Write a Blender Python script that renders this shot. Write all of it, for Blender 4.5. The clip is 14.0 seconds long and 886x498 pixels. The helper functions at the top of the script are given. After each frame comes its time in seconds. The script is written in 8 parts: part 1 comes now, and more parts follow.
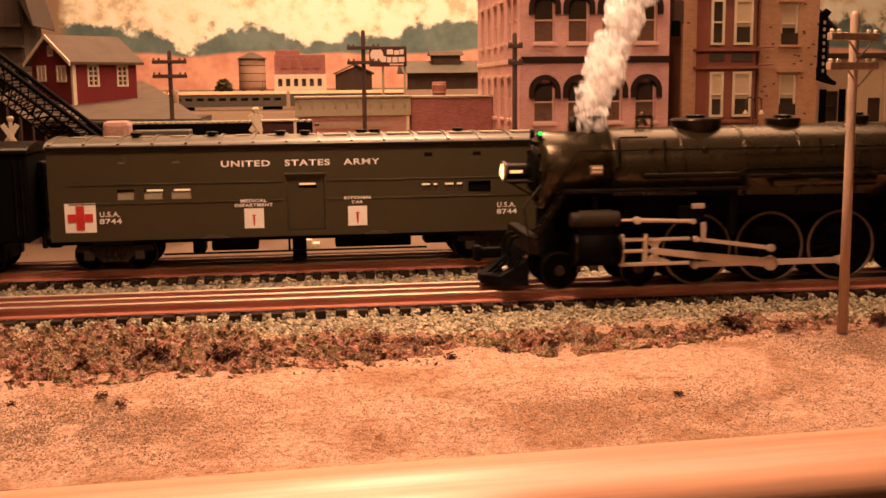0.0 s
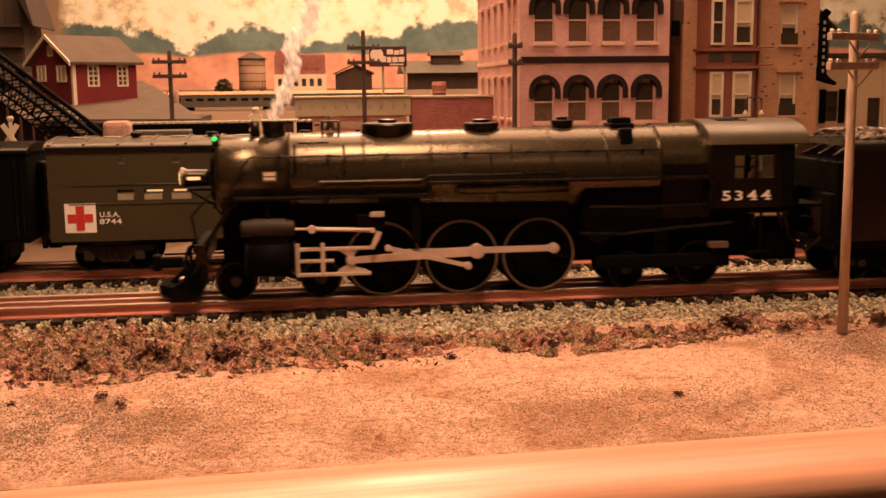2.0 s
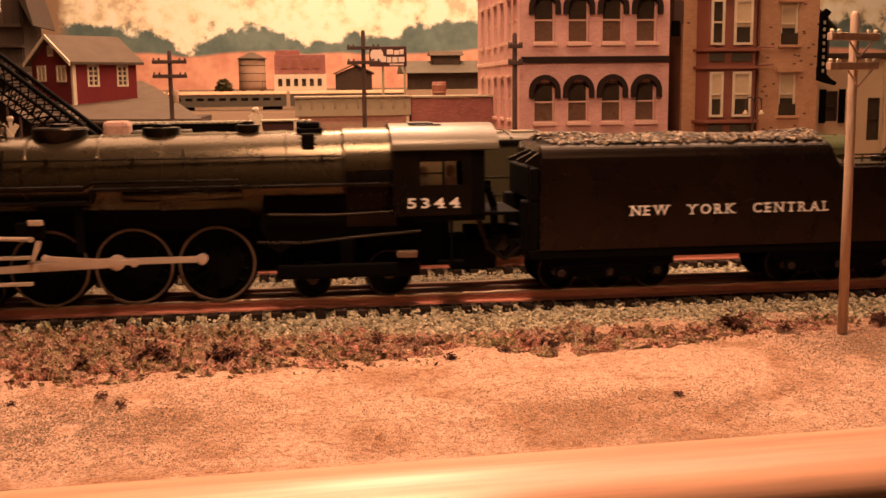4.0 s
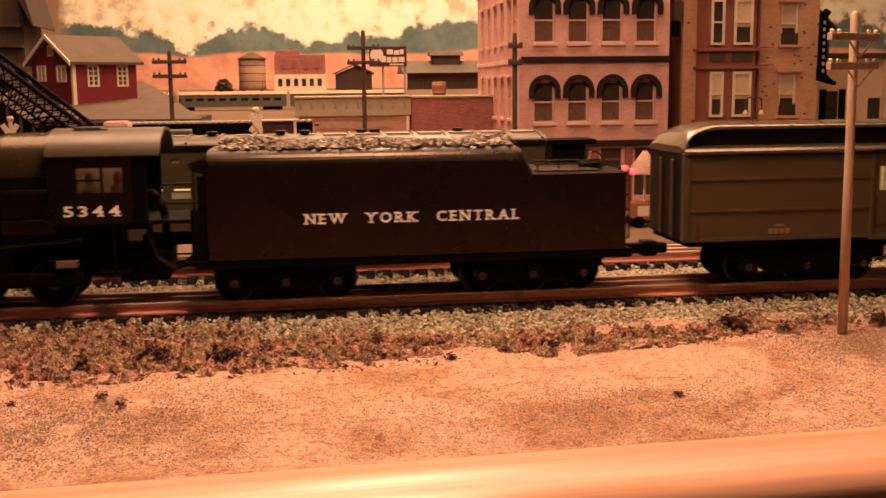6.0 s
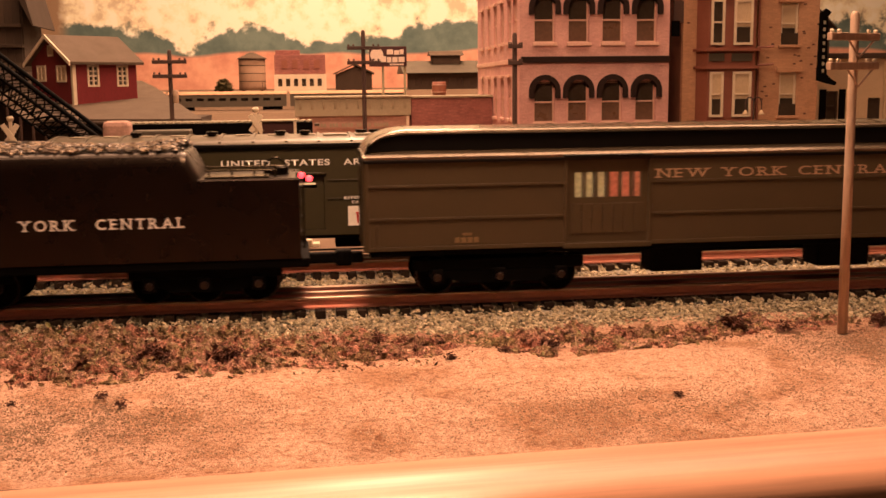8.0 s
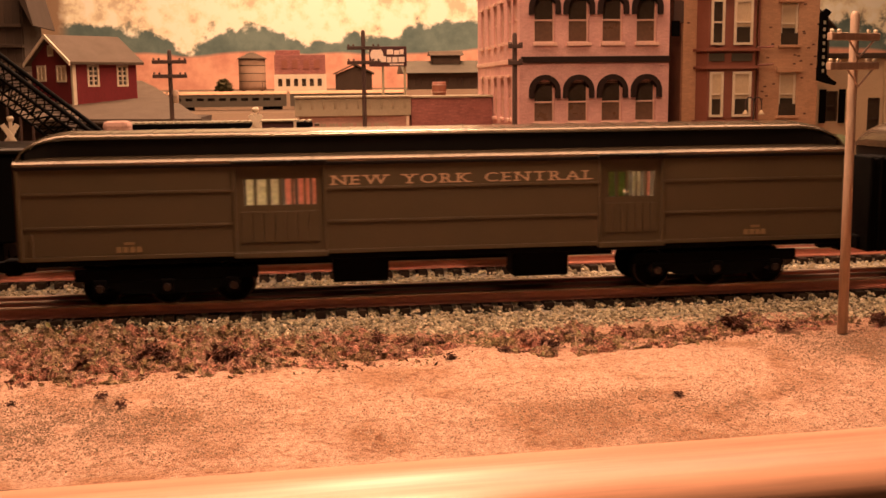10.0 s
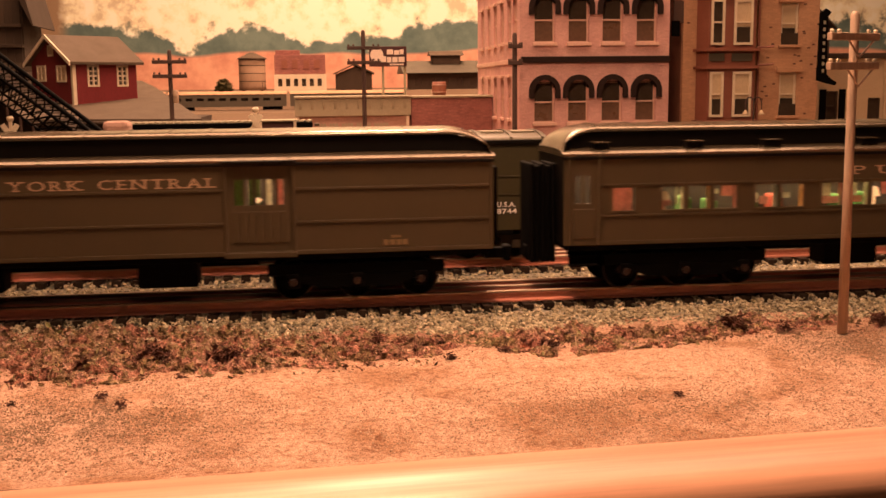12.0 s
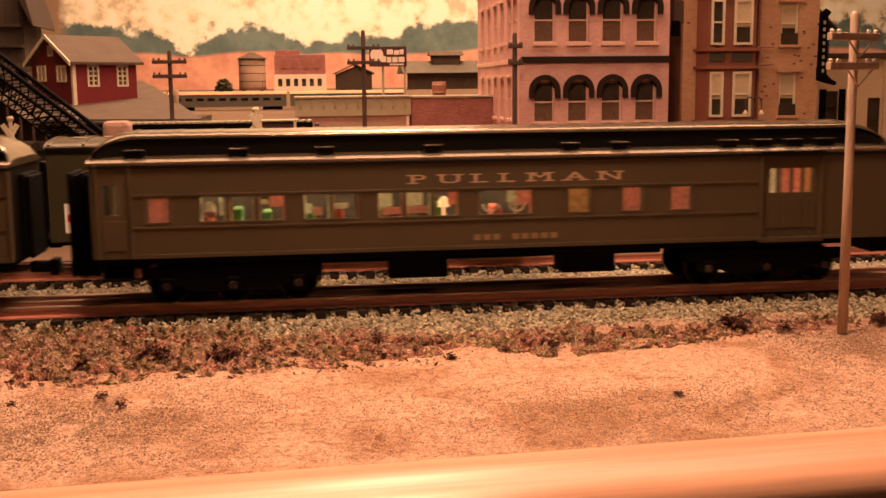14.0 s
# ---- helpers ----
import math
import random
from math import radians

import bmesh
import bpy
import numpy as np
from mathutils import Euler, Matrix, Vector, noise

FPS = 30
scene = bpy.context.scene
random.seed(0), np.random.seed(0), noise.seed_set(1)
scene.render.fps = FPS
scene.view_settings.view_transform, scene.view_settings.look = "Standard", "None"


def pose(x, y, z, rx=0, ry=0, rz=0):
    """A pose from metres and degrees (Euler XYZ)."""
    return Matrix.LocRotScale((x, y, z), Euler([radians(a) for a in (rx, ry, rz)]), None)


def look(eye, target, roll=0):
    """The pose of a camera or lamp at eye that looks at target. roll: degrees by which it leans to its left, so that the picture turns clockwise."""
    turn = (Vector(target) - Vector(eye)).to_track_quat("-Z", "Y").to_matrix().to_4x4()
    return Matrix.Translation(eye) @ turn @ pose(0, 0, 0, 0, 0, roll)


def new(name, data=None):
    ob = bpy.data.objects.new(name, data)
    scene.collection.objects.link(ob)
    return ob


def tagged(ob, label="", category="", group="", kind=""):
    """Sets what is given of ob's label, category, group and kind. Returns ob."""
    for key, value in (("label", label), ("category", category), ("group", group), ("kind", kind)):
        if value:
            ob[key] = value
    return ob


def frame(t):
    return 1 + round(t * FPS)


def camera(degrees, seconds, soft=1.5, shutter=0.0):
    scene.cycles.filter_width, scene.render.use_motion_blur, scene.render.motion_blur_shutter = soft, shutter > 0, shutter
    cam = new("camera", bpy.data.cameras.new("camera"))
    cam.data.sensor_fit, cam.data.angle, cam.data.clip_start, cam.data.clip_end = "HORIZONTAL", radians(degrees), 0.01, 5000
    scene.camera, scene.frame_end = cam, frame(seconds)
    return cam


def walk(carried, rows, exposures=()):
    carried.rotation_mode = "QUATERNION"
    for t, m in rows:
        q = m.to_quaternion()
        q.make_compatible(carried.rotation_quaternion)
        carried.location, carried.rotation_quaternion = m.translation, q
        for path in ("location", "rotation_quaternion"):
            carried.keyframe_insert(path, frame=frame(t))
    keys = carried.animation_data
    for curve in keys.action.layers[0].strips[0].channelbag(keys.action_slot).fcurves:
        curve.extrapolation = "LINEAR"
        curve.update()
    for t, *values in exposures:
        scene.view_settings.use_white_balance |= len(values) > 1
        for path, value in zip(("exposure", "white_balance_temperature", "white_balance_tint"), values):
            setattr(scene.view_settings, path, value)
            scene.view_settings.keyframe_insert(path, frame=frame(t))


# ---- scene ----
# An O-scale (1:48) model railway on a table. X runs along the tracks, rail tops are z = 0.
SECONDS = 14.0
cam = camera(44.845, SECONDS, soft=1.6, shutter=0.5)
EYE = Vector((0.0, -0.6066, 0.1139))
VIEW = look(EYE, EYE + Vector((0.12726, 0.98075, -0.14810)), -0.627)
walk(cam, [(0, VIEW), (SECONDS, VIEW)], exposures=[(0, 0.0), (SECONDS, 0.0)])

# ---- light: warm lamps set unseen above the layout, one a front fill ----
world = bpy.data.worlds.new("room_glow")
world.use_nodes = True
world.node_tree.nodes["Background"].inputs[0].default_value = (1.0, 0.62, 0.38, 1)
world.node_tree.nodes["Background"].inputs[1].default_value = 0.012
scene.world = world


def unseen_lamp(x, y, z, power, size, target, wide=0.0, colour=(1.0, 0.55, 0.33)):
    data = bpy.data.lights.new("unseen_lamp", "AREA")
    data.shape, data.size, data.energy, data.color = "DISK", size, power, colour
    if wide:
        data.shape, data.size, data.size_y = "RECTANGLE", wide, size
    ob = new("unseen_lamp", data)
    ob.matrix_world = look((x, y, z), target)
    return ob


unseen_lamp(0.05, -0.16, 0.48, 4.2, 0.16, (0.05, -0.12, 0.0))
unseen_lamp(0.13, 0.45, 0.80, 19.5, 0.70, (0.13, 0.50, 0.0), 1.2)
unseen_lamp(0.15, 1.05, 0.95, 17.0, 0.30, (0.15, 1.05, 0.0))
# fill added behind the viewer to brighten faces towards the aisle
unseen_lamp(0.55, -1.75, 1.25, 2.0, 0.30, (0.10, 0.0, 0.0))


# ---- materials ----
def node(nt, kind, **values):
    n = nt.nodes.new(kind)
    for k, v in values.items():
        n.inputs[k.replace("_", " ")].default_value = v
    return n


def ramp(nt, fac, stops):
    r = nt.nodes.new("ShaderNodeValToRGB")
    while len(r.color_ramp.elements) < len(stops):
        r.color_ramp.elements.new(0.5)
    for e, (p, c) in zip(r.color_ramp.elements, stops):
        e.position, e.color = p, (*c, 1)
    nt.links.new(fac, r.inputs[0])
    return r.outputs[0]


def mix(nt, fac, a, b, mode="MIX"):
    m = nt.nodes.new("ShaderNodeMix")
    m.data_type, m.blend_type = "RGBA", mode
    for sock, v in ((m.inputs[0], fac), (m.inputs[6], a), (m.inputs[7], b)):
        if isinstance(v, (int, float)):
            sock.default_value = v
        elif isinstance(v, tuple):
            sock.default_value = (*v, 1)
        else:
            nt.links.new(v, sock)
    return m.outputs[2]


def surface(name, base, other=None, rough=0.6, metal=0.0, grain=900.0, stain=60.0, bump=0.25, depth=0.0004, contrast=0.5,
            vary=0.0, stretch=(1, 1, 1), spec=0.5, rough_vary=0.12, courses=0.0, tint=None):
    """A painted or raw surface: fine grain and broad stains between two colours, fine relief, uneven gloss."""
    m = bpy.data.materials.new(name)
    m.use_nodes = True
    nt = m.node_tree
    bsdf = nt.nodes["Principled BSDF"]
    other = other or tuple(c * 0.6 for c in base)
    co = nt.nodes.new("ShaderNodeTexCoord")
    mp = nt.nodes.new("ShaderNodeMapping")
    mp.inputs["Scale"].default_value = stretch
    nt.links.new(co.outputs["Object"], mp.inputs[0])
    fine = node(nt, "ShaderNodeTexNoise", Scale=grain, Detail=3.0, Roughness=0.65)
    broad = node(nt, "ShaderNodeTexNoise", Scale=stain, Detail=4.0, Roughness=0.6)
    for n in (fine, broad):
        nt.links.new(mp.outputs[0], n.inputs["Vector"])
    lo, hi = 0.5 - 0.35 * (1 - contrast) - 0.05, 0.5 + 0.35 * (1 - contrast) + 0.05
    c1 = ramp(nt, broad.outputs[0], [(lo, base), (hi, other)])
    c2 = ramp(nt, fine.outputs[0], [(0.3, tuple(c * 0.72 for c in base)), (0.7, tuple(min(1, c * 1.2) for c in base))])
    col = mix(nt, 0.5, c1, c2)
    if courses:
        # brick courses on upright walls, running round the corners
        sp, cb, br = nt.nodes.new("ShaderNodeSeparateXYZ"), nt.nodes.new("ShaderNodeCombineXYZ"), nt.nodes.new("ShaderNodeTexBrick")
        along = nt.nodes.new("ShaderNodeMath")
        nt.links.new(co.outputs["Object"], sp.inputs[0])
        nt.links.new(sp.outputs["X"], along.inputs[0])
        nt.links.new(sp.outputs["Y"], along.inputs[1])
        nt.links.new(along.outputs[0], cb.inputs["X"])
        nt.links.new(sp.outputs["Z"], cb.inputs["Y"])
        nt.links.new(cb.outputs[0], br.inputs["Vector"])
        for k, v in (("Scale", 1.0), ("Mortar Size", 0.00022), ("Mortar Smooth", 0.3), ("Brick Width", 0.0052), ("Row Height", 0.0019)):
            br.inputs[k].default_value = v
        for k, v in (("Color1", 1.0), ("Color2", 1 - courses), ("Mortar", 1 - 0.6 * courses)):
            br.inputs[k].default_value = (v, v, v, 1)
        col = mix(nt, 1.0, col, br.outputs["Color"], "MULTIPLY")
    if vary:
        info = nt.nodes.new("ShaderNodeObjectInfo")
        tone = ramp(nt, info.outputs["Random"], [(0.0, (1 - vary,) * 3), (1.0, (1 + 0.0,) * 3)])
        col = mix(nt, 1.0, col, tone, "MULTIPLY")
    nt.links.new(col, bsdf.inputs["Base Color"])
    rr = nt.nodes.new("ShaderNodeMapRange")
    rr.inputs["To Min"].default_value, rr.inputs["To Max"].default_value = max(0.03, rough - rough_vary), min(1, rough + rough_vary)
    nt.links.new(broad.outputs[0], rr.inputs[0])
    nt.links.new(rr.outputs[0], bsdf.inputs["Roughness"])
    bsdf.inputs["Metallic"].default_value = metal
    bsdf.inputs["Specular IOR Level"].default_value = spec
    if bump:
        b = node(nt, "ShaderNodeBump", Strength=bump, Distance=depth)
        nt.links.new(fine.outputs[0], b.inputs["Height"])
        nt.links.new(b.outputs[0], bsdf.inputs["Normal"])
    if tint:
        bsdf.inputs["Specular Tint"].default_value = (*tint, 1)
    return m


def bits(name, colours, rough=0.85, drift=None):
    """Loose bits, each of its own colour."""
    m = bpy.data.materials.new(name)
    m.use_nodes = True
    nt = m.node_tree
    bsdf = nt.nodes["Principled BSDF"]
    geo = nt.nodes.new("ShaderNodeNewGeometry")
    n = len(colours)
    col = ramp(nt, geo.outputs["Random Per Island"], [(i / max(1, n - 1), c) for i, c in enumerate(colours)])
    nz = node(nt, "ShaderNodeTexNoise", Scale=1400.0, Detail=2.0)
    co = nt.nodes.new("ShaderNodeTexCoord")
    nt.links.new(co.outputs["Object"], nz.inputs["Vector"])
    shade = ramp(nt, nz.outputs[0], [(0.3, (0.65, 0.65, 0.65)), (0.7, (1, 1, 1))])
    if drift:
        wide = node(nt, "ShaderNodeTexNoise", Scale=55.0, Detail=3.0)
        nt.links.new(co.outputs["Object"], wide.inputs["Vector"])
        col = mix(nt, 1.0, col, ramp(nt, wide.outputs[0], [(0.38, drift[0]), (0.5, drift[1]), (0.62, drift[2])]), "MULTIPLY")
    nt.links.new(mix(nt, 1.0, col, shade, "MULTIPLY"), bsdf.inputs["Base Color"])
    bsdf.inputs["Roughness"].default_value = rough
    bsdf.inputs["Specular IOR Level"].default_value = 0.25
    return m


def glowing(name, colour, strength):
    m = bpy.data.materials.new(name)
    m.use_nodes = True
    b = m.node_tree.nodes["Principled BSDF"]
    b.inputs["Base Color"].default_value = (*colour, 1)
    b.inputs["Emission Color"].default_value = (*colour, 1)
    b.inputs["Emission Strength"].default_value = strength
    return m


def glass_pane(name, tint=(0.9, 0.95, 0.9), rough=0.03):
    m = bpy.data.materials.new(name)
    m.use_nodes = True
    b = m.node_tree.nodes["Principled BSDF"]
    b.inputs["Base Color"].default_value = (*tint, 1)
    b.inputs["Transmission Weight"].default_value = 1.0
    b.inputs["Roughness"].default_value = rough
    b.inputs["IOR"].default_value = 1.2
    return m


def sandy_ground():
    """Fine sand and crushed leaf dust: grains, specks and broad dirty patches."""
    m = bpy.data.materials.new("sandy_scenic_gravel")
    m.use_nodes = True
    nt = m.node_tree
    bsdf = nt.nodes["Principled BSDF"]
    co = nt.nodes.new("ShaderNodeTexCoord")
    grain = node(nt, "ShaderNodeTexNoise", Scale=820.0, Detail=6.0, Roughness=0.75)
    speck = node(nt, "ShaderNodeTexNoise", Scale=260.0, Detail=4.0, Roughness=0.7)
    patch = node(nt, "ShaderNodeTexNoise", Scale=22.0, Detail=5.0, Roughness=0.6, Distortion=0.6)
    for n in (grain, speck, patch):
        nt.links.new(co.outputs["Object"], n.inputs["Vector"])
    col = ramp(nt, grain.outputs[0], [(0.35, (0.24, 0.145, 0.10)), (0.46, (0.46, 0.285, 0.20)), (0.60, (0.66, 0.435, 0.315))])
    dark = ramp(nt, speck.outputs[0], [(0.36, (0.60, 0.50, 0.45)), (0.50, (1, 1, 1))])
    col = mix(nt, 1.0, col, dark, "MULTIPLY")
    dirt = ramp(nt, patch.outputs[0], [(0.38, (0.66, 0.57, 0.48)), (0.55, (1, 1, 1))])
    col = mix(nt, 1.0, col, dirt, "MULTIPLY")
    nt.links.new(col, bsdf.inputs["Base Color"])
    bsdf.inputs["Roughness"].default_value = 0.95
    bsdf.inputs["Specular IOR Level"].default_value = 0.1
    h = mix(nt, 0.5, grain.outputs[0], speck.outputs[0])
    bp = node(nt, "ShaderNodeBump", Strength=0.8, Distance=0.0016)
    nt.links.new(h, bp.inputs["Height"])
    nt.links.new(bp.outputs[0], bsdf.inputs["Normal"])
    return m


BLACK = surface("satin_black_paint", (0.004, 0.0032, 0.0026), (0.006, 0.0048, 0.004), 0.30, 0, 1500, 40, 0.12, 0.0002, spec=0.25, tint=(1.0, 0.82, 0.62))
BOILER = surface("graphite_black_boiler", (0.030, 0.0215, 0.0105), (0.021, 0.015, 0.0075), 0.27, 0.25, 1500, 45, 0.10, 0.0002, spec=0.7, rough_vary=0.06, tint=(1.0, 0.85, 0.6))
FLATBLACK = surface("flat_black_casting", (0.0017, 0.0014, 0.0012), (0.0028, 0.0023, 0.002), 0.7, 0, 1200, 90, 0.3, spec=0.06)
TENDERBLACK = surface("worn_black_enamel", (0.0065, 0.0038, 0.003), (0.009, 0.0054, 0.0042), 0.28, 0, 1300, 50, 0.10, spec=0.3, rough_vary=0.06, tint=(1.0, 0.80, 0.58))
STEEL = surface("bright_nickel_rod", (0.64, 0.54, 0.44), (0.52, 0.43, 0.34), 0.42, 0.35, 1200, 120, 0.15, 0.0002)
TYRE = surface("wheel_tyre_steel", (0.05, 0.035, 0.028), (0.03, 0.02, 0.016), 0.4, 0.7, 1500, 150, 0.1)
RIM = surface("driver_rim_steel", (0.19, 0.14, 0.105), (0.12, 0.09, 0.066), 0.4, 0.5, 1500, 150, 0.1)
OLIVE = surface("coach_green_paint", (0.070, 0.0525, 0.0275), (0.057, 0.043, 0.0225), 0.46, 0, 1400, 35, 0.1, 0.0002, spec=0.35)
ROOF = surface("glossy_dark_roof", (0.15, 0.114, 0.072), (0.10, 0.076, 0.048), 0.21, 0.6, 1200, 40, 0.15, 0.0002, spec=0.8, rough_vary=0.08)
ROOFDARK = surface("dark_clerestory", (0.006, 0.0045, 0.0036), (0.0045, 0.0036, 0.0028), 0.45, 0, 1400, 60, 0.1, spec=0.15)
ARMY = surface("army_olive_paint", (0.042, 0.035, 0.0135), (0.034, 0.0285, 0.011), 0.5, 0, 1300, 40, 0.12, 0.0002)
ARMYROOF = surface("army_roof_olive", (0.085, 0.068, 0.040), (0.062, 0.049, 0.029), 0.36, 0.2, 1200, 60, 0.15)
ROOFPANEL = surface("pale_tan_roof_panel", (0.26, 0.22, 0.15), (0.19, 0.16, 0.11), 0.5, 0, 1200, 80, 0.15)
TRUCK = surface("dusty_truck_casting", (0.034, 0.025, 0.016), (0.02, 0.015, 0.01), 0.6, 0, 1200, 90, 0.3, spec=0.2)
WHITE = surface("white_lettering", (0.9, 0.87, 0.8), (0.82, 0.78, 0.7), 0.6, 0, 1500, 200, 0.0)
GOLD = surface("worn_gold_lettering", (0.50, 0.34, 0.21), (0.38, 0.25, 0.15), 0.5, 0.0, 1500, 300, 0.0)
GOLDFAINT = surface("faded_gold_lettering", (0.22, 0.15, 0.065), (0.16, 0.11, 0.05), 0.55, 0, 1500, 300, 0.0)
REDCROSS = surface("red_cross_paint", (0.55, 0.035, 0.03), (0.45, 0.03, 0.03), 0.5, 0, 1500, 200, 0.0)
RAIL = surface("rusty_brown_rail", (0.56, 0.225, 0.16), (0.42, 0.16, 0.11), 0.5, 0.0, 1500, 90, 0.2, stretch=(0.15, 1, 1))
RAILHEAD = surface("polished_rail_head", (0.46, 0.35, 0.27), (0.34, 0.25, 0.19), 0.44, 0.9, 1500, 100, 0.1, stretch=(0.1, 1, 1))
TIE = surface("dark_tie", (0.026, 0.016, 0.011), (0.045, 0.028, 0.018), 0.85, 0, 1300, 150, 0.3, vary=0.4, spec=0.12)
SAND = sandy_ground()
BALLAST = bits("mixed_grey_ballast", [(0.57, 0.49, 0.32), (0.25, 0.22, 0.14), (0.66, 0.57, 0.39), (0.11, 0.10, 0.07), (0.48, 0.39, 0.24), (0.78, 0.68, 0.48), (0.32, 0.26, 0.16), (0.17, 0.14, 0.09)])
GRIT = bits("loose_sand_grit", [(0.66, 0.45, 0.325), (0.58, 0.39, 0.27), (0.48, 0.31, 0.215), (0.64, 0.43, 0.31), (0.54, 0.355, 0.245), (0.72, 0.53, 0.39), (0.38, 0.24, 0.165), (0.60, 0.41, 0.29)])
DIRT = bits("dark_olive_dirt", [(0.30, 0.20, 0.135), (0.20, 0.135, 0.09), (0.40, 0.275, 0.185), (0.25, 0.185, 0.11)])
MULCH = bits("dry_leaf_litter", [(0.34, 0.195, 0.15), (0.17, 0.092, 0.075), (0.60, 0.43, 0.35), (0.22, 0.21, 0.10), (0.46, 0.28, 0.22), (0.68, 0.55, 0.45), (0.15, 0.085, 0.07), (0.30, 0.285, 0.14), (0.52, 0.355, 0.28), (0.34, 0.18, 0.145), (0.40, 0.38, 0.21)], drift=((0.78, 0.55, 0.52), (1.0, 0.84, 0.80), (0.84, 0.88, 0.68)))
CLUMP = bits("dark_moss_clump", [(0.11, 0.042, 0.03), (0.19, 0.08, 0.055), (0.06, 0.026, 0.02), (0.26, 0.12, 0.08)])
COAL = bits("crushed_coal", [(0.022, 0.018, 0.014), (0.18, 0.13, 0.085), (0.05, 0.038, 0.027), (0.48, 0.355, 0.235), (0.013, 0.011, 0.009), (0.28, 0.205, 0.13)], 0.35)
PINE = surface("varnished_pine_rail", (0.77, 0.42, 0.265), (0.34, 0.13, 0.082), 0.34, 0, 420, 46, 0.15, 0.0004, stretch=(0.03, 1, 1), contrast=0.8)
POLEWOOD = surface("weathered_pole_wood", (0.46, 0.33, 0.24), (0.33, 0.235, 0.17), 0.75, 0, 900, 140, 0.35, stretch=(1, 1, 0.12))
POLEDARK = surface("creosoted_pole_wood", (0.055, 0.028, 0.022), (0.09, 0.05, 0.035), 0.75, 0, 900, 120, 0.3, stretch=(1, 1, 0.15))
PINK = surface("pink_painted_brick", (0.72, 0.42, 0.37), (0.40, 0.19, 0.175), 0.8, 0, 700, 38, 0.3, contrast=0.55, courses=0.13)
PINKTRIM = surface("pale_pink_trim", (0.70, 0.46, 0.37), (0.56, 0.35, 0.28), 0.7, 0, 900, 60, 0.15)
HOOD = surface("dark_arch_hood", (0.024, 0.015, 0.013), (0.034, 0.021, 0.018), 0.9, 0, 900, 80, 0.2, spec=0.08)
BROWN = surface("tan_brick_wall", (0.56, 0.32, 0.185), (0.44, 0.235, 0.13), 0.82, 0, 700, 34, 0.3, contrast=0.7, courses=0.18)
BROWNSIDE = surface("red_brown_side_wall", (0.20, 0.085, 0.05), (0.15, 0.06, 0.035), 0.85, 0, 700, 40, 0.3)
BAY = surface("red_brown_bay_paint", (0.27, 0.095, 0.06), (0.2, 0.07, 0.042), 0.6, 0, 900, 60, 0.15)
BRICKSPOT = surface("burnt_brick", (0.10, 0.045, 0.03), (0.14, 0.06, 0.04), 0.85, 0, 900, 60, 0.2)
CREAM = surface("cream_window_paint", (0.72, 0.62, 0.46), (0.6, 0.5, 0.36), 0.6, 0, 1000, 80, 0.1)
BLIND = surface("yellowed_window_blind", (0.6, 0.47, 0.31), (0.48, 0.36, 0.22), 0.85, 0, 1000, 80, 0.1)
DARKPANE = surface("dark_window_glass", (0.045, 0.034, 0.025), (0.085, 0.062, 0.042), 0.15, 0, 300, 60, 0.05, rough_vary=0.05)
BROWNPANE = surface("brown_reflection_glass", (0.17, 0.10, 0.065), (0.10, 0.06, 0.04), 0.3, 0, 300, 90, 0.05)
CREAMWALL = surface("cream_plaster_wall", (0.55, 0.43, 0.28), (0.45, 0.34, 0.21), 0.85, 0, 800, 40, 0.2)
TEALPANEL = surface("faded_teal_panel", (0.085, 0.072, 0.05), (0.06, 0.05, 0.035), 0.6, 0, 900, 70, 0.1)
BARNRED = surface("barn_red_siding", (0.175, 0.011, 0.014), (0.11, 0.007, 0.009), 0.75, 0, 900, 60, 0.25, stretch=(1, 1, 0.25))
SHINGLE = surface("weathered_grey_roof", (0.088, 0.060, 0.037), (0.050, 0.034, 0.021), 0.85, 0, 900, 45, 0.4)
OLDWOOD = surface("old_grey_boards", (0.058, 0.034, 0.0185), (0.035, 0.021, 0.012), 0.85, 0, 800, 60, 0.4, stretch=(1, 1, 0.2), vary=0.35)
GREYGREEN = surface("grey_green_cornice", (0.36, 0.32, 0.22), (0.27, 0.24, 0.16), 0.75, 0, 900, 60, 0.2)
BRICKRED = surface("old_red_brick", (0.36, 0.145, 0.125), (0.19, 0.065, 0.055), 0.85, 0, 600, 50, 0.4, contrast=0.3, courses=0.3)
BRICKPALE = surface("pale_red_brick", (0.50, 0.31, 0.245), (0.40, 0.22, 0.17), 0.85, 0, 600, 60, 0.4, courses=0.2)
SIGNRED = surface("sign_maroon_enamel", (0.05, 0.012, 0.012), (0.038, 0.01, 0.01), 0.45, 0, 900, 90, 0.05)
SIGNPINK = surface("sign_pink_paint", (0.82, 0.7, 0.6), (0.7, 0.58, 0.5), 0.5, 0, 900, 90, 0.0)
FIELD = surface("dry_orange_field", (0.14, 0.09, 0.052), (0.1, 0.062, 0.036), 0.9, 0, 300, 14, 0.4)
STREET = surface("dusty_street", (0.15, 0.092, 0.052), (0.105, 0.065, 0.037), 0.9, 0, 500, 20, 0.4)
FACEWOOD = surface("red_grained_face_board", (0.66, 0.30, 0.19), (0.30, 0.10, 0.065), 0.4, 0, 420, 60, 0.15, 0.0004, stretch=(0.03, 1, 1), contrast=0.7)
BUSH = bits("painted_bush_leaf", [(0.12, 0.11, 0.05), (0.18, 0.15, 0.07), (0.08, 0.075, 0.035)])
LAMPGLOW = glowing("warm_bulb_glow", (1.0, 0.55, 0.25), 1.0)
STRIPGLOW = glowing("coach_ceiling_lights", (1.0, 0.66, 0.36), 32.0)
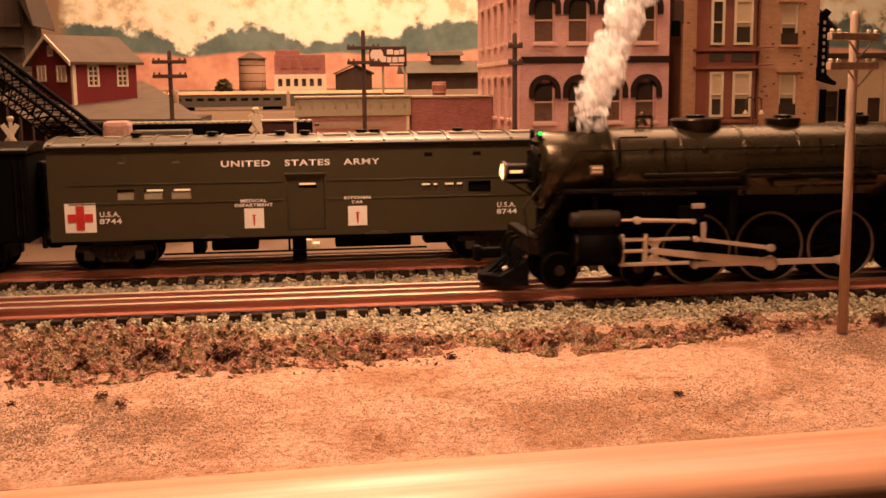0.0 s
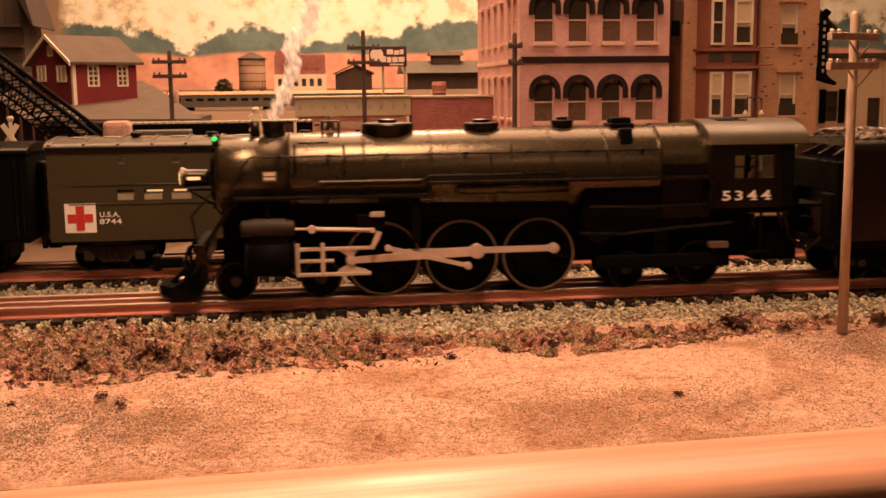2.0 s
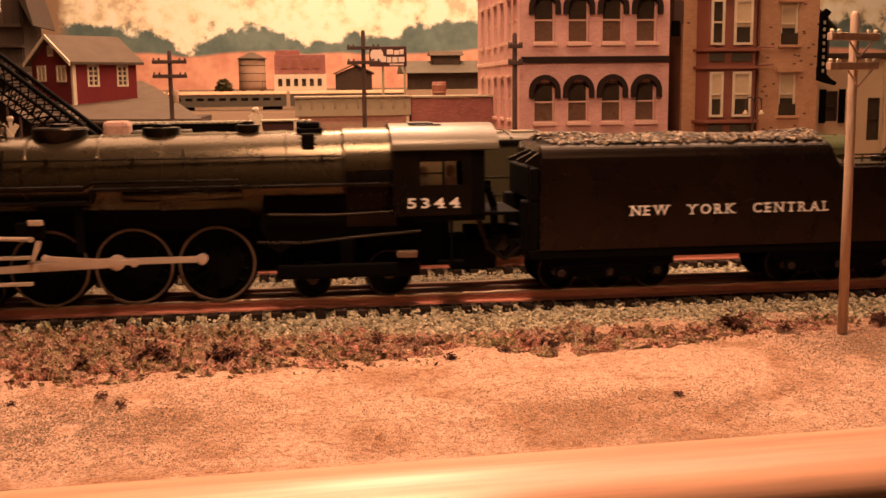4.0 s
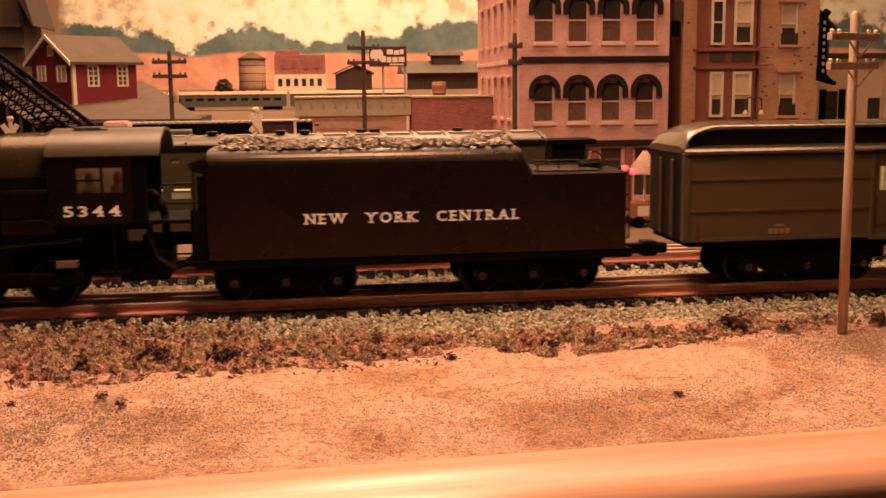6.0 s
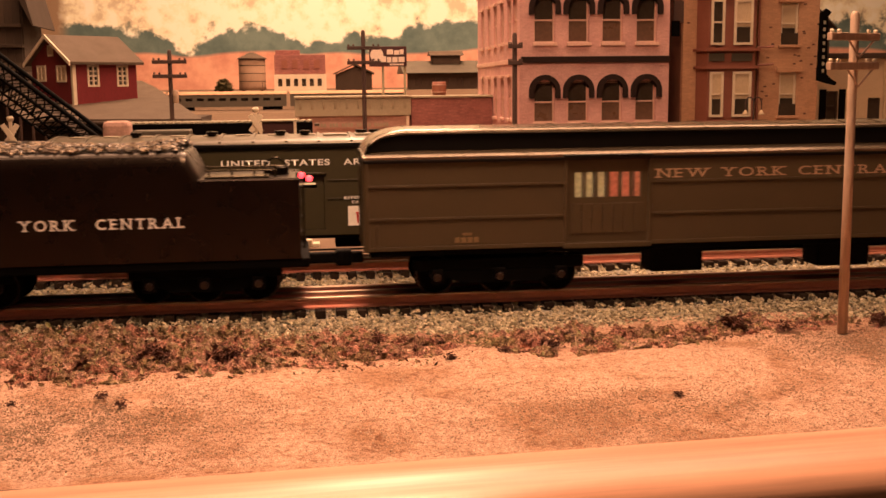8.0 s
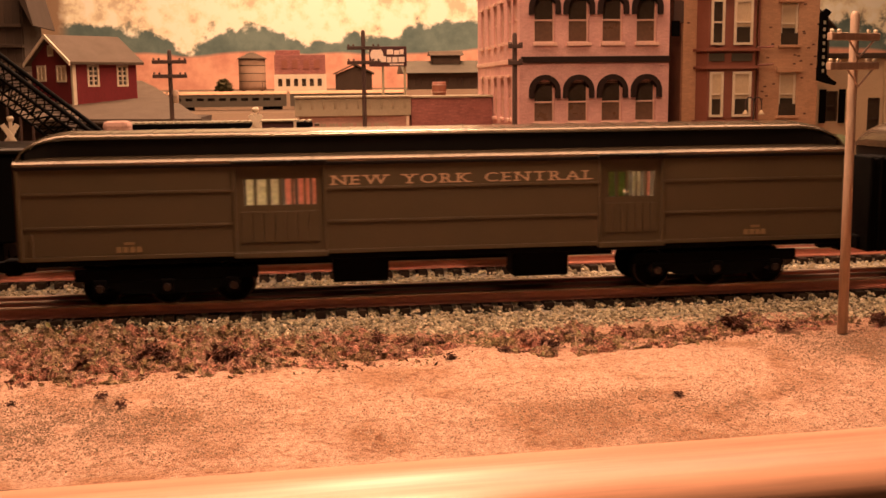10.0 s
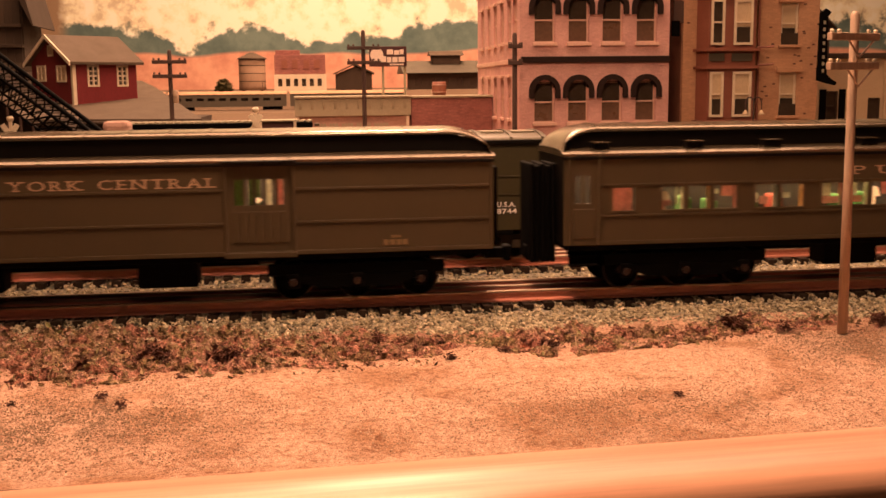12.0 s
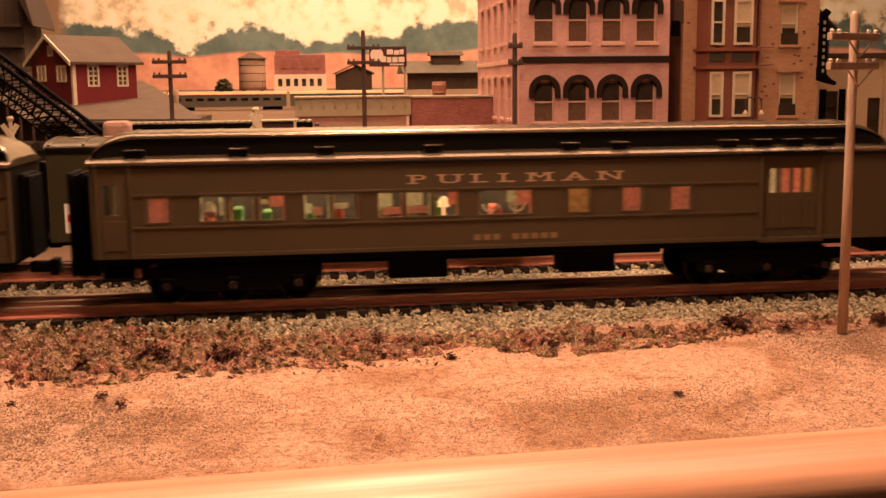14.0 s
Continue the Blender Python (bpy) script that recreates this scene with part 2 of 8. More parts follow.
HEADGLOW = glowing("headlight_bulb", (1.0, 0.62, 0.25), 3.0)
GREENGLOW = glowing("green_marker_glow", (0.03, 0.8, 0.10), 1.6)
REDGLOW = glowing("red_marker_glow", (1.0, 0.05, 0.06), 4.0)
GLASS = glass_pane("clear_glass_pane")
INTERIOR = surface("brown_coach_interior", (0.030, 0.018, 0.010), (0.02, 0.012, 0.007), 0.8, 0, 900, 40, 0.1)
INRED = surface("red_coach_curtain", (0.55, 0.10, 0.07), (0.42, 0.07, 0.05), 0.85, 0, 900, 90, 0.2)
INGREEN = surface("green_coach_seat", (0.10, 0.24, 0.06), (0.07, 0.17, 0.045), 0.85, 0, 900, 90, 0.2)
INTAN = surface("pale_parcel_paper", (0.66, 0.52, 0.34), (0.5, 0.38, 0.24), 0.85, 0, 900, 90, 0.2)
DOLL = surface("plain_painted_figure", (0.46, 0.22, 0.16), (0.36, 0.17, 0.12), 0.7, 0, 900, 90, 0.1)
def cloth(name, colour):
    """Thin cloth or oiled paper that lets lamp light through."""
    m = bpy.data.materials.new(name)
    m.use_nodes = True
    nt = m.node_tree
    nt.nodes.remove(nt.nodes["Principled BSDF"])
    co = nt.nodes.new("ShaderNodeTexCoord")
    nz = node(nt, "ShaderNodeTexNoise", Scale=420.0, Detail=3.0)
    nt.links.new(co.outputs["Object"], nz.inputs["Vector"])
    col = ramp(nt, nz.outputs[0], [(0.3, tuple(v * 0.6 for v in colour)), (0.7, colour)])
    f, t, s = nt.nodes.new("ShaderNodeBsdfDiffuse"), nt.nodes.new("ShaderNodeBsdfTranslucent"), nt.nodes.new("ShaderNodeMixShader")
    s.inputs[0].default_value = 0.6
    for n in (f, t):
        nt.links.new(col, n.inputs["Color"])
    nt.links.new(f.outputs[0], s.inputs[1])
    nt.links.new(t.outputs[0], s.inputs[2])
    nt.links.new(s.outputs[0], nt.nodes["Material Output"].inputs["Surface"])
    return m


CLOTHTAN = cloth("lamp_lit_tan_blind", (0.62, 0.42, 0.24))
CLOTHPALE = cloth("lamp_lit_cream_blind", (0.74, 0.70, 0.58))
CLOTHRED = cloth("lamp_lit_red_curtain", (0.70, 0.38, 0.33))
CLOTHGREEN = cloth("lamp_lit_green_curtain", (0.20, 0.25, 0.10))
TANKWOOD = surface("brown_tank_staves", (0.26, 0.16, 0.10), (0.19, 0.115, 0.07), 0.8, 0, 800, 60, 0.3, stretch=(1, 1, 0.2))
ROOMWALL = surface("dim_room_wall", (0.12, 0.1, 0.08), (0.1, 0.08, 0.065), 0.9, 0, 60, 3, 0.1)
CEIL = surface("room_ceiling_paint", (0.2, 0.18, 0.15), (0.17, 0.15, 0.12), 0.9, 0, 60, 3, 0.1)


# ---- mesh helpers ----
def bx(bm, x0, x1, y0, y1, z0, z1, bev=0.0):
    x0, x1, y0, y1, z0, z1 = min(x0, x1), max(x0, x1), min(y0, y1), max(y0, y1), min(z0, z1), max(z0, z1)
    v = [bm.verts.new((x, y, z)) for z in (z0, z1) for x, y in ((x0, y0), (x1, y0), (x1, y1), (x0, y1))]
    fs = [bm.faces.new([v[i] for i in f]) for f in ((3, 2, 1, 0), (4, 5, 6, 7), (0, 1, 5, 4), (1, 2, 6, 5), (2, 3, 7, 6), (3, 0, 4, 7))]
    if bev:
        es = list({e for f in fs for e in f.edges})
        bmesh.ops.bevel(bm, geom=es, offset=bev, segments=2, affect="EDGES", profile=0.5)
    return bm


def tube(bm, p0, p1, r, seg=12, r2=None, caps=True):
    p0, p1 = Vector(p0), Vector(p1)
    r2 = r if r2 is None else r2
    q = (p1 - p0).to_track_quat("Z", "Y")
    rings = []
    for p, rad in ((p0, r), (p1, r2)):
        rings.append([bm.verts.new(p + q @ Vector((math.cos(a) * rad, math.sin(a) * rad, 0))) for a in (2 * math.pi * i / seg for i in range(seg))])
    for i in range(seg):
        f = bm.faces.new((rings[0][i], rings[0][(i + 1) % seg], rings[1][(i + 1) % seg], rings[1][i]))
        f.smooth = True
    if caps:
        bm.faces.new(rings[0][::-1])
        bm.faces.new(rings[1])
    return bm


def wire(bm, pts, r, seg=6):
    for a, b in zip(pts, pts[1:]):
        tube(bm, a, b, r, seg)
    return bm


def lathe(bm, axis0, direction, profile, seg=28, smooth=True, caps=True):
    """Rings of radius r at distance d along direction from axis0."""
    q = Vector(direction).to_track_quat("Z", "Y")
    last = None
    for d, r in profile:
        c = Vector(axis0) + q @ Vector((0, 0, d))
        ring = [bm.verts.new(c + q @ Vector((math.cos(a) * r, math.sin(a) * r, 0))) for a in (2 * math.pi * i / seg for i in range(seg))]
        if last:
            for i in range(seg):
                f = bm.faces.new((last[i], last[(i + 1) % seg], ring[(i + 1) % seg], ring[i]))
                f.smooth = smooth
        elif caps:
            bm.faces.new(ring[::-1])
        last = ring
    if caps:
        bm.faces.new(last)
    return bm


def prism(bm, pts, x0, x1, axis="x", smooth=False):
    """A closed outline pushed from x0 to x1 along an axis; the outline lies in the other two."""
    def at(u, v, w):
        return {"x": (w, u, v), "y": (u, w, v), "z": (u, v, w)}[axis]
    a = [bm.verts.new(at(u, v, x0)) for u, v in pts]
    b = [bm.verts.new(at(u, v, x1)) for u, v in pts]
    n = len(pts)
    for i in range(n):
        f = bm.faces.new((a[i], a[(i + 1) % n], b[(i + 1) % n], b[i]))
        f.smooth = smooth
    bm.faces.new(a[::-1])
    bm.faces.new(b)
    return bm


def holed(bm, x0, x1, z0, z1, y0, y1, holes, axis="y"):
    """A wall between y0 and y1 with square openings (x0, x1, z0, z1) through it."""
    xs = sorted({x0, x1, *[v for h in holes for v in h[:2]]})
    zs = sorted({z0, z1, *[v for h in holes for v in h[2:]]})
    xs = [v for v in xs if x0 <= v <= x1]
    zs = [v for v in zs if z0 <= v <= z1]

    def solid(i, k):
        if i < 0 or k < 0 or i >= len(xs) - 1 or k >= len(zs) - 1:
            return False
        cx, cz = (xs[i] + xs[i + 1]) / 2, (zs[k] + zs[k + 1]) / 2
        return not any(h[0] < cx < h[1] and h[2] < cz < h[3] for h in holes)

    def at(x, y, z):
        return (x, y, z) if axis == "y" else (y, x, z)
    made = {}

    def v(i, k, y):
        if (i, k, y) not in made:
            made[i, k, y] = bm.verts.new(at(xs[i], y, zs[k]))
        return made[i, k, y]
    for i in range(len(xs) - 1):
        for k in range(len(zs) - 1):
            if not solid(i, k):
                continue
            bm.faces.new((v(i, k, y0), v(i + 1, k, y0), v(i + 1, k + 1, y0), v(i, k + 1, y0)))
            bm.faces.new((v(i, k + 1, y1), v(i + 1, k + 1, y1), v(i + 1, k, y1), v(i, k, y1)))
            for di, dk, p, q in ((-1, 0, (i, k), (i, k + 1)), (1, 0, (i + 1, k + 1), (i + 1, k)), (0, -1, (i + 1, k), (i, k)), (0, 1, (i, k + 1), (i + 1, k + 1))):
                if not solid(i + di, k + dk):
                    bm.faces.new((v(*p, y0), v(*q, y0), v(*q, y1), v(*p, y1)))
    return bm


def finish(name, bm, material):
    bmesh.ops.recalc_face_normals(bm, faces=bm.faces)
    sharp = [e for e in bm.edges if len(e.link_faces) == 2 and e.link_faces[0].smooth and e.link_faces[1].smooth and e.calc_face_angle(0) > 0.75]
    for e in sharp:
        e.smooth = False
    me = bpy.data.meshes.new(name)
    bm.to_mesh(me)
    bm.free()
    me.materials.append(material)
    return me


def part(name, bm, material, parent, label=""):
    ob = new(name, finish(name, bm, material))
    ob.parent = parent
    if label:
        ob["label"] = label
    return ob


def solid(name, bm, material, label, category="", group="", kind=""):
    return tagged(new(name, finish(name, bm, material)), label, category, group, kind)


def empty(name, m, label, category, group="", kind=""):
    ob = tagged(new(name), label, category, group, kind)
    ob.empty_display_size = 0.01
    ob.matrix_basis = m
    return ob


def B():
    return bmesh.new()


def lettering(text, x, y, z, width, height, material, parent, name="lettering", bold=0.0, label="", space=1.0):
    """Words on a side that faces the viewer's aisle, centred on x, z, fitted to a width and a cap height."""
    cu = bpy.data.curves.new("words", "FONT")
    cu.body, cu.align_x, cu.align_y, cu.extrude, cu.offset, cu.space_character, cu.resolution_u = text, "CENTER", "CENTER", 0.0, bold, space, 4
    tmp = new("words", cu)
    bpy.context.view_layer.update()
    me = bpy.data.meshes.new_from_object(tmp.evaluated_get(bpy.context.evaluated_depsgraph_get()))
    bpy.data.objects.remove(tmp)
    bpy.data.curves.remove(cu)
    xs, ys = [v.co.x for v in me.vertices], [v.co.y for v in me.vertices]
    cx, cy, sx, sy = (min(xs) + max(xs)) / 2, (min(ys) + max(ys)) / 2, width / (max(xs) - min(xs)), height / (max(ys) - min(ys))
    for v in me.vertices:
        v.co = Vector((x + (v.co.x - cx) * sx, y, z + (v.co.y - cy) * sy))
    top = parent
    while top.parent:
        top = top.parent
    if "origin" in top:
        for v in me.vertices:
            v.co.x -= top["origin"]
    me.materials.clear()
    me.materials.append(material)
    ob = new(name, me)
    ob.parent = parent
    if label:
        ob["label"] = label
    return ob


# feet that carry a serif: (place across the letter, 0 foot or 1 head)
SERIFS = {"N": ((0.08, 0), (0.08, 1), (0.92, 1)), "E": ((0.10, 0), (0.10, 1)), "W": ((0.05, 1), (0.5, 1), (0.95, 1)), "Y": ((0.5, 0), (0.10, 1), (0.90, 1)), "R": ((0.12, 0), (0.90, 0), (0.12, 1)),
          "K": ((0.12, 0), (0.88, 0), (0.12, 1), (0.85, 1)), "T": ((0.5, 0),), "A": ((0.10, 0), (0.90, 0)), "L": ((0.12, 0), (0.12, 1)), "P": ((0.12, 0), (0.12, 1)), "U": ((0.10, 1), (0.90, 1)),
          "M": ((0.08, 0), (0.92, 0), (0.08, 1), (0.92, 1)), "4": ((0.72, 0),)}


def serif_lettering(text, x, y, z, width, height, material, parent, name="lettering", bold=0.0, label="", gap=0.28, word=0.75):
    """Slab-serif words: every letter is set singly and given its feet, then the line is fitted to a width."""
    verts, faces, pen = [], [], 0.0
    for ch in text:
        if ch == " ":
            pen += word
            continue
        cu = bpy.data.curves.new("words", "FONT")
        cu.body, cu.offset, cu.resolution_u = ch, bold, 4
        tmp = new("words", cu)
        bpy.context.view_layer.update()
        me = bpy.data.meshes.new_from_object(tmp.evaluated_get(bpy.context.evaluated_depsgraph_get()))
        bpy.data.objects.remove(tmp)
        bpy.data.curves.remove(cu)
        xs, ys = [v.co.x for v in me.vertices], [v.co.y for v in me.vertices]
        x0, y0, w, h = min(xs), min(ys), max(xs) - min(xs), max(ys) - min(ys)
        k = len(verts)
        verts += [(pen + v.co.x - x0, (v.co.y - y0) / h) for v in me.vertices]
        faces += [tuple(k + i for i in p.vertices) for p in me.polygons]
        bpy.data.meshes.remove(me)
        for fx, head in SERIFS.get(ch, ()):
            cx, z0 = pen + fx * w, 0.88 if head else 0.0
            k = len(verts)
            verts += [(cx - 0.17, z0), (cx + 0.17, z0), (cx + 0.17, z0 + 0.12), (cx - 0.17, z0 + 0.12)]
            faces.append((k, k + 1, k + 2, k + 3))
        pen += w + gap
    left, right = min(v[0] for v in verts), max(v[0] for v in verts)
    top = parent
    while top.parent:
        top = top.parent
    shift = x - top.get("origin", 0.0)
    me = bpy.data.meshes.new(name)
    me.from_pydata([(shift + ((v[0] - left) / (right - left) - 0.5) * width, y, z + (v[1] - 0.5) * height) for i, v in enumerate(verts)], [], faces)
    me.materials.append(material)
    ob = new(name, me)
    ob.parent = parent
    if label:
        ob["label"] = label
    return ob


def scatter(name, count, place, size, material, label, category, seed, flat=0.7, kind="stuff", corners="stone"):
    """Many small loose bits in one mesh: stones are skewed octahedra, leaves bent four-sided flakes."""
    rng = np.random.default_rng(seed)
    pts = place(rng, count)
    count = len(pts)
    s = size[0] + (size[1] - size[0]) * rng.random((count, 1)) ** 2
    if corners == "stone":
        base = np.array([(1, 0, 0), (-1, 0, 0), (0, 1, 0), (0, -1, 0), (0, 0, 1), (0, 0, -1)], float)
        tri = np.array([(0, 2, 4), (2, 1, 4), (1, 3, 4), (3, 0, 4), (2, 0, 5), (1, 2, 5), (3, 1, 5), (0, 3, 5)])
    else:
        base = np.array([(-1, 0, 0), (0, -0.55, 0.25), (1, 0, 0.05), (0, 0.55, 0.2), (0, 0, -0.1)], float)
        tri = np.array([(0, 1, 4), (1, 2, 4), (2, 3, 4), (3, 0, 4)])
    a = rng.random(count) * 2 * np.pi
    tilt = (rng.random((count, 2)) - 0.5) * (1.7 if corners != "stone" else 1.0)
    verts = base[None] * (0.7 + 0.6 * rng.random((count, len(base), 1)))
    verts[:, :, 2] *= flat
    c, sn = np.cos(a)[:, None], np.sin(a)[:, None]
    x, y, z = verts[..., 0], verts[..., 1], verts[..., 2]
    x, y = x * c - y * sn, x * sn + y * c
    t0, t1 = tilt[:, :1], tilt[:, 1:]
    x, z = x * np.cos(t0) - z * np.sin(t0), x * np.sin(t0) + z * np.cos(t0)
    y, z = y * np.cos(t1) - z * np.sin(t1), y * np.sin(t1) + z * np.cos(t1)
    verts = np.stack([x, y, z], -1) * s[:, None, :] + pts[:, None, :]
    faces = (tri[None] + np.arange(count)[:, None, None] * len(base)).reshape(-1, 3)
    me = bpy.data.meshes.new(name)
    me.from_pydata(verts.reshape(-1, 3).tolist(), [], faces.tolist())
    me.materials.append(material)
    return tagged(new(name, me), label, category, kind=kind)


# ---- the setting: table top, track bed, fascia, painted backdrop, room ----
GROUND = -0.012
TRACK2 = 0.1205


def build_ground():
    bm = B()
    xs = [-1.6 + 0.02 * i for i in range(196)]
    ys = [-0.262 + 0.006 * i for i in range(42)] + [-0.01 + 0.03 * i for i in range(58)]
    grid = []
    for y in ys:
        row = []
        for x in xs:
            h = 0.0022 * noise.noise((x * 14, y * 14, 0)) + 0.0012 * noise.noise((x * 45, y * 45, 3))
            if y > -0.05:
                h = 0.0
            row.append(bm.verts.new((x, y, GROUND + h * (1 if y > -0.255 else 0))))
        grid.append(row)
    for a, b in zip(grid, grid[1:]):
        for i in range(len(xs) - 1):
            f = bm.faces.new((a[i], a[i + 1], b[i + 1], b[i]))
            f.smooth = True
    return solid("ground", bm, SAND, "sandy gravel scenery spread over the layout table", "ground", kind="structure")


def build_fascia():
    rail = empty("fascia_rail", pose(0.05, -0.2640, GROUND, 0, 0, 2.9), "varnished pine rail with a rounded nose along the layout's front edge", "wooden rail", kind="structure")
    nose = [(-0.012 - 0.022 * math.sin(a), -0.0085 + 0.012 * math.cos(a)) for a in (math.pi / 2 * i / 10 for i in range(11))]
    bm = B()
    prism(bm, [(0.0, -0.0100), (0.0, 0.0028), (-0.0008, 0.0035)] + nose + [(-0.034, -0.0130), (-0.030, -0.0150), (-0.018, -0.0150), (-0.018, -0.0100)], -1.7, 1.9, smooth=True)
    part("cap", bm, PINE, rail)
    bm = B()
    bx(bm, -1.7, 1.9, -0.0315, -0.0182, -0.16, -0.0152, 0.001)
    part("face_board", bm, FACEWOOD, rail, "red-grained face board")
    bm = B()
    bx(bm, -1.7, 1.9, -0.0178, -0.001, -0.16, -0.0105, 0)
    part("backing_board", bm, OLDWOOD, rail)


def build_backdrop():
    m = bpy.data.materials.new("painted_sky_backdrop")
    m.use_nodes = True
    nt = m.node_tree
    bsdf = nt.nodes["Principled BSDF"]
    co = nt.nodes.new("ShaderNodeTexCoord")
    sep = nt.nodes.new("ShaderNodeSeparateXYZ")
    nt.links.new(co.outputs["Object"], sep.inputs[0])
    big = node(nt, "ShaderNodeTexNoise", Scale=5.5, Detail=2.0, Roughness=0.45)
    puff = node(nt, "ShaderNodeTexNoise", Scale=24.0, Detail=5.0, Roughness=0.62)
    mp = nt.nodes.new("ShaderNodeMapping")
    mp.inputs["Location"].default_value = (0.31, 0, 0.2)
    nt.links.new(co.outputs["Object"], mp.inputs[0])
    for n in (big, puff):
        nt.links.new(mp.outputs[0], n.inputs["Vector"])

    def calc(op, a, b):
        n = nt.nodes.new("ShaderNodeMath")
        n.operation = op
        for i, v in enumerate((a, b)):
            if isinstance(v, (int, float)):
                n.inputs[i].default_value = v
            else:
                nt.links.new(v, n.inputs[i])
        return n.outputs[0]
    edge = calc("ADD", calc("MULTIPLY", calc("SUBTRACT", big.outputs[0], 0.5), 0.27), calc("MULTIPLY", calc("SUBTRACT", puff.outputs[0], 0.5), 0.11))
    gap = calc("MULTIPLY", calc("SUBTRACT", sep.outputs["X"], 0.27), 7.5)
    gap = calc("MAXIMUM", calc("SUBTRACT", 1.0, calc("MULTIPLY", gap, gap)), 0.0)
    height = calc("SUBTRACT", calc("ADD", sep.outputs["Z"], edge), calc("MULTIPLY", gap, 0.045))
    cloudmask = ramp(nt, calc("MULTIPLY", calc("SUBTRACT", height, 0.226), 40.0), [(0.0, (0, 0, 0)), (0.5, (1, 1, 1))])
    cloud = ramp(nt, puff.outputs[0], [(0.36, (0.66, 0.58, 0.40)), (0.45, (0.90, 0.86, 0.62)), (0.54, (0.97, 0.97, 0.80))])
    sky = ramp(nt, puff.outputs[0], [(0.35, (0.09, 0.145, 0.135)), (0.65, (0.17, 0.245, 0.215))])
    col = mix(nt, cloudmask, sky, cloud)
    ridge = calc("ADD", sep.outputs["Z"], calc("MULTIPLY", calc("SUBTRACT", big.outputs[0], 0.5), 0.035))
    fieldmask = ramp(nt, calc("MULTIPLY", calc("SUBTRACT", 0.190, ridge), 160.0), [(0.0, (0, 0, 0)), (1.0, (1, 1, 1))])
    field = ramp(nt, puff.outputs[0], [(0.35, (0.60, 0.275, 0.19)), (0.6, (0.78, 0.42, 0.285))])
    col = mix(nt, fieldmask, col, field)
    plain = ramp(nt, calc("MULTIPLY", calc("SUBTRACT", -0.445, calc("ADD", sep.outputs["X"], calc("MULTIPLY", edge, 0.25))), 50.0), [(0.0, (0, 0, 0)), (1.0, (1, 1, 1))])
    col = mix(nt, plain, col, (0.30, 0.205, 0.125))
    nt.links.new(col, bsdf.inputs["Base Color"])
    bsdf.inputs["Roughness"].default_value = 0.85
    bm = B()
    bx(bm, -1.7, 2.4, 1.6, 1.62, -0.1, 1.0)
    solid("backdrop", bm, m, "painted backdrop of cream clouds over teal sky and orange fields", "backdrop", kind="structure")


def build_room():
    for name, box_, mat_, lab in (("wall_north", (-3, 3.4, 1.9, 1.95, -1, 1.6), ROOMWALL, "plain wall behind the layout"),
                                  ("wall_south", (-3, 3.4, -2.6, -2.55, -1, 1.6), ROOMWALL, "plain wall across the train room"),
                                  ("wall_west", (-3.05, -3, -2.6, 1.95, -1, 1.6), ROOMWALL, "plain side wall of the train room"),
                                  ("wall_east", (3.4, 3.45, -2.6, 1.95, -1, 1.6), ROOMWALL, "plain side wall of the train room"),
                                  ("floor", (-3, 3.4, -2.6, 1.9, -1.05, -1.0), OLDWOOD, "dark floor of the train room"),
                                  ("ceiling", (-3, 3.4, -2.6, 1.9, 1.6, 1.65), CEIL, "off-white ceiling of the train room")):
        bm = B()
        bx(bm, *box_)
        solid(name, bm, mat_, lab, name.split("_")[0], kind="structure")


def rail_profile(y, top=0.0):
    w, h, f = 0.0013, 0.0062, 0.0030
    return [(y - f, top - h), (y + f, top - h), (y + f, top - h + 0.0008), (y + 0.0006, top - h + 0.0016), (y + 0.0006, top - 0.0022), (y + w, top - 0.0018),
            (y + w, top - 0.0005), (y - w, top - 0.0005), (y - w, top - 0.0018), (y - 0.0006, top - 0.0022), (y - 0.0006, top - h + 0.0016), (y - f, top - h + 0.0008)]


def build_track(yc, label):
    track = empty("track", pose(0, yc, 0), label, "railway track", "railway tracks", "structure")
    for dy in (-0.0163, 0.0, 0.0163):
        bm = B()
        prism(bm, rail_profile(dy, -0.0006 if dy == 0 else 0.0), -1.55, 2.1)
        r = part("rail", bm, RAIL, track)
        bm = B()
        prism(bm, [(dy - 0.0014, -0.0011), (dy + 0.0014, -0.0011), (dy + 0.0014, -0.0003), (dy + 0.0008, 0.0002), (dy - 0.0008, 0.0002), (dy - 0.0014, -0.0003)], -1.55, 2.1)
        part("rail_head", bm, RAILHEAD, r, "polished steel rail head")
    bm = B()
    bx(bm, -0.0029, 0.0029, -0.0274, 0.0274, -0.0105, -0.0060, 0.0004)
    me = finish("tie", bm, TIE)
    rnd = random.Random(5)
    for i in range(170):
        ob = new("tie", me)
        ob.parent = track
        ob.matrix_basis = pose(-0.75 + 0.01165 * i + rnd.uniform(-0.0004, 0.0004), rnd.uniform(-0.0007, 0.0007), rnd.uniform(-0.0004, 0.0001), 0, 0, rnd.uniform(-1.5, 1.5))


def strip(x0, x1, edges):
    """Places over a bed whose height follows (y, z) edges, a little unevenly."""
    ys, zs = [e[0] for e in edges], [e[1] for e in edges]

    def place(rng, n):
        x = x0 + (x1 - x0) * rng.random(n)
        y = ys[0] + (ys[-1] - ys[0]) * rng.random(n)
        y = y + 0.006 * (rng.random(n) - 0.5)
        return np.stack([x, y, np.interp(y, ys, zs) + 0.0006 * (rng.random(n) - 0.5)], -1)
    return place


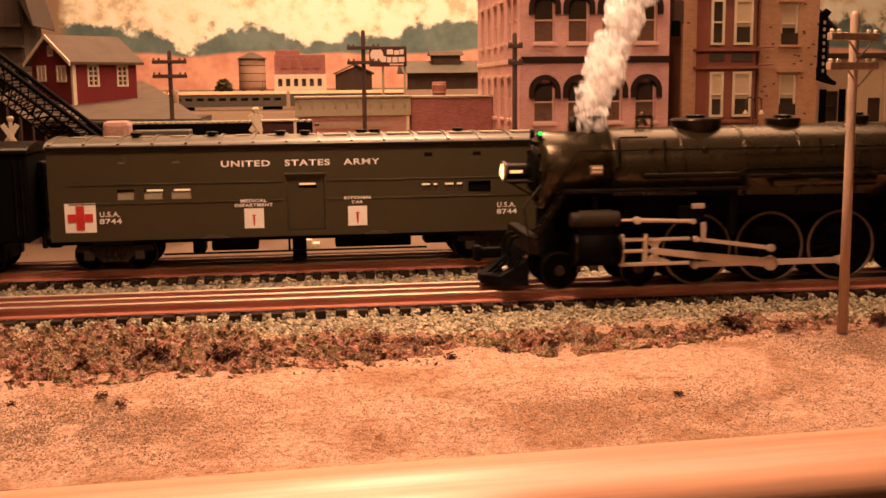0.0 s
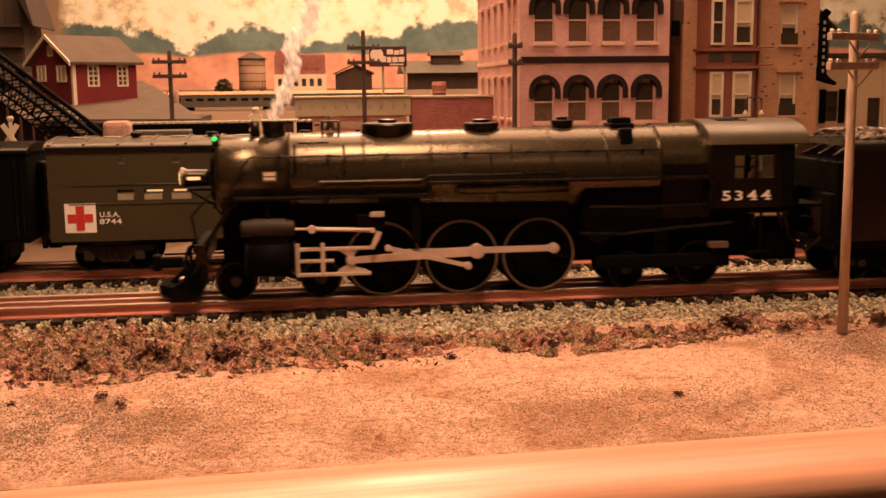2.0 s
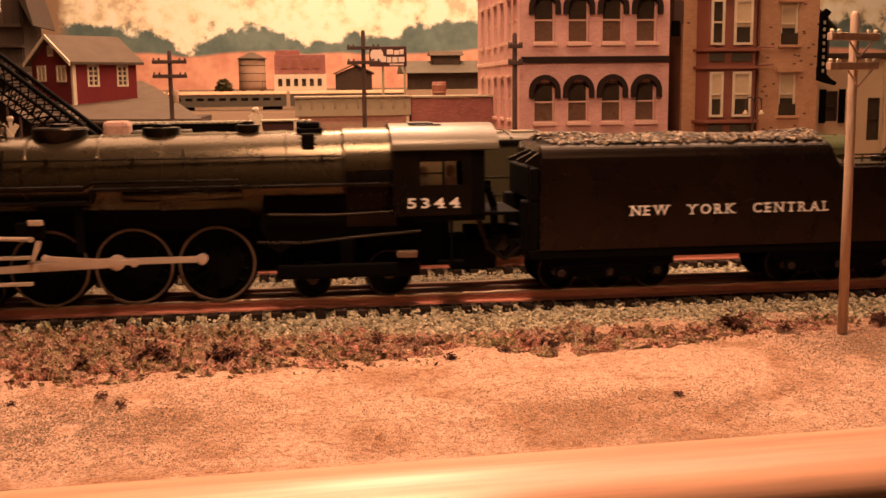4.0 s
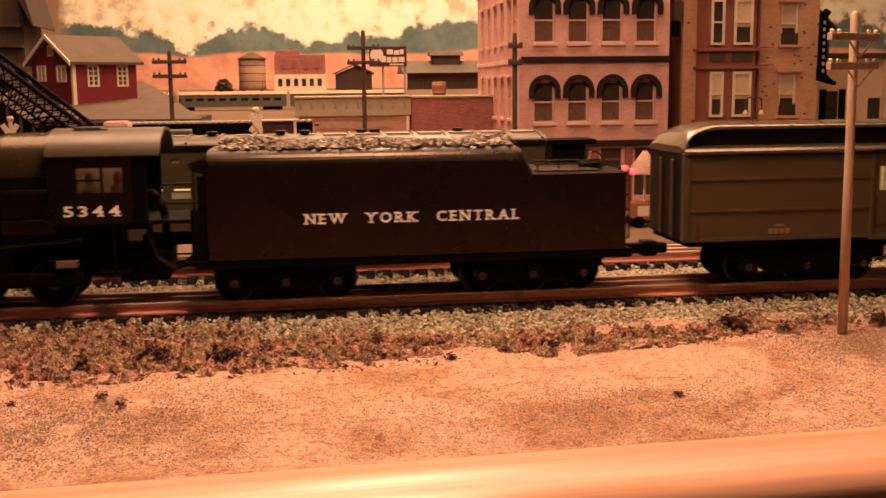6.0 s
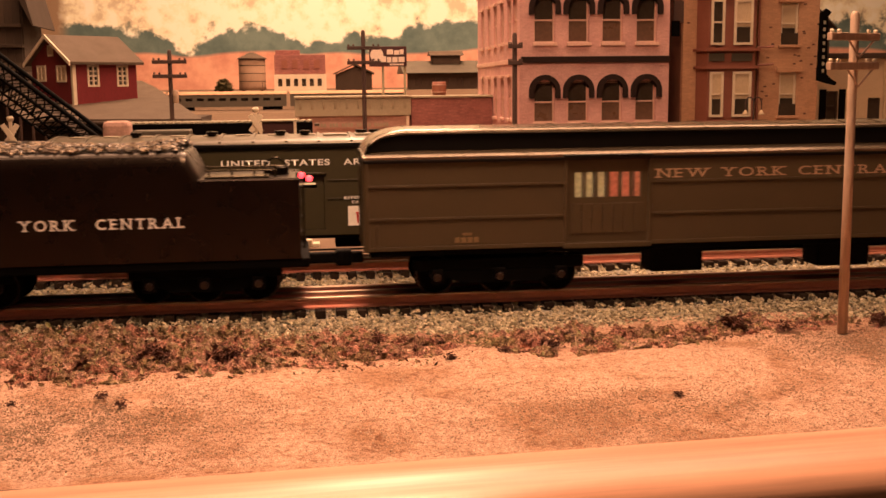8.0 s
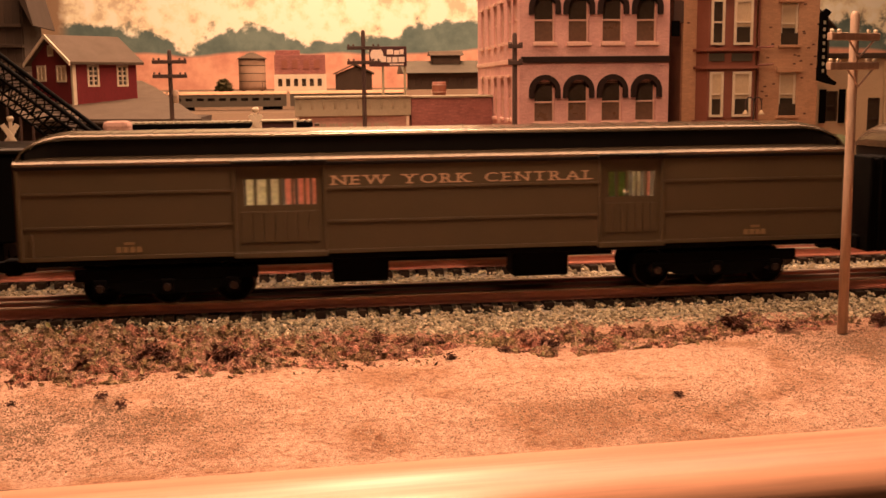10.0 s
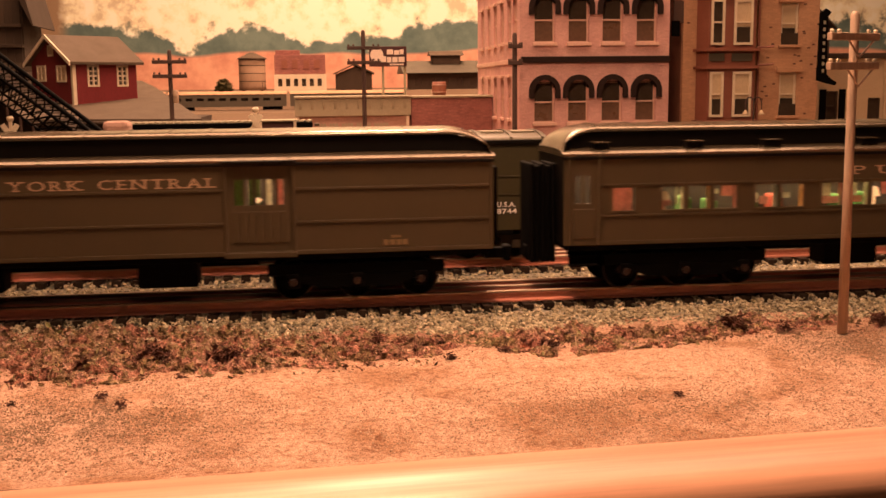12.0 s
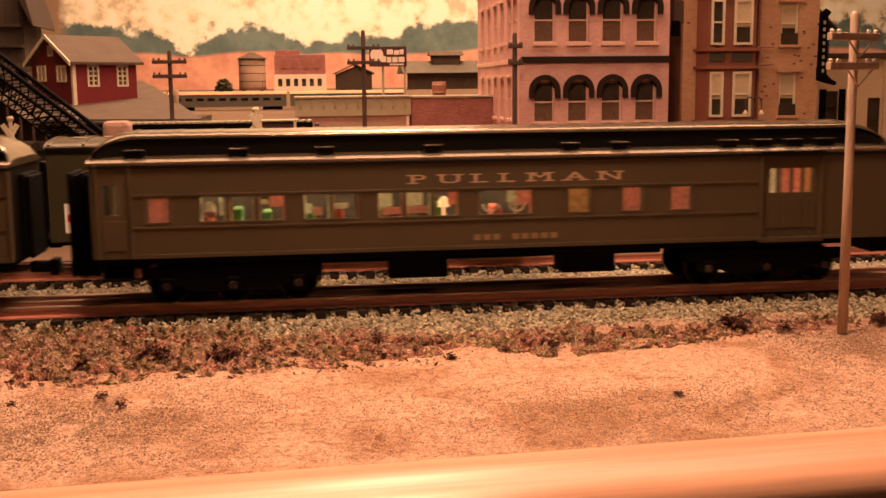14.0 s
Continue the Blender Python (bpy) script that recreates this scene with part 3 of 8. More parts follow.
def litter_height(x, y):
    """How high the dry litter is heaped: knobbly tufts a finger wide with low gaps between them."""
    wave = 0.010 * math.sin(x * 31.0) + 0.006 * math.sin(x * 83.0 + 1.0)
    lo, hi = -0.136 + 0.15 * min(0.3, max(0.0, x + 0.02)) + wave * 0.6, -0.074 + 0.24 * min(0.18, max(0.0, 0.07 - x)) + 0.03 * min(0.25, max(0.0, x - 0.05)) + 0.004 * math.sin(x * 60)
    slope = 0.020 if x < 0.02 else max(0.009, 0.020 - 0.12 * (x - 0.02))
    rag = 0.010 * noise.noise((x * 45, y * 30, 5.0)) + 0.007 * noise.noise((x * 130, y * 90, 9.0))
    edge = min(1.0, max(0.0, (y - lo - rag) / slope)) * min(1.0, max(0.0, (hi - y + rag) / (0.7 * slope))) * (1.0 if x < 0.02 else max(0.8, 1.0 - 2.0 * (x - 0.02)))
    if edge <= 0:
        return 0.0
    k = 0.55 * noise.noise((x * 70, y * 95, 1.0)) + 0.42 * noise.noise((x * 170, y * 210, 7.0)) + 0.22 * noise.noise((x * 380, y * 420, 3.0))
    return 0.0105 * edge * max(0.0, 0.13 + 1.15 * k)


def bank_floor(y):
    return max(GROUND, min(-0.0095, GROUND + (y + 0.062) / 0.022 * 0.0025))


def build_litter_bank():
    """The knobbly bank of dry moss and leaf mould along the ballast's foot."""
    m = bpy.data.materials.new("dry_moss_and_leaf_mould")
    m.use_nodes = True
    nt = m.node_tree
    bsdf = nt.nodes["Principled BSDF"]
    co = nt.nodes.new("ShaderNodeTexCoord")
    wide, mid, fine = node(nt, "ShaderNodeTexNoise", Scale=70.0, Detail=3.0), node(nt, "ShaderNodeTexNoise", Scale=260.0, Detail=4.0, Roughness=0.7), node(nt, "ShaderNodeTexNoise", Scale=1100.0, Detail=3.0)
    for n in (wide, mid, fine):
        nt.links.new(co.outputs["Object"], n.inputs["Vector"])
    kind = ramp(nt, wide.outputs[0], [(0.36, (0.44, 0.22, 0.17)), (0.48, (0.52, 0.30, 0.23)), (0.55, (0.31, 0.25, 0.13)), (0.66, (0.55, 0.38, 0.29))])
    tone = ramp(nt, mid.outputs[0], [(0.36, (0.30, 0.24, 0.22)), (0.50, (0.85, 0.80, 0.78)), (0.64, (1.25, 1.15, 1.1))])
    grain = ramp(nt, fine.outputs[0], [(0.35, (0.5, 0.47, 0.45)), (0.6, (1.1, 1.08, 1.05))])
    nt.links.new(mix(nt, 1.0, mix(nt, 1.0, kind, tone, "MULTIPLY"), grain, "MULTIPLY"), bsdf.inputs["Base Color"])
    bsdf.inputs["Roughness"].default_value = 0.95
    bsdf.inputs["Specular IOR Level"].default_value = 0.1
    bp = node(nt, "ShaderNodeBump", Strength=1.0, Distance=0.002)
    nt.links.new(mix(nt, 0.5, mid.outputs[0], fine.outputs[0]), bp.inputs["Height"])
    nt.links.new(bp.outputs[0], bsdf.inputs["Normal"])
    nx, ny = 560, 72
    verts = []
    for j in range(ny):
        y = -0.152 + j * 0.0017
        for i in range(nx):
            x = -0.40 + i * 0.00168
            h = litter_height(x, y)
            verts.append((x + 0.0008 * noise.noise((x * 300, y * 300, 11)), y, bank_floor(y) - 0.0035 + (0.0035 + h if h > 0.0003 else 0.0)))
    faces = [(j * nx + i, j * nx + i + 1, (j + 1) * nx + i + 1, (j + 1) * nx + i) for j in range(ny - 1) for i in range(nx - 1)
             if max(verts[k][2] - bank_floor(verts[k][1]) for k in (j * nx + i, j * nx + i + 1, (j + 1) * nx + i + 1, (j + 1) * nx + i)) > 0]
    me = bpy.data.meshes.new("moss_bank")
    me.from_pydata(verts, [], faces)
    me.materials.append(m)
    tagged(new("moss_bank", me), "knobbly bank of dry brown moss and leaf mould", "moss", kind="stuff")


def litter_places(rng, n):
    x = -0.40 + 0.94 * rng.random(n)
    y = -0.152 + 0.122 * rng.random(n)
    h = np.array([litter_height(a, b) for a, b in zip(x, y)])
    keep = rng.random(n) < 0.09 * (y < -0.07) * (y > -0.14 + 0.13 * np.clip(x + 0.02, 0, 0.3)) + np.clip(h / 0.0025, 0, 1)
    z = np.array([bank_floor(b) for b in y]) + h + 0.0006 * rng.random(n)
    return np.stack([x, y, z], -1)[keep]


def grit_places(rng, n):
    x = -0.35 + 0.85 * rng.random(n)
    y = -0.262 + 0.2 * rng.random(n) ** 1.2
    patch = np.sin(x * 37 + 3 * np.sin(y * 29)) * np.sin(y * 53 + 2 * np.sin(x * 17))
    keep = rng.random(n) < 0.65 + 0.35 * patch
    h = np.array([0.0022 * noise.noise((a * 14, b * 14, 0)) + 0.0012 * noise.noise((a * 45, b * 45, 3)) for a, b in zip(x, y)])
    return np.stack([x, y, GROUND + 0.0002 + h * (y < -0.05)], -1)[keep]


def build_bed():
    for yc, lab in ((0.0, "grey stone ballast under the near track"), (TRACK2, "grey stone ballast under the far track")):
        bm = B()
        prism(bm, [(yc - 0.056, GROUND - 0.001), (yc + 0.056, GROUND - 0.001), (yc + 0.029, -0.0104), (yc - 0.029, -0.0104)], -1.55, 2.1)
        solid("ballast_bed", bm, surface("ballast_dust", (0.30, 0.27, 0.21), (0.2, 0.18, 0.14), 0.95, 0, 700, 60, 0.8, 0.001), lab, "ballast", kind="structure")
    scatter("ballast", 15000, strip(-0.34, 0.62, [(-0.068, GROUND), (-0.045, -0.0112), (-0.0300, -0.0102), (-0.0270, -0.0088), (-0.016, -0.0080)]), (0.0009, 0.0019), BALLAST,
            "loose grey and cream ballast stones", "ballast", 1)
    scatter("ballast", 17000, strip(-0.40, 0.75, [(0.014, -0.0086), (0.05, -0.0106), (0.072, -0.0114), (0.0905, -0.0106), (0.0935, -0.0092), (0.108, -0.0084)]), (0.0010, 0.0020), BALLAST,
            "loose grey ballast stones between the tracks", "ballast", 2)
    scatter("grit", 95000, grit_places, (0.0002, 0.0006), GRIT, "loose sandy grit on the bare ground", "grit", 3, flat=0.4)
    for i, (px, py, rx, ry, n) in enumerate(((-0.105, -0.196, 0.045, 0.024, 7000), (0.262, -0.130, 0.022, 0.030, 3500), (0.13, -0.205, 0.06, 0.02, 2600))):
        def dirt(rng, k, px=px, py=py, rx=rx, ry=ry):
            d = rng.normal(size=(k, 2)) * (rx, ry)
            d = d[(np.abs(d[:, 0]) < 2.2 * rx) & (py + d[:, 1] > -0.255) & (py + d[:, 1] < -0.09)]
            h = np.array([0.0022 * noise.noise(((px + a) * 14, (py + b) * 14, 0)) + 0.0012 * noise.noise(((px + a) * 45, (py + b) * 45, 3)) for a, b in d])
            return np.stack([px + d[:, 0], py + d[:, 1], GROUND + 0.0003 + h], -1)
        scatter("dirt", 2 * n, dirt, (0.0002, 0.0005), DIRT, "dark olive dirt crumbs strewn over the sand", "dirt", 80 + i, flat=0.45)
    build_litter_bank()
    scatter("leaf_litter", 40000, litter_places, (0.0005, 0.0026), MULCH, "dry brown and olive leaf litter beside the track", "leaf litter", 4, flat=0.9, corners="leaf")
    scatter("leaf_crumbs", 60000, litter_places, (0.0003, 0.0008), MULCH, "crumbled brown and moss-green leaf litter", "leaf litter", 6, flat=0.8)


def build_clumps():
    """Dark tufts and bits that lie on the sand."""
    spots = [(-0.0724, -0.103, 0.0066), (-0.0375, -0.112, 0.0068), (-0.103, -0.108, 0.005), (0.118, -0.105, 0.0055), (0.094, -0.112, 0.0035), (0.136, -0.108, 0.004),
             (0.218, -0.086, 0.007), (0.245, -0.092, 0.005), (0.300, -0.085, 0.006), (0.066, -0.122, 0.003), (0.030, -0.112, 0.004), (0.1496, -0.1967, 0.0021), (-0.0559, -0.137, 0.0026),
             (-0.1197, -0.1675, 0.0022), (-0.0853, -0.162, 0.0028), (-0.0753, -0.1749, 0.0028), (0.035, -0.083, 0.004)]
    for i, (x, y, r) in enumerate(spots):
        def place(rng, n, x=x, y=y, r=r):
            d = rng.normal(size=(n, 3)) * (r * 0.50, r * 0.40, r * 0.48)
            d[:, 2] = np.abs(d[:, 2])
            return d + (x, y, GROUND + 0.0006)
        scatter("moss_clump", 400 if r > 0.0064 else 90, place, (r * 0.16, r * 0.40), CLUMP, "small dark brown tuft of dry moss on the sand", "moss", 30 + i, kind="", corners="leaf", flat=1.0)


# ---- lineside things ----
def telegraph_pole(name, x, y, base, top, wood, label, lean, arms, arm_len, r, braces=True):
    pole = empty(name, pose(x, y, base, 0, lean, 0), label, "telegraph pole", "telegraph poles")
    h = top - base
    bm = B()
    lathe(bm, (0, 0, 0), (0, 0, 1), [(0, r * 1.12), (h * 0.5, r), (h - 0.002, r * 0.92), (h, r * 0.6)], 12)
    part("post", bm, wood, pole)
    for z in arms:
        bm = B()
        bx(bm, -arm_len / 2, arm_len / 2, -r - 0.0026, -r + 0.0004, z - base - 0.8 * r, z - base + 0.8 * r, 0.0004)
        a = part("crossarm", bm, wood, pole)
        for k in (-0.45, -0.30, 0.30, 0.45):
            bm = B()
            lathe(bm, (k * arm_len, -r - 0.001, z - base + 0.0014), (0, 0, 1), [(0, 0.0004), (0.0008, 0.0009), (0.0016, 0.0011), (0.0022, 0.0006)], 8)
            part("insulator", bm, CREAM if wood == POLEWOOD else POLEDARK, a)
        if braces:
            bm = B()
            for sx in (-1, 1):
                wire(bm, [(sx * arm_len * 0.28, -r - 0.002, z - base - 0.001), (0, -r - 0.001, z - base - 0.010)], 0.0005, 6)
            part("brace", bm, wood, pole)
    return pole


def build_poles():
    p = telegraph_pole("telegraph_pole", 0.2704, -0.1019, GROUND, 0.1489, POLEWOOD, "weathered brown wooden telegraph pole standing beside the near track", -0.3, (0.1365, 0.1225), 0.0360, 0.0023)
    p.matrix_basis = pose(0.2704, -0.1019, GROUND, 0, -0.3, 24)
    for arm in [c for c in p.children if c.name.startswith("crossarm")]:
        arm.location.x = -0.0045
    for x, y, top, arms, ln in ((-0.1185, 0.42, 0.1515, (0.1405, 0.1275), 0.031), (0.0597, 0.42, 0.1685, (0.1520, 0.1385), 0.031)):
        telegraph_pole("telegraph_pole", x, y, GROUND, top, POLEDARK, "dark brown telegraph pole with two crossarms behind the train", 0, arms, ln, 0.0021, False)
    c = telegraph_pole("telegraph_pole", 0.2065, 0.43, GROUND, 0.1660, POLEDARK, "dark pole with crossarms before the pink building", 0, (0.1532, 0.1375), 0.014, 0.0025, False)
    # a can-shaped transformer on one of the dark poles
    t = bpy.data.objects["telegraph_pole.001"]
    bm = B()
    lathe(bm, (0.0045, -0.003, 0.115), (0, 0, 1), [(0, 0.0022), (0.001, 0.0027), (0.011, 0.0027), (0.012, 0.002)], 12)
    part("transformer", bm, POLEWOOD, t)


def crossbuck(x, y, z, size):
    c = empty("crossing_sign", pose(x, y, GROUND), "white wooden railway crossing sign with crossed boards", "crossing sign", "crossing signs")
    bm = B()
    bx(bm, -0.0013, 0.0013, -0.0013, 0.0013, 0, z - GROUND + size * 1.05, 0.0003)
    part("post", bm, CREAM, c)
    bm = B()
    lathe(bm, (0, 0, z - GROUND + size * 1.05), (0, 0, 1), [(0, 0.0016), (0.0008, 0.0026), (0.0030, 0.0030), (0.0046, 0.0018)], 12)
    part("cap_lamp", bm, CREAM, c)
    for s in (-1, 1):
        bm = B()
        bx(bm, -size, size, -0.003 - 0.001 * s, -0.0022 - 0.001 * s, -0.0021, 0.0021, 0.0002)
        bmesh.ops.rotate(bm, verts=bm.verts, cent=(0, 0, 0), matrix=Matrix.Rotation(s * radians(58), 3, "Y"))
        bmesh.ops.translate(bm, verts=bm.verts, vec=(0, 0, z - GROUND))
        part("board", bm, CREAM, c)


# ---- buildings ----
def sash_window(parent, x0, x1, z0, z1, y, blind=0.0, frame_mat=None, w=0.0016, lower=False):
    """A window with a frame, a meeting rail, a pane and perhaps a blind, set in an opening whose front is y."""
    fm = frame_mat or CREAM
    win = part("window", holed(B(), x0, x1, z0, z1, y + 0.0008, y + 0.0026, [(x0 + w, x1 - w, z0 + w, z1 - w)]), fm, parent)
    zm = z0 + (z1 - z0) * 0.5
    bm = B()
    bx(bm, x0 + w, x1 - w, y + 0.0005, y + 0.0024, zm - 0.0008, zm + 0.0008)
    part("meeting_rail", bm, fm, win)
    bm = B()
    bx(bm, x0 + w * 0.5, x1 - w * 0.5, y + 0.0028, y + 0.0034, z0 + w * 0.5, z1 - w * 0.5)
    part("pane", bm, DARKPANE, win, "dark window glass")
    # the reflection in the lower sash is painted as a brown pane
    if lower:
        bm = B()
        bx(bm, x0 + w, x1 - w, y + 0.0022, y + 0.0027, z0 + w, zm - 0.0006)
        part("lower_pane", bm, BROWNPANE, win, "lower pane coloured brown for a reflection")
    if blind:
        bm = B()
        bx(bm, x0 + w, x1 - w, y + 0.0021, y + 0.0026, z1 - w - (z1 - z0) * blind, z1 - w)
        part("blind", bm, BLIND, win, "drawn yellowed blind")
    return win


def arch_hood(parent, xc, z, ri, ro, y0, y1, drop, mat_, n=14):
    bm = B()
    outer = [(xc - ro, z - drop)] + [(xc - ro * math.cos(math.pi * i / n), z + ro * math.sin(math.pi * i / n)) for i in range(n + 1)] + [(xc + ro, z - drop)]
    inner = [(xc - ri, z - drop)] + [(xc - ri * math.cos(math.pi * i / n), z + ri * math.sin(math.pi * i / n)) for i in range(n + 1)] + [(xc + ri, z - drop)]
    for i in range(len(outer) - 1):
        a, b, c, d = outer[i], outer[i + 1], inner[i + 1], inner[i]
        f0 = [bm.verts.new((p[0], y0, p[1])) for p in (a, b, c, d)]
        f1 = [bm.verts.new((p[0], y1, p[1])) for p in (a, b, c, d)]
        bm.faces.new(f0)
        bm.faces.new(f1[::-1])
        for k in range(4):
            bm.faces.new((f0[k], f0[(k + 1) % 4], f1[(k + 1) % 4], f1[k]))
    bmesh.ops.remove_doubles(bm, verts=bm.verts, dist=1e-6)
    return part("arch_hood", bm, mat_, parent)


def pink_building():
    X0, X1, Y0, Y1, H = 0.2156, 0.3683, 0.45, 0.705, 0.31
    b = empty("pink_building", pose(0, 0, 0), "tall pink painted brick building with dark arched window hoods", "building", "town buildings")
    cols = [0.2405, 0.2750, 0.3097, 0.3447]
    rows = [(0.0790, 0.1190), (0.1575, 0.2010), (0.236, 0.279), (0.004, 0.052)]
    holes = [(c - 0.0105, c + 0.0105, a, t) for c in cols for a, t in rows]
    part("wall", holed(B(), X0, X1, GROUND, H, Y0, Y0 + 0.006, holes), PINK, b)
    srow = [(0.082, 0.124), (0.160, 0.202), (0.238, 0.28)]
    scol = [0.475, 0.505, 0.545, 0.585, 0.625, 0.668]
    sholes = [(c - 0.009, c + 0.009, a, t) for c in scol for a, t in srow]
    part("wall", holed(B(), Y0 + 0.006, Y1, GROUND, H, X0, X0 + 0.006, sholes, axis="x"), PINK, b)
    bm = B()
    bx(bm, X1 - 0.006, X1, Y0 + 0.006, Y1, GROUND, H)
    part("wall", bm, PINK, b)
    bm = B()
    bx(bm, X0 + 0.006, X1 - 0.006, Y1 - 0.006, Y1, GROUND, H)
    part("wall", bm, PINK, b)
    bm = B()
    bx(bm, X0 - 0.003, X1 + 0.003, Y0 - 0.003, Y1 + 0.002, H, H + 0.008, 0.001)
    part("roof", bm, HOOD, b)
    for bz in (0.1376, 0.2175):
        bm = B()
        bx(bm, X0 + 0.001, X1 + 0.0005, Y0 - 0.0028, Y0, bz, bz + 0.0062, 0.0006)
        part("string_course", bm, HOOD, b, "dark string course")
        bm = B()
        bx(bm, X0 - 0.0015, X0, Y0, Y1, bz, bz + 0.0045, 0.0004)
        part("string_course", bm, PINKTRIM, b)
    bm = B()
    bx(bm, X0 + 0.002, X1 + 0.001, Y0 - 0.006, Y0 - 0.0002, 0.0545, 0.0605, 0.0008)
    front = part("shop_front", bm, HOOD, b, "dark shop front cornice")
    for c in [X0 + 0.004] + [(p + q) / 2 for p, q in zip(cols, cols[1:])] + [X1 - 0.004]:
        bm = B()
        bx(bm, c - 0.0036, c + 0.0036, Y0 - 0.004, Y0 - 0.0002, GROUND, 0.0543, 0.0005)
        part("shop_pilaster", bm, BAY, front)
    for c in cols:
        bm = B()
        bx(bm, c - 0.0103, c + 0.0103, Y0 + 0.002, Y0 + 0.003, GROUND, 0.0535)
        part("shop_window", bm, DARKPANE, front, "dark shop window")
        bm = B()
        bx(bm, c - 0.0103, c + 0.0103, Y0 + 0.0008, Y0 + 0.0018, 0.040, 0.0416)
        part("transom_bar", bm, BAY, front)
    for k, c in enumerate(cols):
        for j, (a, t) in enumerate(rows):
            if j == 3:
                continue
            w = sash_window(b, c - 0.0105, c + 0.0105, a, t, Y0 + 0.0032, frame_mat=PINKTRIM, w=0.0013, lower=True)
            if j < 3:
                bm = B()
                prism(bm, [(c - 0.0105, t + 0.0002)] + [(c - 0.0105 * math.cos(math.pi * i / 10), t - 0.0095 + 0.0105 * math.sin(math.pi * i / 10)) for i in range(1, 10)] + [(c + 0.0105, t + 0.0002), (c + 0.0105, t + 0.0004), (c - 0.0105, t + 0.0004)], Y0 + 0.0004, Y0 + 0.003, "y")
                part("arch_infill", bm, HOOD, w)
                arch_hood(b, c, t - 0.0088, 0.0108, 0.0158, Y0 - 0.0036, Y0 + 0.001, 0.0075, HOOD)
            bm = B()
            bx(bm, c - 0.0122, c + 0.0122, Y0 - 0.003, Y0 + 0.002, a - 0.0034, a, 0.0004)
            part("sill", bm, PINKTRIM, b)
    for c in scol:
        for a, t in srow:
            w = part("window", holed(B(), c - 0.009, c + 0.009, a, t, X0 + 0.0015, X0 + 0.0035, [(c - 0.007, c + 0.007, a + 0.002, t - 0.002)], axis="x"), PINKTRIM, b)
            bm = B()
            bx(bm, X0 + 0.0036, X0 + 0.0042, c - 0.008, c + 0.008, a + 0.001, t - 0.001)
            part("pane", bm, DARKPANE, w)
            bm = B()
            bx(bm, X0 + 0.0012, X0 + 0.0034, c - 0.008, c + 0.008, (a + t) / 2 - 0.0008, (a + t) / 2 + 0.0008)
            part("meeting_rail", bm, PINKTRIM, w)
            bm = B()
            bx(bm, X0 - 0.003, X0 + 0.001, c - 0.0105, c + 0.0105, t, t + 0.003, 0.0003)
            part("lintel", bm, PINKTRIM, b)
            bm = B()
            bx(bm, X0 - 0.003, X0 + 0.001, c - 0.0105, c + 0.0105, a - 0.003, a, 0.0003)
            part("sill", bm, PINKTRIM, b)


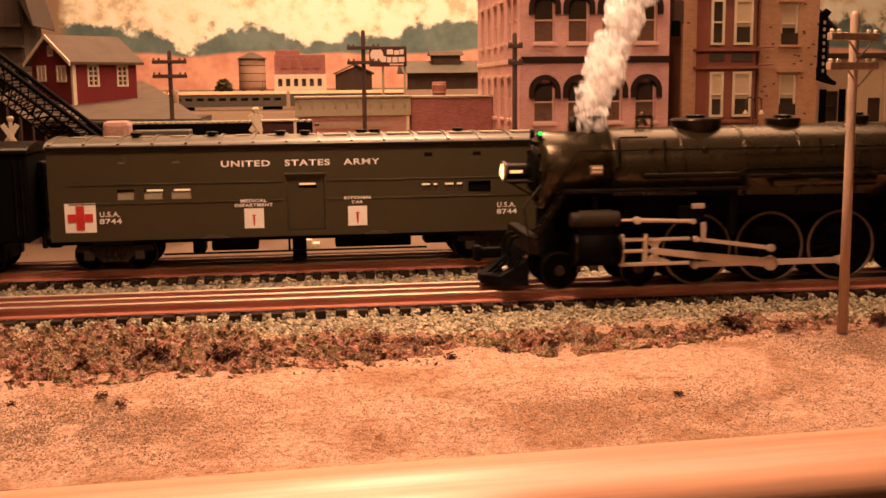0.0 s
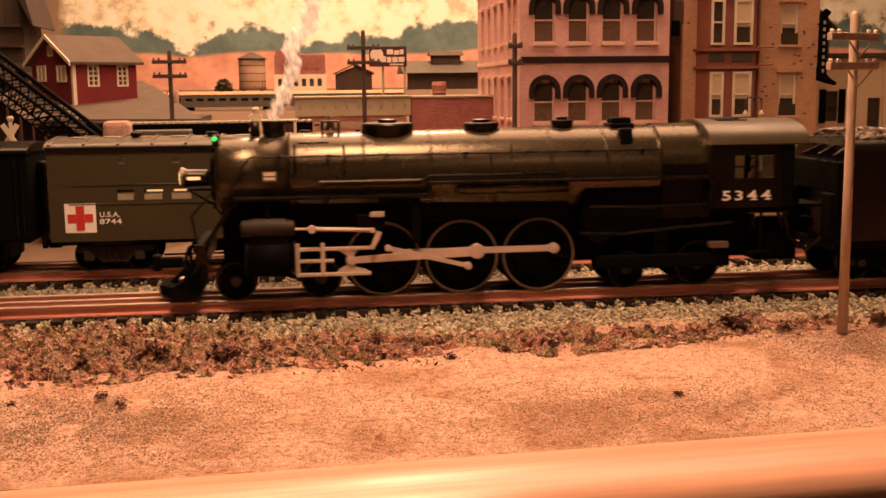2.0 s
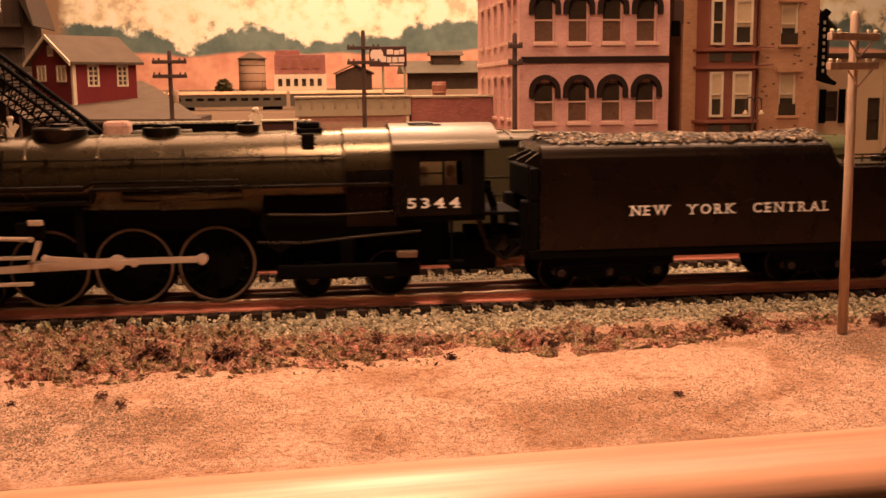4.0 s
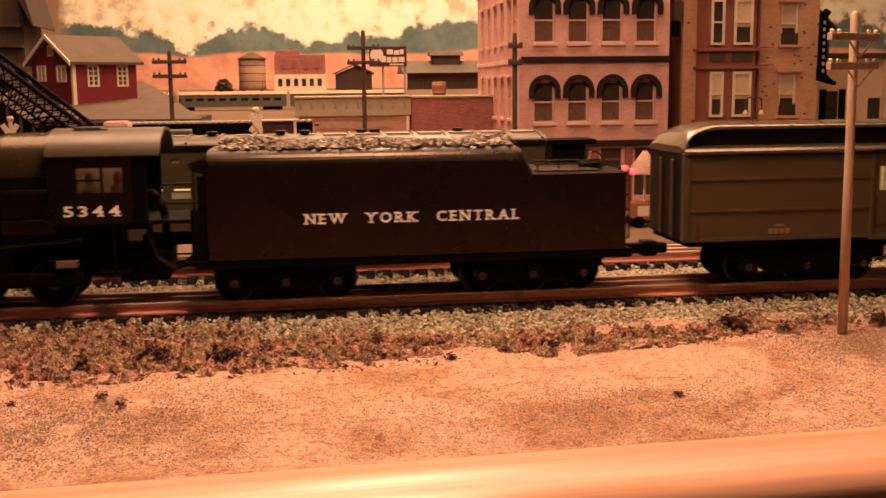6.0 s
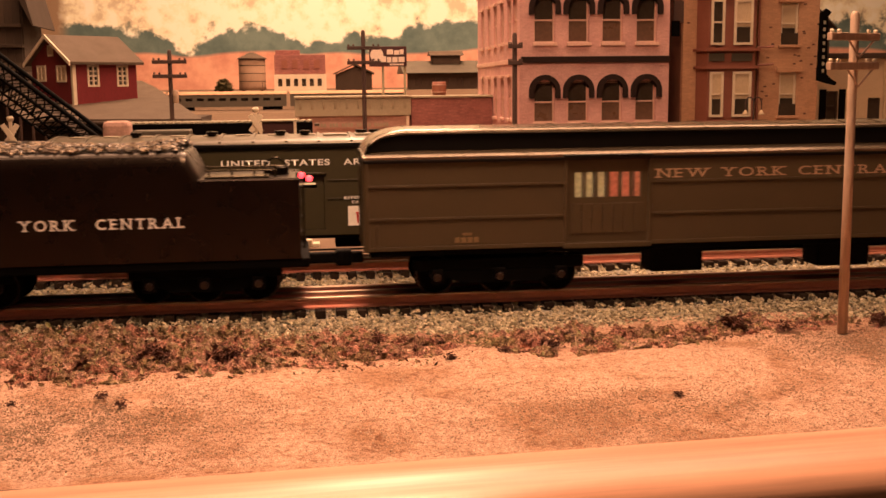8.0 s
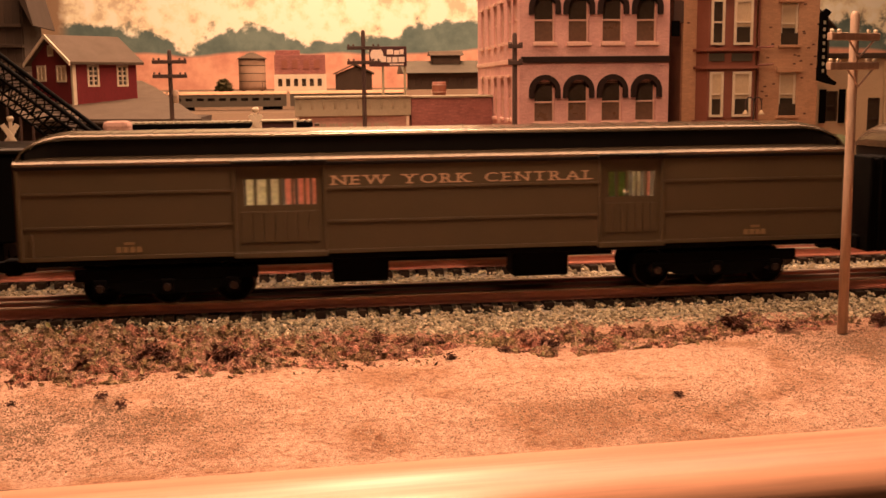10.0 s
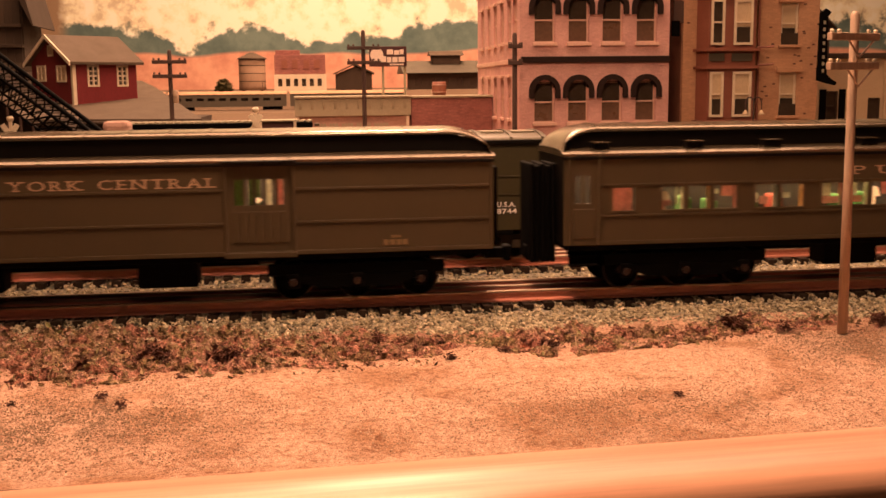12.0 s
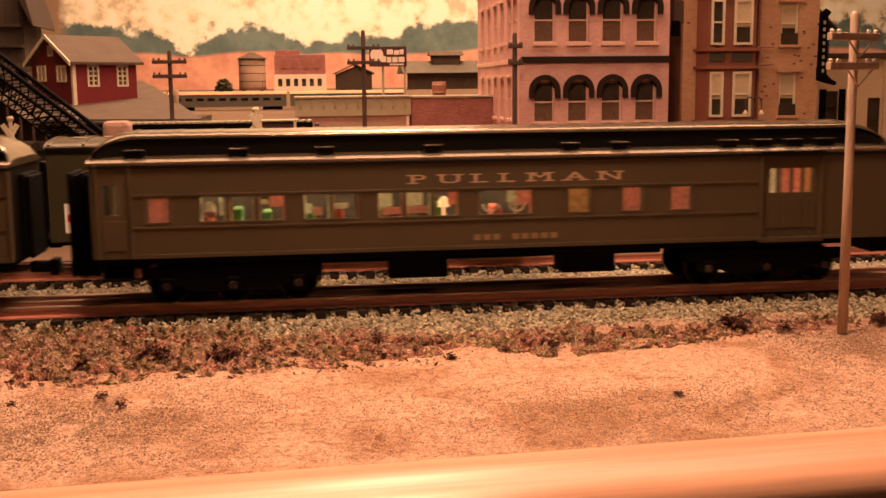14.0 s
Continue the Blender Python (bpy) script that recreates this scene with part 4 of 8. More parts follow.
def tan_building():
    b = empty("tan_building", pose(0, 0, 0), "tan brick town house with a red-brown bay window", "building", "town buildings")
    X0, X1, Y0, Y1, H = 0.3935, 0.5415, 0.48, 0.72, 0.31
    wrows = [(0.0815, 0.1265), (0.1550, 0.1985), (0.2285, 0.272)]
    holes = [(0.4995, 0.5185, a, t) for a, t in wrows]
    part("wall", holed(B(), X0, X1, GROUND, H, Y0, Y0 + 0.006, holes), BROWN, b)
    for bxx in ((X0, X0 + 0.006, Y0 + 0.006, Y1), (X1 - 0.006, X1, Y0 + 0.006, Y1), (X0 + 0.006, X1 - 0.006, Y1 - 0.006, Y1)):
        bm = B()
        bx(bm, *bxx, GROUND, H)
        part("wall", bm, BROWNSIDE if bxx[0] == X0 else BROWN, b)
    bm = B()
    bx(bm, X0 - 0.003, X1 + 0.003, Y0 - 0.004, Y1, H, H + 0.008, 0.001)
    part("roof", bm, HOOD, b)
    for i, (a, t) in enumerate(wrows):
        sash_window(b, 0.4995, 0.5185, a, t, Y0 + 0.001, blind=0.55, w=0.0022)
        for z, hh, e in ((t, 0.0055, 0.0045), (a - 0.003, 0.003, 0.003)):
            bm = B()
            bx(bm, 0.4995 - e, 0.5185 + e, Y0 - 0.003, Y0 + 0.001, z, z + hh, 0.0005)
            part("lintel" if z == t else "sill", bm, BROWN, b)
        bm = B()
        bx(bm, 0.5000, 0.5180, Y0 - 0.0008, Y0 + 0.0006, a - 0.0002, a + 0.012)
        part("shutter", bm, DARKPANE, b, "dark half shutter")
    # the bay stands forward of the wall
    bay = part("bay", prism(B(), [(0.4078, Y0 - 0.0005), (0.4140, Y0 - 0.0165), (0.4650, Y0 - 0.0165), (0.4712, Y0 - 0.0005)], GROUND, H, "z"), BAY, b, "red-brown painted bay")
    for a, t in ((0.0815, 0.1275), (0.1545, 0.2000), (0.2275, 0.273)):
        for x0, x1 in ((0.4160, 0.4305), (0.4405, 0.4605)):
            yb = Y0 - 0.0195
            sash_window(bay, x0, x1, a, t, yb - 0.001, blind=0.55 if x0 > 0.43 or a < 0.1 else 0.0, w=0.0024)
        for z, e in ((a - 0.006, 0.004), (t + 0.003, 0.003)):
            bm = B()
            prism(bm, [(0.4078 - e, Y0 - 0.001), (0.4140 - e, Y0 - 0.0175 - e), (0.4650 + e, Y0 - 0.0175 - e), (0.4712 + e, Y0 - 0.001)], z, z + 0.0028, "z")
            part("ledge", bm, BAY, bay)
        for x0, x1 in ((0.4150, 0.4315), (0.4395, 0.4615)):
            bm = B()
            bx(bm, x0, x1, Y0 - 0.0178, Y0 - 0.0160, a - 0.0165, a - 0.0085, 0.0003)
            part("panel", bm, TEALPANEL, bay, "faded teal panel")
    bm = B()
    bx(bm, 0.3945, 0.4790, Y0 - 0.0205, Y0 - 0.0170, 0.0590, 0.0640, 0.0006)
    part("shop_cornice", bm, BLIND, b, "yellowed shop cornice")
    for z in (0.134, 0.152):
        bm = B()
        wire(bm, [(0.4712, Y0 - 0.006, z), (0.4870, Y0 - 0.012, z + 0.001)], 0.0014, 6)
        part("bracket", bm, BAY, b)
    bm = B()
    tube(bm, (0.4740, Y0 - 0.003, GROUND), (0.4740, Y0 - 0.003, H), 0.0014, 8)
    part("drain_pipe", bm, BAY, b)
    bm = B()
    bx(bm, -0.0016, 0.0016, -0.0002, 0.0004, -0.0008, 0.0008)
    me = finish("brick", bm, BRICKSPOT)
    rnd = random.Random(3)
    for i in range(110):
        x, z = rnd.uniform(0.396, 0.539), rnd.uniform(0.03, 0.27)
        if 0.404 < x < 0.478 or (0.494 < x < 0.524 and any(a - 0.006 < z < t + 0.008 for a, t in wrows)):
            continue
        ob = new("brick", me)
        ob.parent = b
        ob.matrix_basis = pose(x, Y0, z)
    street_lamp(0.4545, 0.440, 0.0995, 0.0085, "dark goose-neck street lamp with two pale shades before the bay window")
    bm = B()
    bx(bm, 0.3800, 0.3885, 0.4760, 0.4790, 0.1640, 0.1800, 0.0006)
    box = part("meter_box", bm, FLATBLACK, b, "black box on a bracket at the wall's corner")
    bm = B()
    bx(bm, 0.3825, 0.3935, 0.4792, 0.4805, 0.1780, 0.2000, 0.0004)
    part("bracket", bm, POLEDARK, box)
    # vertical hanging sign with a boot at its foot
    s = empty("hanging_sign", pose(0, 0, 0), "black vertical hanging sign with a boot shape", "sign")
    bm = B()
    prism(bm, [(0.5300, 0.118), (0.5372, 0.1155), (0.5500, 0.1125), (0.5520, 0.1155), (0.5450, 0.1195), (0.5405, 0.124), (0.5395, 0.182), (0.5432, 0.187), (0.5372, 0.1905), (0.5312, 0.186)], 0.4575, 0.4600, "y")
    part("panel", bm, FLATBLACK, s)
    for i in range(8):
        bm = B()
        bx(bm, 0.5346, 0.5370, 0.4568, 0.4574, 0.1258 + i * 0.0070, 0.1292 + i * 0.0070)
        part("letter_bar", bm, GREYGREEN, s, "worn pale letter shape")
    bm = B()
    wire(bm, [(0.5395, 0.4585, 0.176), (0.5395, 0.4795, 0.176)], 0.0008)
    wire(bm, [(0.5395, 0.4585, 0.130), (0.5395, 0.4795, 0.130)], 0.0008)
    part("bracket", bm, FLATBLACK, s)


def street_lamp(x, y, top, reach, label):
    """A thin dark post with two goose-neck arms and small pale shades."""
    p = empty("street_lamp", pose(x, y, GROUND + 0.004), label, "street lamp", "street lamps")
    h = top - GROUND - 0.004
    bm = B()
    lathe(bm, (0, 0, 0), (0, 0, 1), [(0, 0.0024), (0.004, 0.0022), (0.006, 0.0011), (h, 0.0008), (h + 0.002, 0.0003)], 10)
    part("post", bm, POLEDARK, p)
    for d in (-1, 1):
        bm = B()
        arc = [(d * reach * (0.5 - 0.5 * math.cos(a)), 0, h - 0.004 + 0.006 * math.sin(a)) for a in (math.pi * i / 10 for i in range(11))] + [(d * reach, 0, h - 0.011)]
        wire(bm, arc, 0.0007, 6)
        arm = part("arm", bm, POLEDARK, p)
        bm = B()
        lathe(bm, (d * reach, 0, h - 0.0155), (0, 0, 1), [(0, 0.0030), (0.0008, 0.0030), (0.0035, 0.0014), (0.0045, 0.0008)], 12)
        part("shade", bm, BLIND, arm, "small pale lamp shade")


def cream_house():
    b = empty("cream_house", pose(0, 0, 0), "cream plaster house with a dark gabled roof", "house", "town buildings")
    X0, X1, Y0, Y1, H = 0.568, 0.76, 0.55, 0.72, 0.142
    holes = [(0.588, 0.602, 0.072, 0.106), (0.638, 0.653, 0.05, 0.098)]
    part("wall", holed(B(), X0, X1, GROUND, H, Y0, Y0 + 0.005, holes), CREAMWALL, b)
    bm = B()
    bx(bm, X0, X0 + 0.005, Y0 + 0.005, Y1, GROUND, H)
    part("wall", bm, CREAMWALL, b)
    bm = B()
    bx(bm, X0 - 0.004, X1, Y0 - 0.005, Y1, H, H + 0.006, 0.001)
    part("cornice", bm, OLDWOOD, b)
    for x0, x1, z0, z1 in holes:
        sash_window(b, x0, x1, z0, z1, Y0, frame_mat=OLDWOOD)
    for x in (0.5835, 0.6065):
        bm = B()
        bx(bm, x - 0.004, x + 0.004, Y0 - 0.0015, Y0, 0.070, 0.108, 0.0004)
        part("shutter", bm, FLATBLACK, b, "dark brown shutter")
    for x in (0.657, 0.663, 0.672):
        bm = B()
        bx(bm, x - 0.0022, x + 0.0022, Y0 - 0.006, Y0 - 0.002, GROUND, 0.138, 0.0006)
        part("pilaster", bm, CREAMWALL, b)
    g = empty("gabled_shed", pose(0, 0, 0), "small brown board shed with a peaked roof", "shed", "town buildings")
    bm = B()
    prism(bm, [(0.602, GROUND), (0.645, GROUND), (0.645, 0.182), (0.623, 0.206), (0.602, 0.182)], 0.66, 0.712, "y")
    part("wall", bm, OLDWOOD, g)
    for s in (-1, 1):
        bm = B()
        prism(bm, [(0.6235, 0.2085), (0.6235, 0.2060), (0.6235 + s * 0.027, 0.1800), (0.6235 + s * 0.027, 0.1825)], 0.653, 0.715, "y")
        part("roof", bm, SHINGLE, g)


def red_house():
    """The red boarded head house that stands on a big lower roof, with its tower."""
    m = empty("mine_building", pose(0, 0, 0), "grey-roofed coal mine shed with a wide sloping roof", "building", "mine buildings")
    bm = B()
    prism(bm, [(-0.42, 0.0905), (-0.0935, 0.0875), (-0.168, 0.119), (-0.192, 0.127), (-0.46, 0.140)], 0.56, 0.565, "y")
    v = bm.verts
    for w in v:
        w.co.y = 0.450 + (w.co.z - 0.0885) * 8.0
    for w in list(v)[5:]:
        w.co.z -= 0.004
    part("roof", bm, SHINGLE, m)
    bm = B()
    bx(bm, -0.40, -0.105, 0.464, 0.70, GROUND, 0.086)
    part("wall", bm, OLDWOOD, m)
    bm = B()
    bx(bm, -0.40, -0.0925, 0.440, 0.452, 0.0835, 0.0862, 0.0006)
    part("gutter", bm, OLDWOOD, m)
    for i in range(16):
        bm = B()
        bx(bm, -0.115 + i * 0.0085, -0.1105 + i * 0.0085, 0.432, 0.462, 0.0795, 0.0815, 0.0003)
        part("platform_board", bm, SHINGLE, m)
    h = empty("red_house", pose(-0.2308, 0.55, 0.1039, 0, 0, 40.55), "small dark red boarded house with cream windows", "house", "mine buildings")
    L, W, H, RISE = 0.074, 0.0854, 0.0417, 0.0252
    holes = [(0.0160, 0.0295, 0.0155, 0.0378), (0.0502, 0.0637, 0.0155, 0.0378)]
    part("wall", holed(B(), 0, L, -0.05, H, 0, 0.003, holes), BARNRED, h)
    gh = [(0.0130, 0.0320, 0.0205, 0.0378), (0.0550, 0.0730, 0.0215, 0.0385)]
    part("wall", holed(B(), 0.003, W, -0.05, H, 0, 0.003, gh, axis="x"), BARNRED, h)
    bm = B()
    prism(bm, [(0.0, H), (W, H), (W / 2, H + RISE)], 0.0, 0.003, "x")
    part("gable", bm, BARNRED, h)
    bm = B()
    prism(bm, [(0.0, H), (W, H), (W / 2, H + RISE)], L - 0.003, L, "x")
    part("gable", bm, BARNRED, h)
    bm = B()
    bx(bm, L - 0.003, L, 0.003, W, -0.05, H)
    part("wall", bm, BARNRED, h)
    bm = B()
    bx(bm, 0.003, L - 0.003, W - 0.003, W, -0.05, H)
    part("wall", bm, BARNRED, h)
    for s in (-1, 1):
        e = 0.006
        y0, y1 = (W / 2, -e) if s < 0 else (W / 2, W + e)
        z1 = H - e * RISE / (W / 2)
        bm = B()
        prism(bm, [(y0, H + RISE + 0.0005), (y0, H + RISE + 0.0030), (y1, z1 + 0.0028), (y1, z1)], -0.006, L + 0.006, "x")
        r = part("roof", bm, SHINGLE, h, "weathered grey shingle roof")
        bm = B()
        prism(bm, [(y0, H + RISE - 0.001), (y0, H + RISE + 0.0032), (y1, z1 + 0.0030), (y1, z1 - 0.0012)], -0.0072, -0.0058, "x")
        part("barge_board", bm, CREAM, r, "cream barge board")
    for (x0, x1, z0, z1) in holes:
        w = sash_window(h, x0, x1, z0, z1, -0.0012, frame_mat=CREAM, w=0.0020)
        bm = B()
        bx(bm, (x0 + x1) / 2 - 0.0006, (x0 + x1) / 2 + 0.0006, -0.0008, 0.0012, z0 + 0.001, z1 - 0.001)
        for q in (0.28, 0.72):
            bx(bm, x0 + 0.001, x1 - 0.001, -0.0008, 0.0011, z0 + (z1 - z0) * q - 0.0005, z0 + (z1 - z0) * q + 0.0005)
        part("glazing_bar", bm, CREAM, w)
    for (y0, y1, z0, z1) in gh + [(0.0375, 0.0480, 0.0475, 0.0590)]:
        w = part("window", holed(B(), y0, y1, z0, z1, -0.0014, 0.0006, [(y0 + 0.002, y1 - 0.002, z0 + 0.002, z1 - 0.002)], axis="x"), CREAM, h)
        bm = B()
        bx(bm, -0.0003, 0.0003, y0 + 0.001, y1 - 0.001, z0 + 0.001, z1 - 0.001)
        part("pane", bm, BLIND, w)
        bm = B()
        bx(bm, -0.0012, -0.0004, (y0 + y1) / 2 - 0.0006, (y0 + y1) / 2 + 0.0006, z0 + 0.001, z1 - 0.001)
        bx(bm, -0.0012, -0.0004, y0 + 0.001, y1 - 0.001, (z0 + z1) / 2 - 0.0005, (z0 + z1) / 2 + 0.0005)
        part("glazing_bar", bm, CREAM, w)
    bm = B()
    bx(bm, -0.0016, 0.0022, -0.0016, 0.0022, -0.05, H - 0.004)
    part("corner_board", bm, CREAM, h)
    t = empty("timber_tower", pose(0, 0, 0), "tall old grey timber tower beside the red house", "tower", "mine buildings")
    bm = B()
    bx(bm, -0.43, -0.313, 0.70, 0.79, GROUND, 0.30)
    part("core", bm, OLDWOOD, t)
    for i in range(13):
        bm = B()
        bx(bm, -0.0043, 0.0043, -0.0012, 0.0012, 0, 0.31, 0.0003)
        ob = part("board", bm, OLDWOOD, t)
        ob.matrix_basis = pose(-0.4235 + i * 0.0087, 0.6985, GROUND)
    for z in (0.143, 0.165, 0.188):
        bm = B()
        bx(bm, -0.435, -0.313, 0.692, 0.7, z, z + 0.004, 0.0005)
        part("girt", bm, OLDWOOD, t)
    bm = B()
    prism(bm, [(-0.44, 0.138), (-0.276, 0.138), (-0.276, 0.142), (-0.30, 0.147), (-0.44, 0.147)], 0.665, 0.70, "y")
    part("lean_to_roof", bm, SHINGLE, t)
    bm = B()
    prism(bm, [(-0.313, 0.232), (-0.307, 0.230), (-0.297, 0.189), (-0.2985, 0.1885), (-0.313, 0.222)], 0.68, 0.79, "y")
    part("eave", bm, OLDWOOD, t)


def conveyor_truss():
    """A dark lattice bridge that slopes down to the loading track, with braced framing under it."""
    t = empty("conveyor_bridge", pose(0, 0, 0), "black lattice girder conveyor sloping down from the mine", "conveyor")
    ends = [(Vector((-0.2600, 0.30, 0.1563)), Vector((-0.1475, 0.30, 0.0633))), (Vector((-0.2620, 0.30, 0.1453)), Vector((-0.1600, 0.30, 0.0634))),
            (Vector((-0.2640, 0.30, 0.1281)), Vector((-0.1855, 0.30, 0.0631)))]
    n = 18
    for dy in (0.0, 0.040):
        lines = [[p.lerp(q, i / n) + Vector((0, dy, 0)) for i in range(n + 1)] for p, q in ends]
        for k, pts in enumerate(lines):
            bm = B()
            tube(bm, pts[0], pts[-1], (0.0019, 0.0013, 0.0010)[k], 8)
            part("chord", bm, FLATBLACK, t)
        for top, bot in zip(lines, lines[1:]):
            for i in range(n):
                bm = B()
                wire(bm, [bot[i], top[i + 1]], 0.0006, 5)
                wire(bm, [top[i], bot[i + 1]], 0.0006, 5)
                part("lattice_bar", bm, FLATBLACK, t)
    for i in range(30):
        p = ends[1][0].lerp(ends[1][1], i / 29)
        bm = B()
        bx(bm, p.x - 0.0019, p.x + 0.0019, p.y + 0.001, p.y + 0.039, p.z - 0.001, p.z + 0.001)
        part("tread", bm, OLDWOOD, t)
    for i in range(11):
        x = -0.262 + i * 0.0095
        z = ends[2][0].lerp(ends[2][1], max(0, min(1, (x - ends[2][0].x) / (ends[2][1].x - ends[2][0].x)))).z
        bm = B()
        tube(bm, (x, 0.30, GROUND), (x, 0.30, z), 0.0012, 6)
        wire(bm, [(x, 0.301, z * 0.45), (x + 0.0095, 0.301, z * 0.86)], 0.0008, 5)
        part("post", bm, POLEDARK, t)
    bm = B()
    prism(bm, [(-0.272, GROUND), (-0.272, 0.126), (-0.178, 0.052), (-0.178, GROUND)], 0.338, 0.340, "y")
    part("boarding", bm, OLDWOOD, t)


def low_shops():
    g = empty("low_shop", pose(0, 0, 0), "low brick shop with a grey-green bracketed cornice", "shop", "town buildings")
    X0, X1, Y0 = -0.0045, 0.1209, 0.60
    bm = B()
    bx(bm, X0, X1, Y0, Y0 + 0.10, GROUND, 0.0838)
    part("wall", bm, BRICKPALE, g)
    bm = B()
    bx(bm, X0 - 0.002, X1 + 0.001, Y0 - 0.004, Y0 + 0.10, 0.0842, 0.1040, 0.0008)
    part("cornice", bm, GREYGREEN, g, "grey-green cornice")
    bm = B()
    bx(bm, X0 - 0.003, X1 + 0.002, Y0 - 0.0065, Y0 + 0.10, 0.1042, 0.1065, 0.0006)
    part("coping", bm, GREYGREEN, g)
    for i in range(10):
        x = X0 + 0.004 + i * 0.0128
        bm = B()
        prism(bm, [(Y0 - 0.0042, 0.103), (Y0 - 0.0065, 0.103), (Y0 - 0.0055, 0.096), (Y0 - 0.0042, 0.092)], x - 0.0012, x + 0.0012, "x")
        part("bracket", bm, GREYGREEN, g)
    bm = B()
    bx(bm, 0.0155, 0.100, Y0 - 0.0015, Y0 - 0.0002, 0.0705, 0.0785, 0.0002)
    s = part("name_board", bm, BRICKPALE, g)
    for i in range(24):
        if i in (3, 7, 12, 18):
            continue
        bm = B()
        bx(bm, 0.018 + i * 0.0033, 0.0203 + i * 0.0033, Y0 - 0.0022, Y0 - 0.0017, 0.0725, 0.0765)
        part("letter_bar", bm, GREYGREEN, s)
    for x in (X0 + 0.001, X1 - 0.003):
        bm = B()
        bx(bm, x - 0.0015, x + 0.0015, Y0 - 0.003, Y0 - 0.0002, GROUND, 0.0838, 0.0003)
        part("pilaster", bm, CREAM, g)
    r = empty("brick_shed", pose(0, 0, 0), "low dark red brick shed with a worn wall", "shed", "town buildings")
    bm = B()
    bx(bm, 0.1225, 0.215, Y0 + 0.002, Y0 + 0.11, GROUND, 0.1030, 0.001)
    part("wall", bm, BRICKRED, r)
    bm = B()
    bx(bm, 0.1220, 0.217, Y0, Y0 + 0.11, 0.1033, 0.1058, 0.0007)
    part("coping", bm, GREYGREEN, r)
    b = empty("rooftop_barrel", pose(0.1593, 0.64, 0.1060), "small red water barrel standing on the shed roof", "barrel")
    bm = B()
    lathe(bm, (0, 0, 0), (0, 0, 1), [(0, 0.0075), (0.004, 0.0084), (0.010, 0.0084), (0.0155, 0.0078)], 18)
    part("body", bm, BAY, b)
    for z in (0.003, 0.011):
        bm = B()
        lathe(bm, (0, 0, z), (0, 0, 1), [(0, 0.0086), (0.0012, 0.0086)], 18)
        part("hoop", bm, BRICKPALE, b)
    # billboard on posts; its lettering is a brand, so plain shapes
    p = empty("billboard", pose(0.0995, 0.63, 0.1065), "maroon roadside billboard with pale pink shapes on posts", "billboard")
    bm = B()
    bx(bm, -0.021, 0.0215, -0.0015, 0.0015, 0.0325, 0.0550, 0.0004)
    board = part("board", bm, SIGNRED, p)
    for x0, x1, z0, z1 in ((-0.001, 0.006, 0.0460, 0.0515), (0.007, 0.013, 0.0455, 0.0505), (0.0135, 0.018, 0.0460, 0.0515), (-0.008, -0.002, 0.0375, 0.0440),
                           (-0.001, 0.004, 0.0370, 0.0430), (0.005, 0.011, 0.0370, 0.0430), (0.012, 0.019, 0.0372, 0.0432), (0.002, 0.018, 0.0340, 0.0355)):
        bm = B()
        bx(bm, x0, x1, -0.0022, -0.0017, z0, z1, 0.0002)
        part("pale_shape", bm, SIGNPINK, board, "pale pink painted shape")
    bm = B()
    lathe(bm, (-0.0125, -0.0017, 0.0455), (0, -1, 0), [(0, 0.0075), (0.0006, 0.0075)], 20)
    part("pale_shape", bm, SIGNPINK, board, "pale pink painted disc")
    for x in (-0.0055, 0.0195):
        bm = B()
        bx(bm, x - 0.0014, x + 0.0014, 0.0016, 0.0044, -0.05, 0.055, 0.0003)
        part("post", bm, GREYGREEN, p)


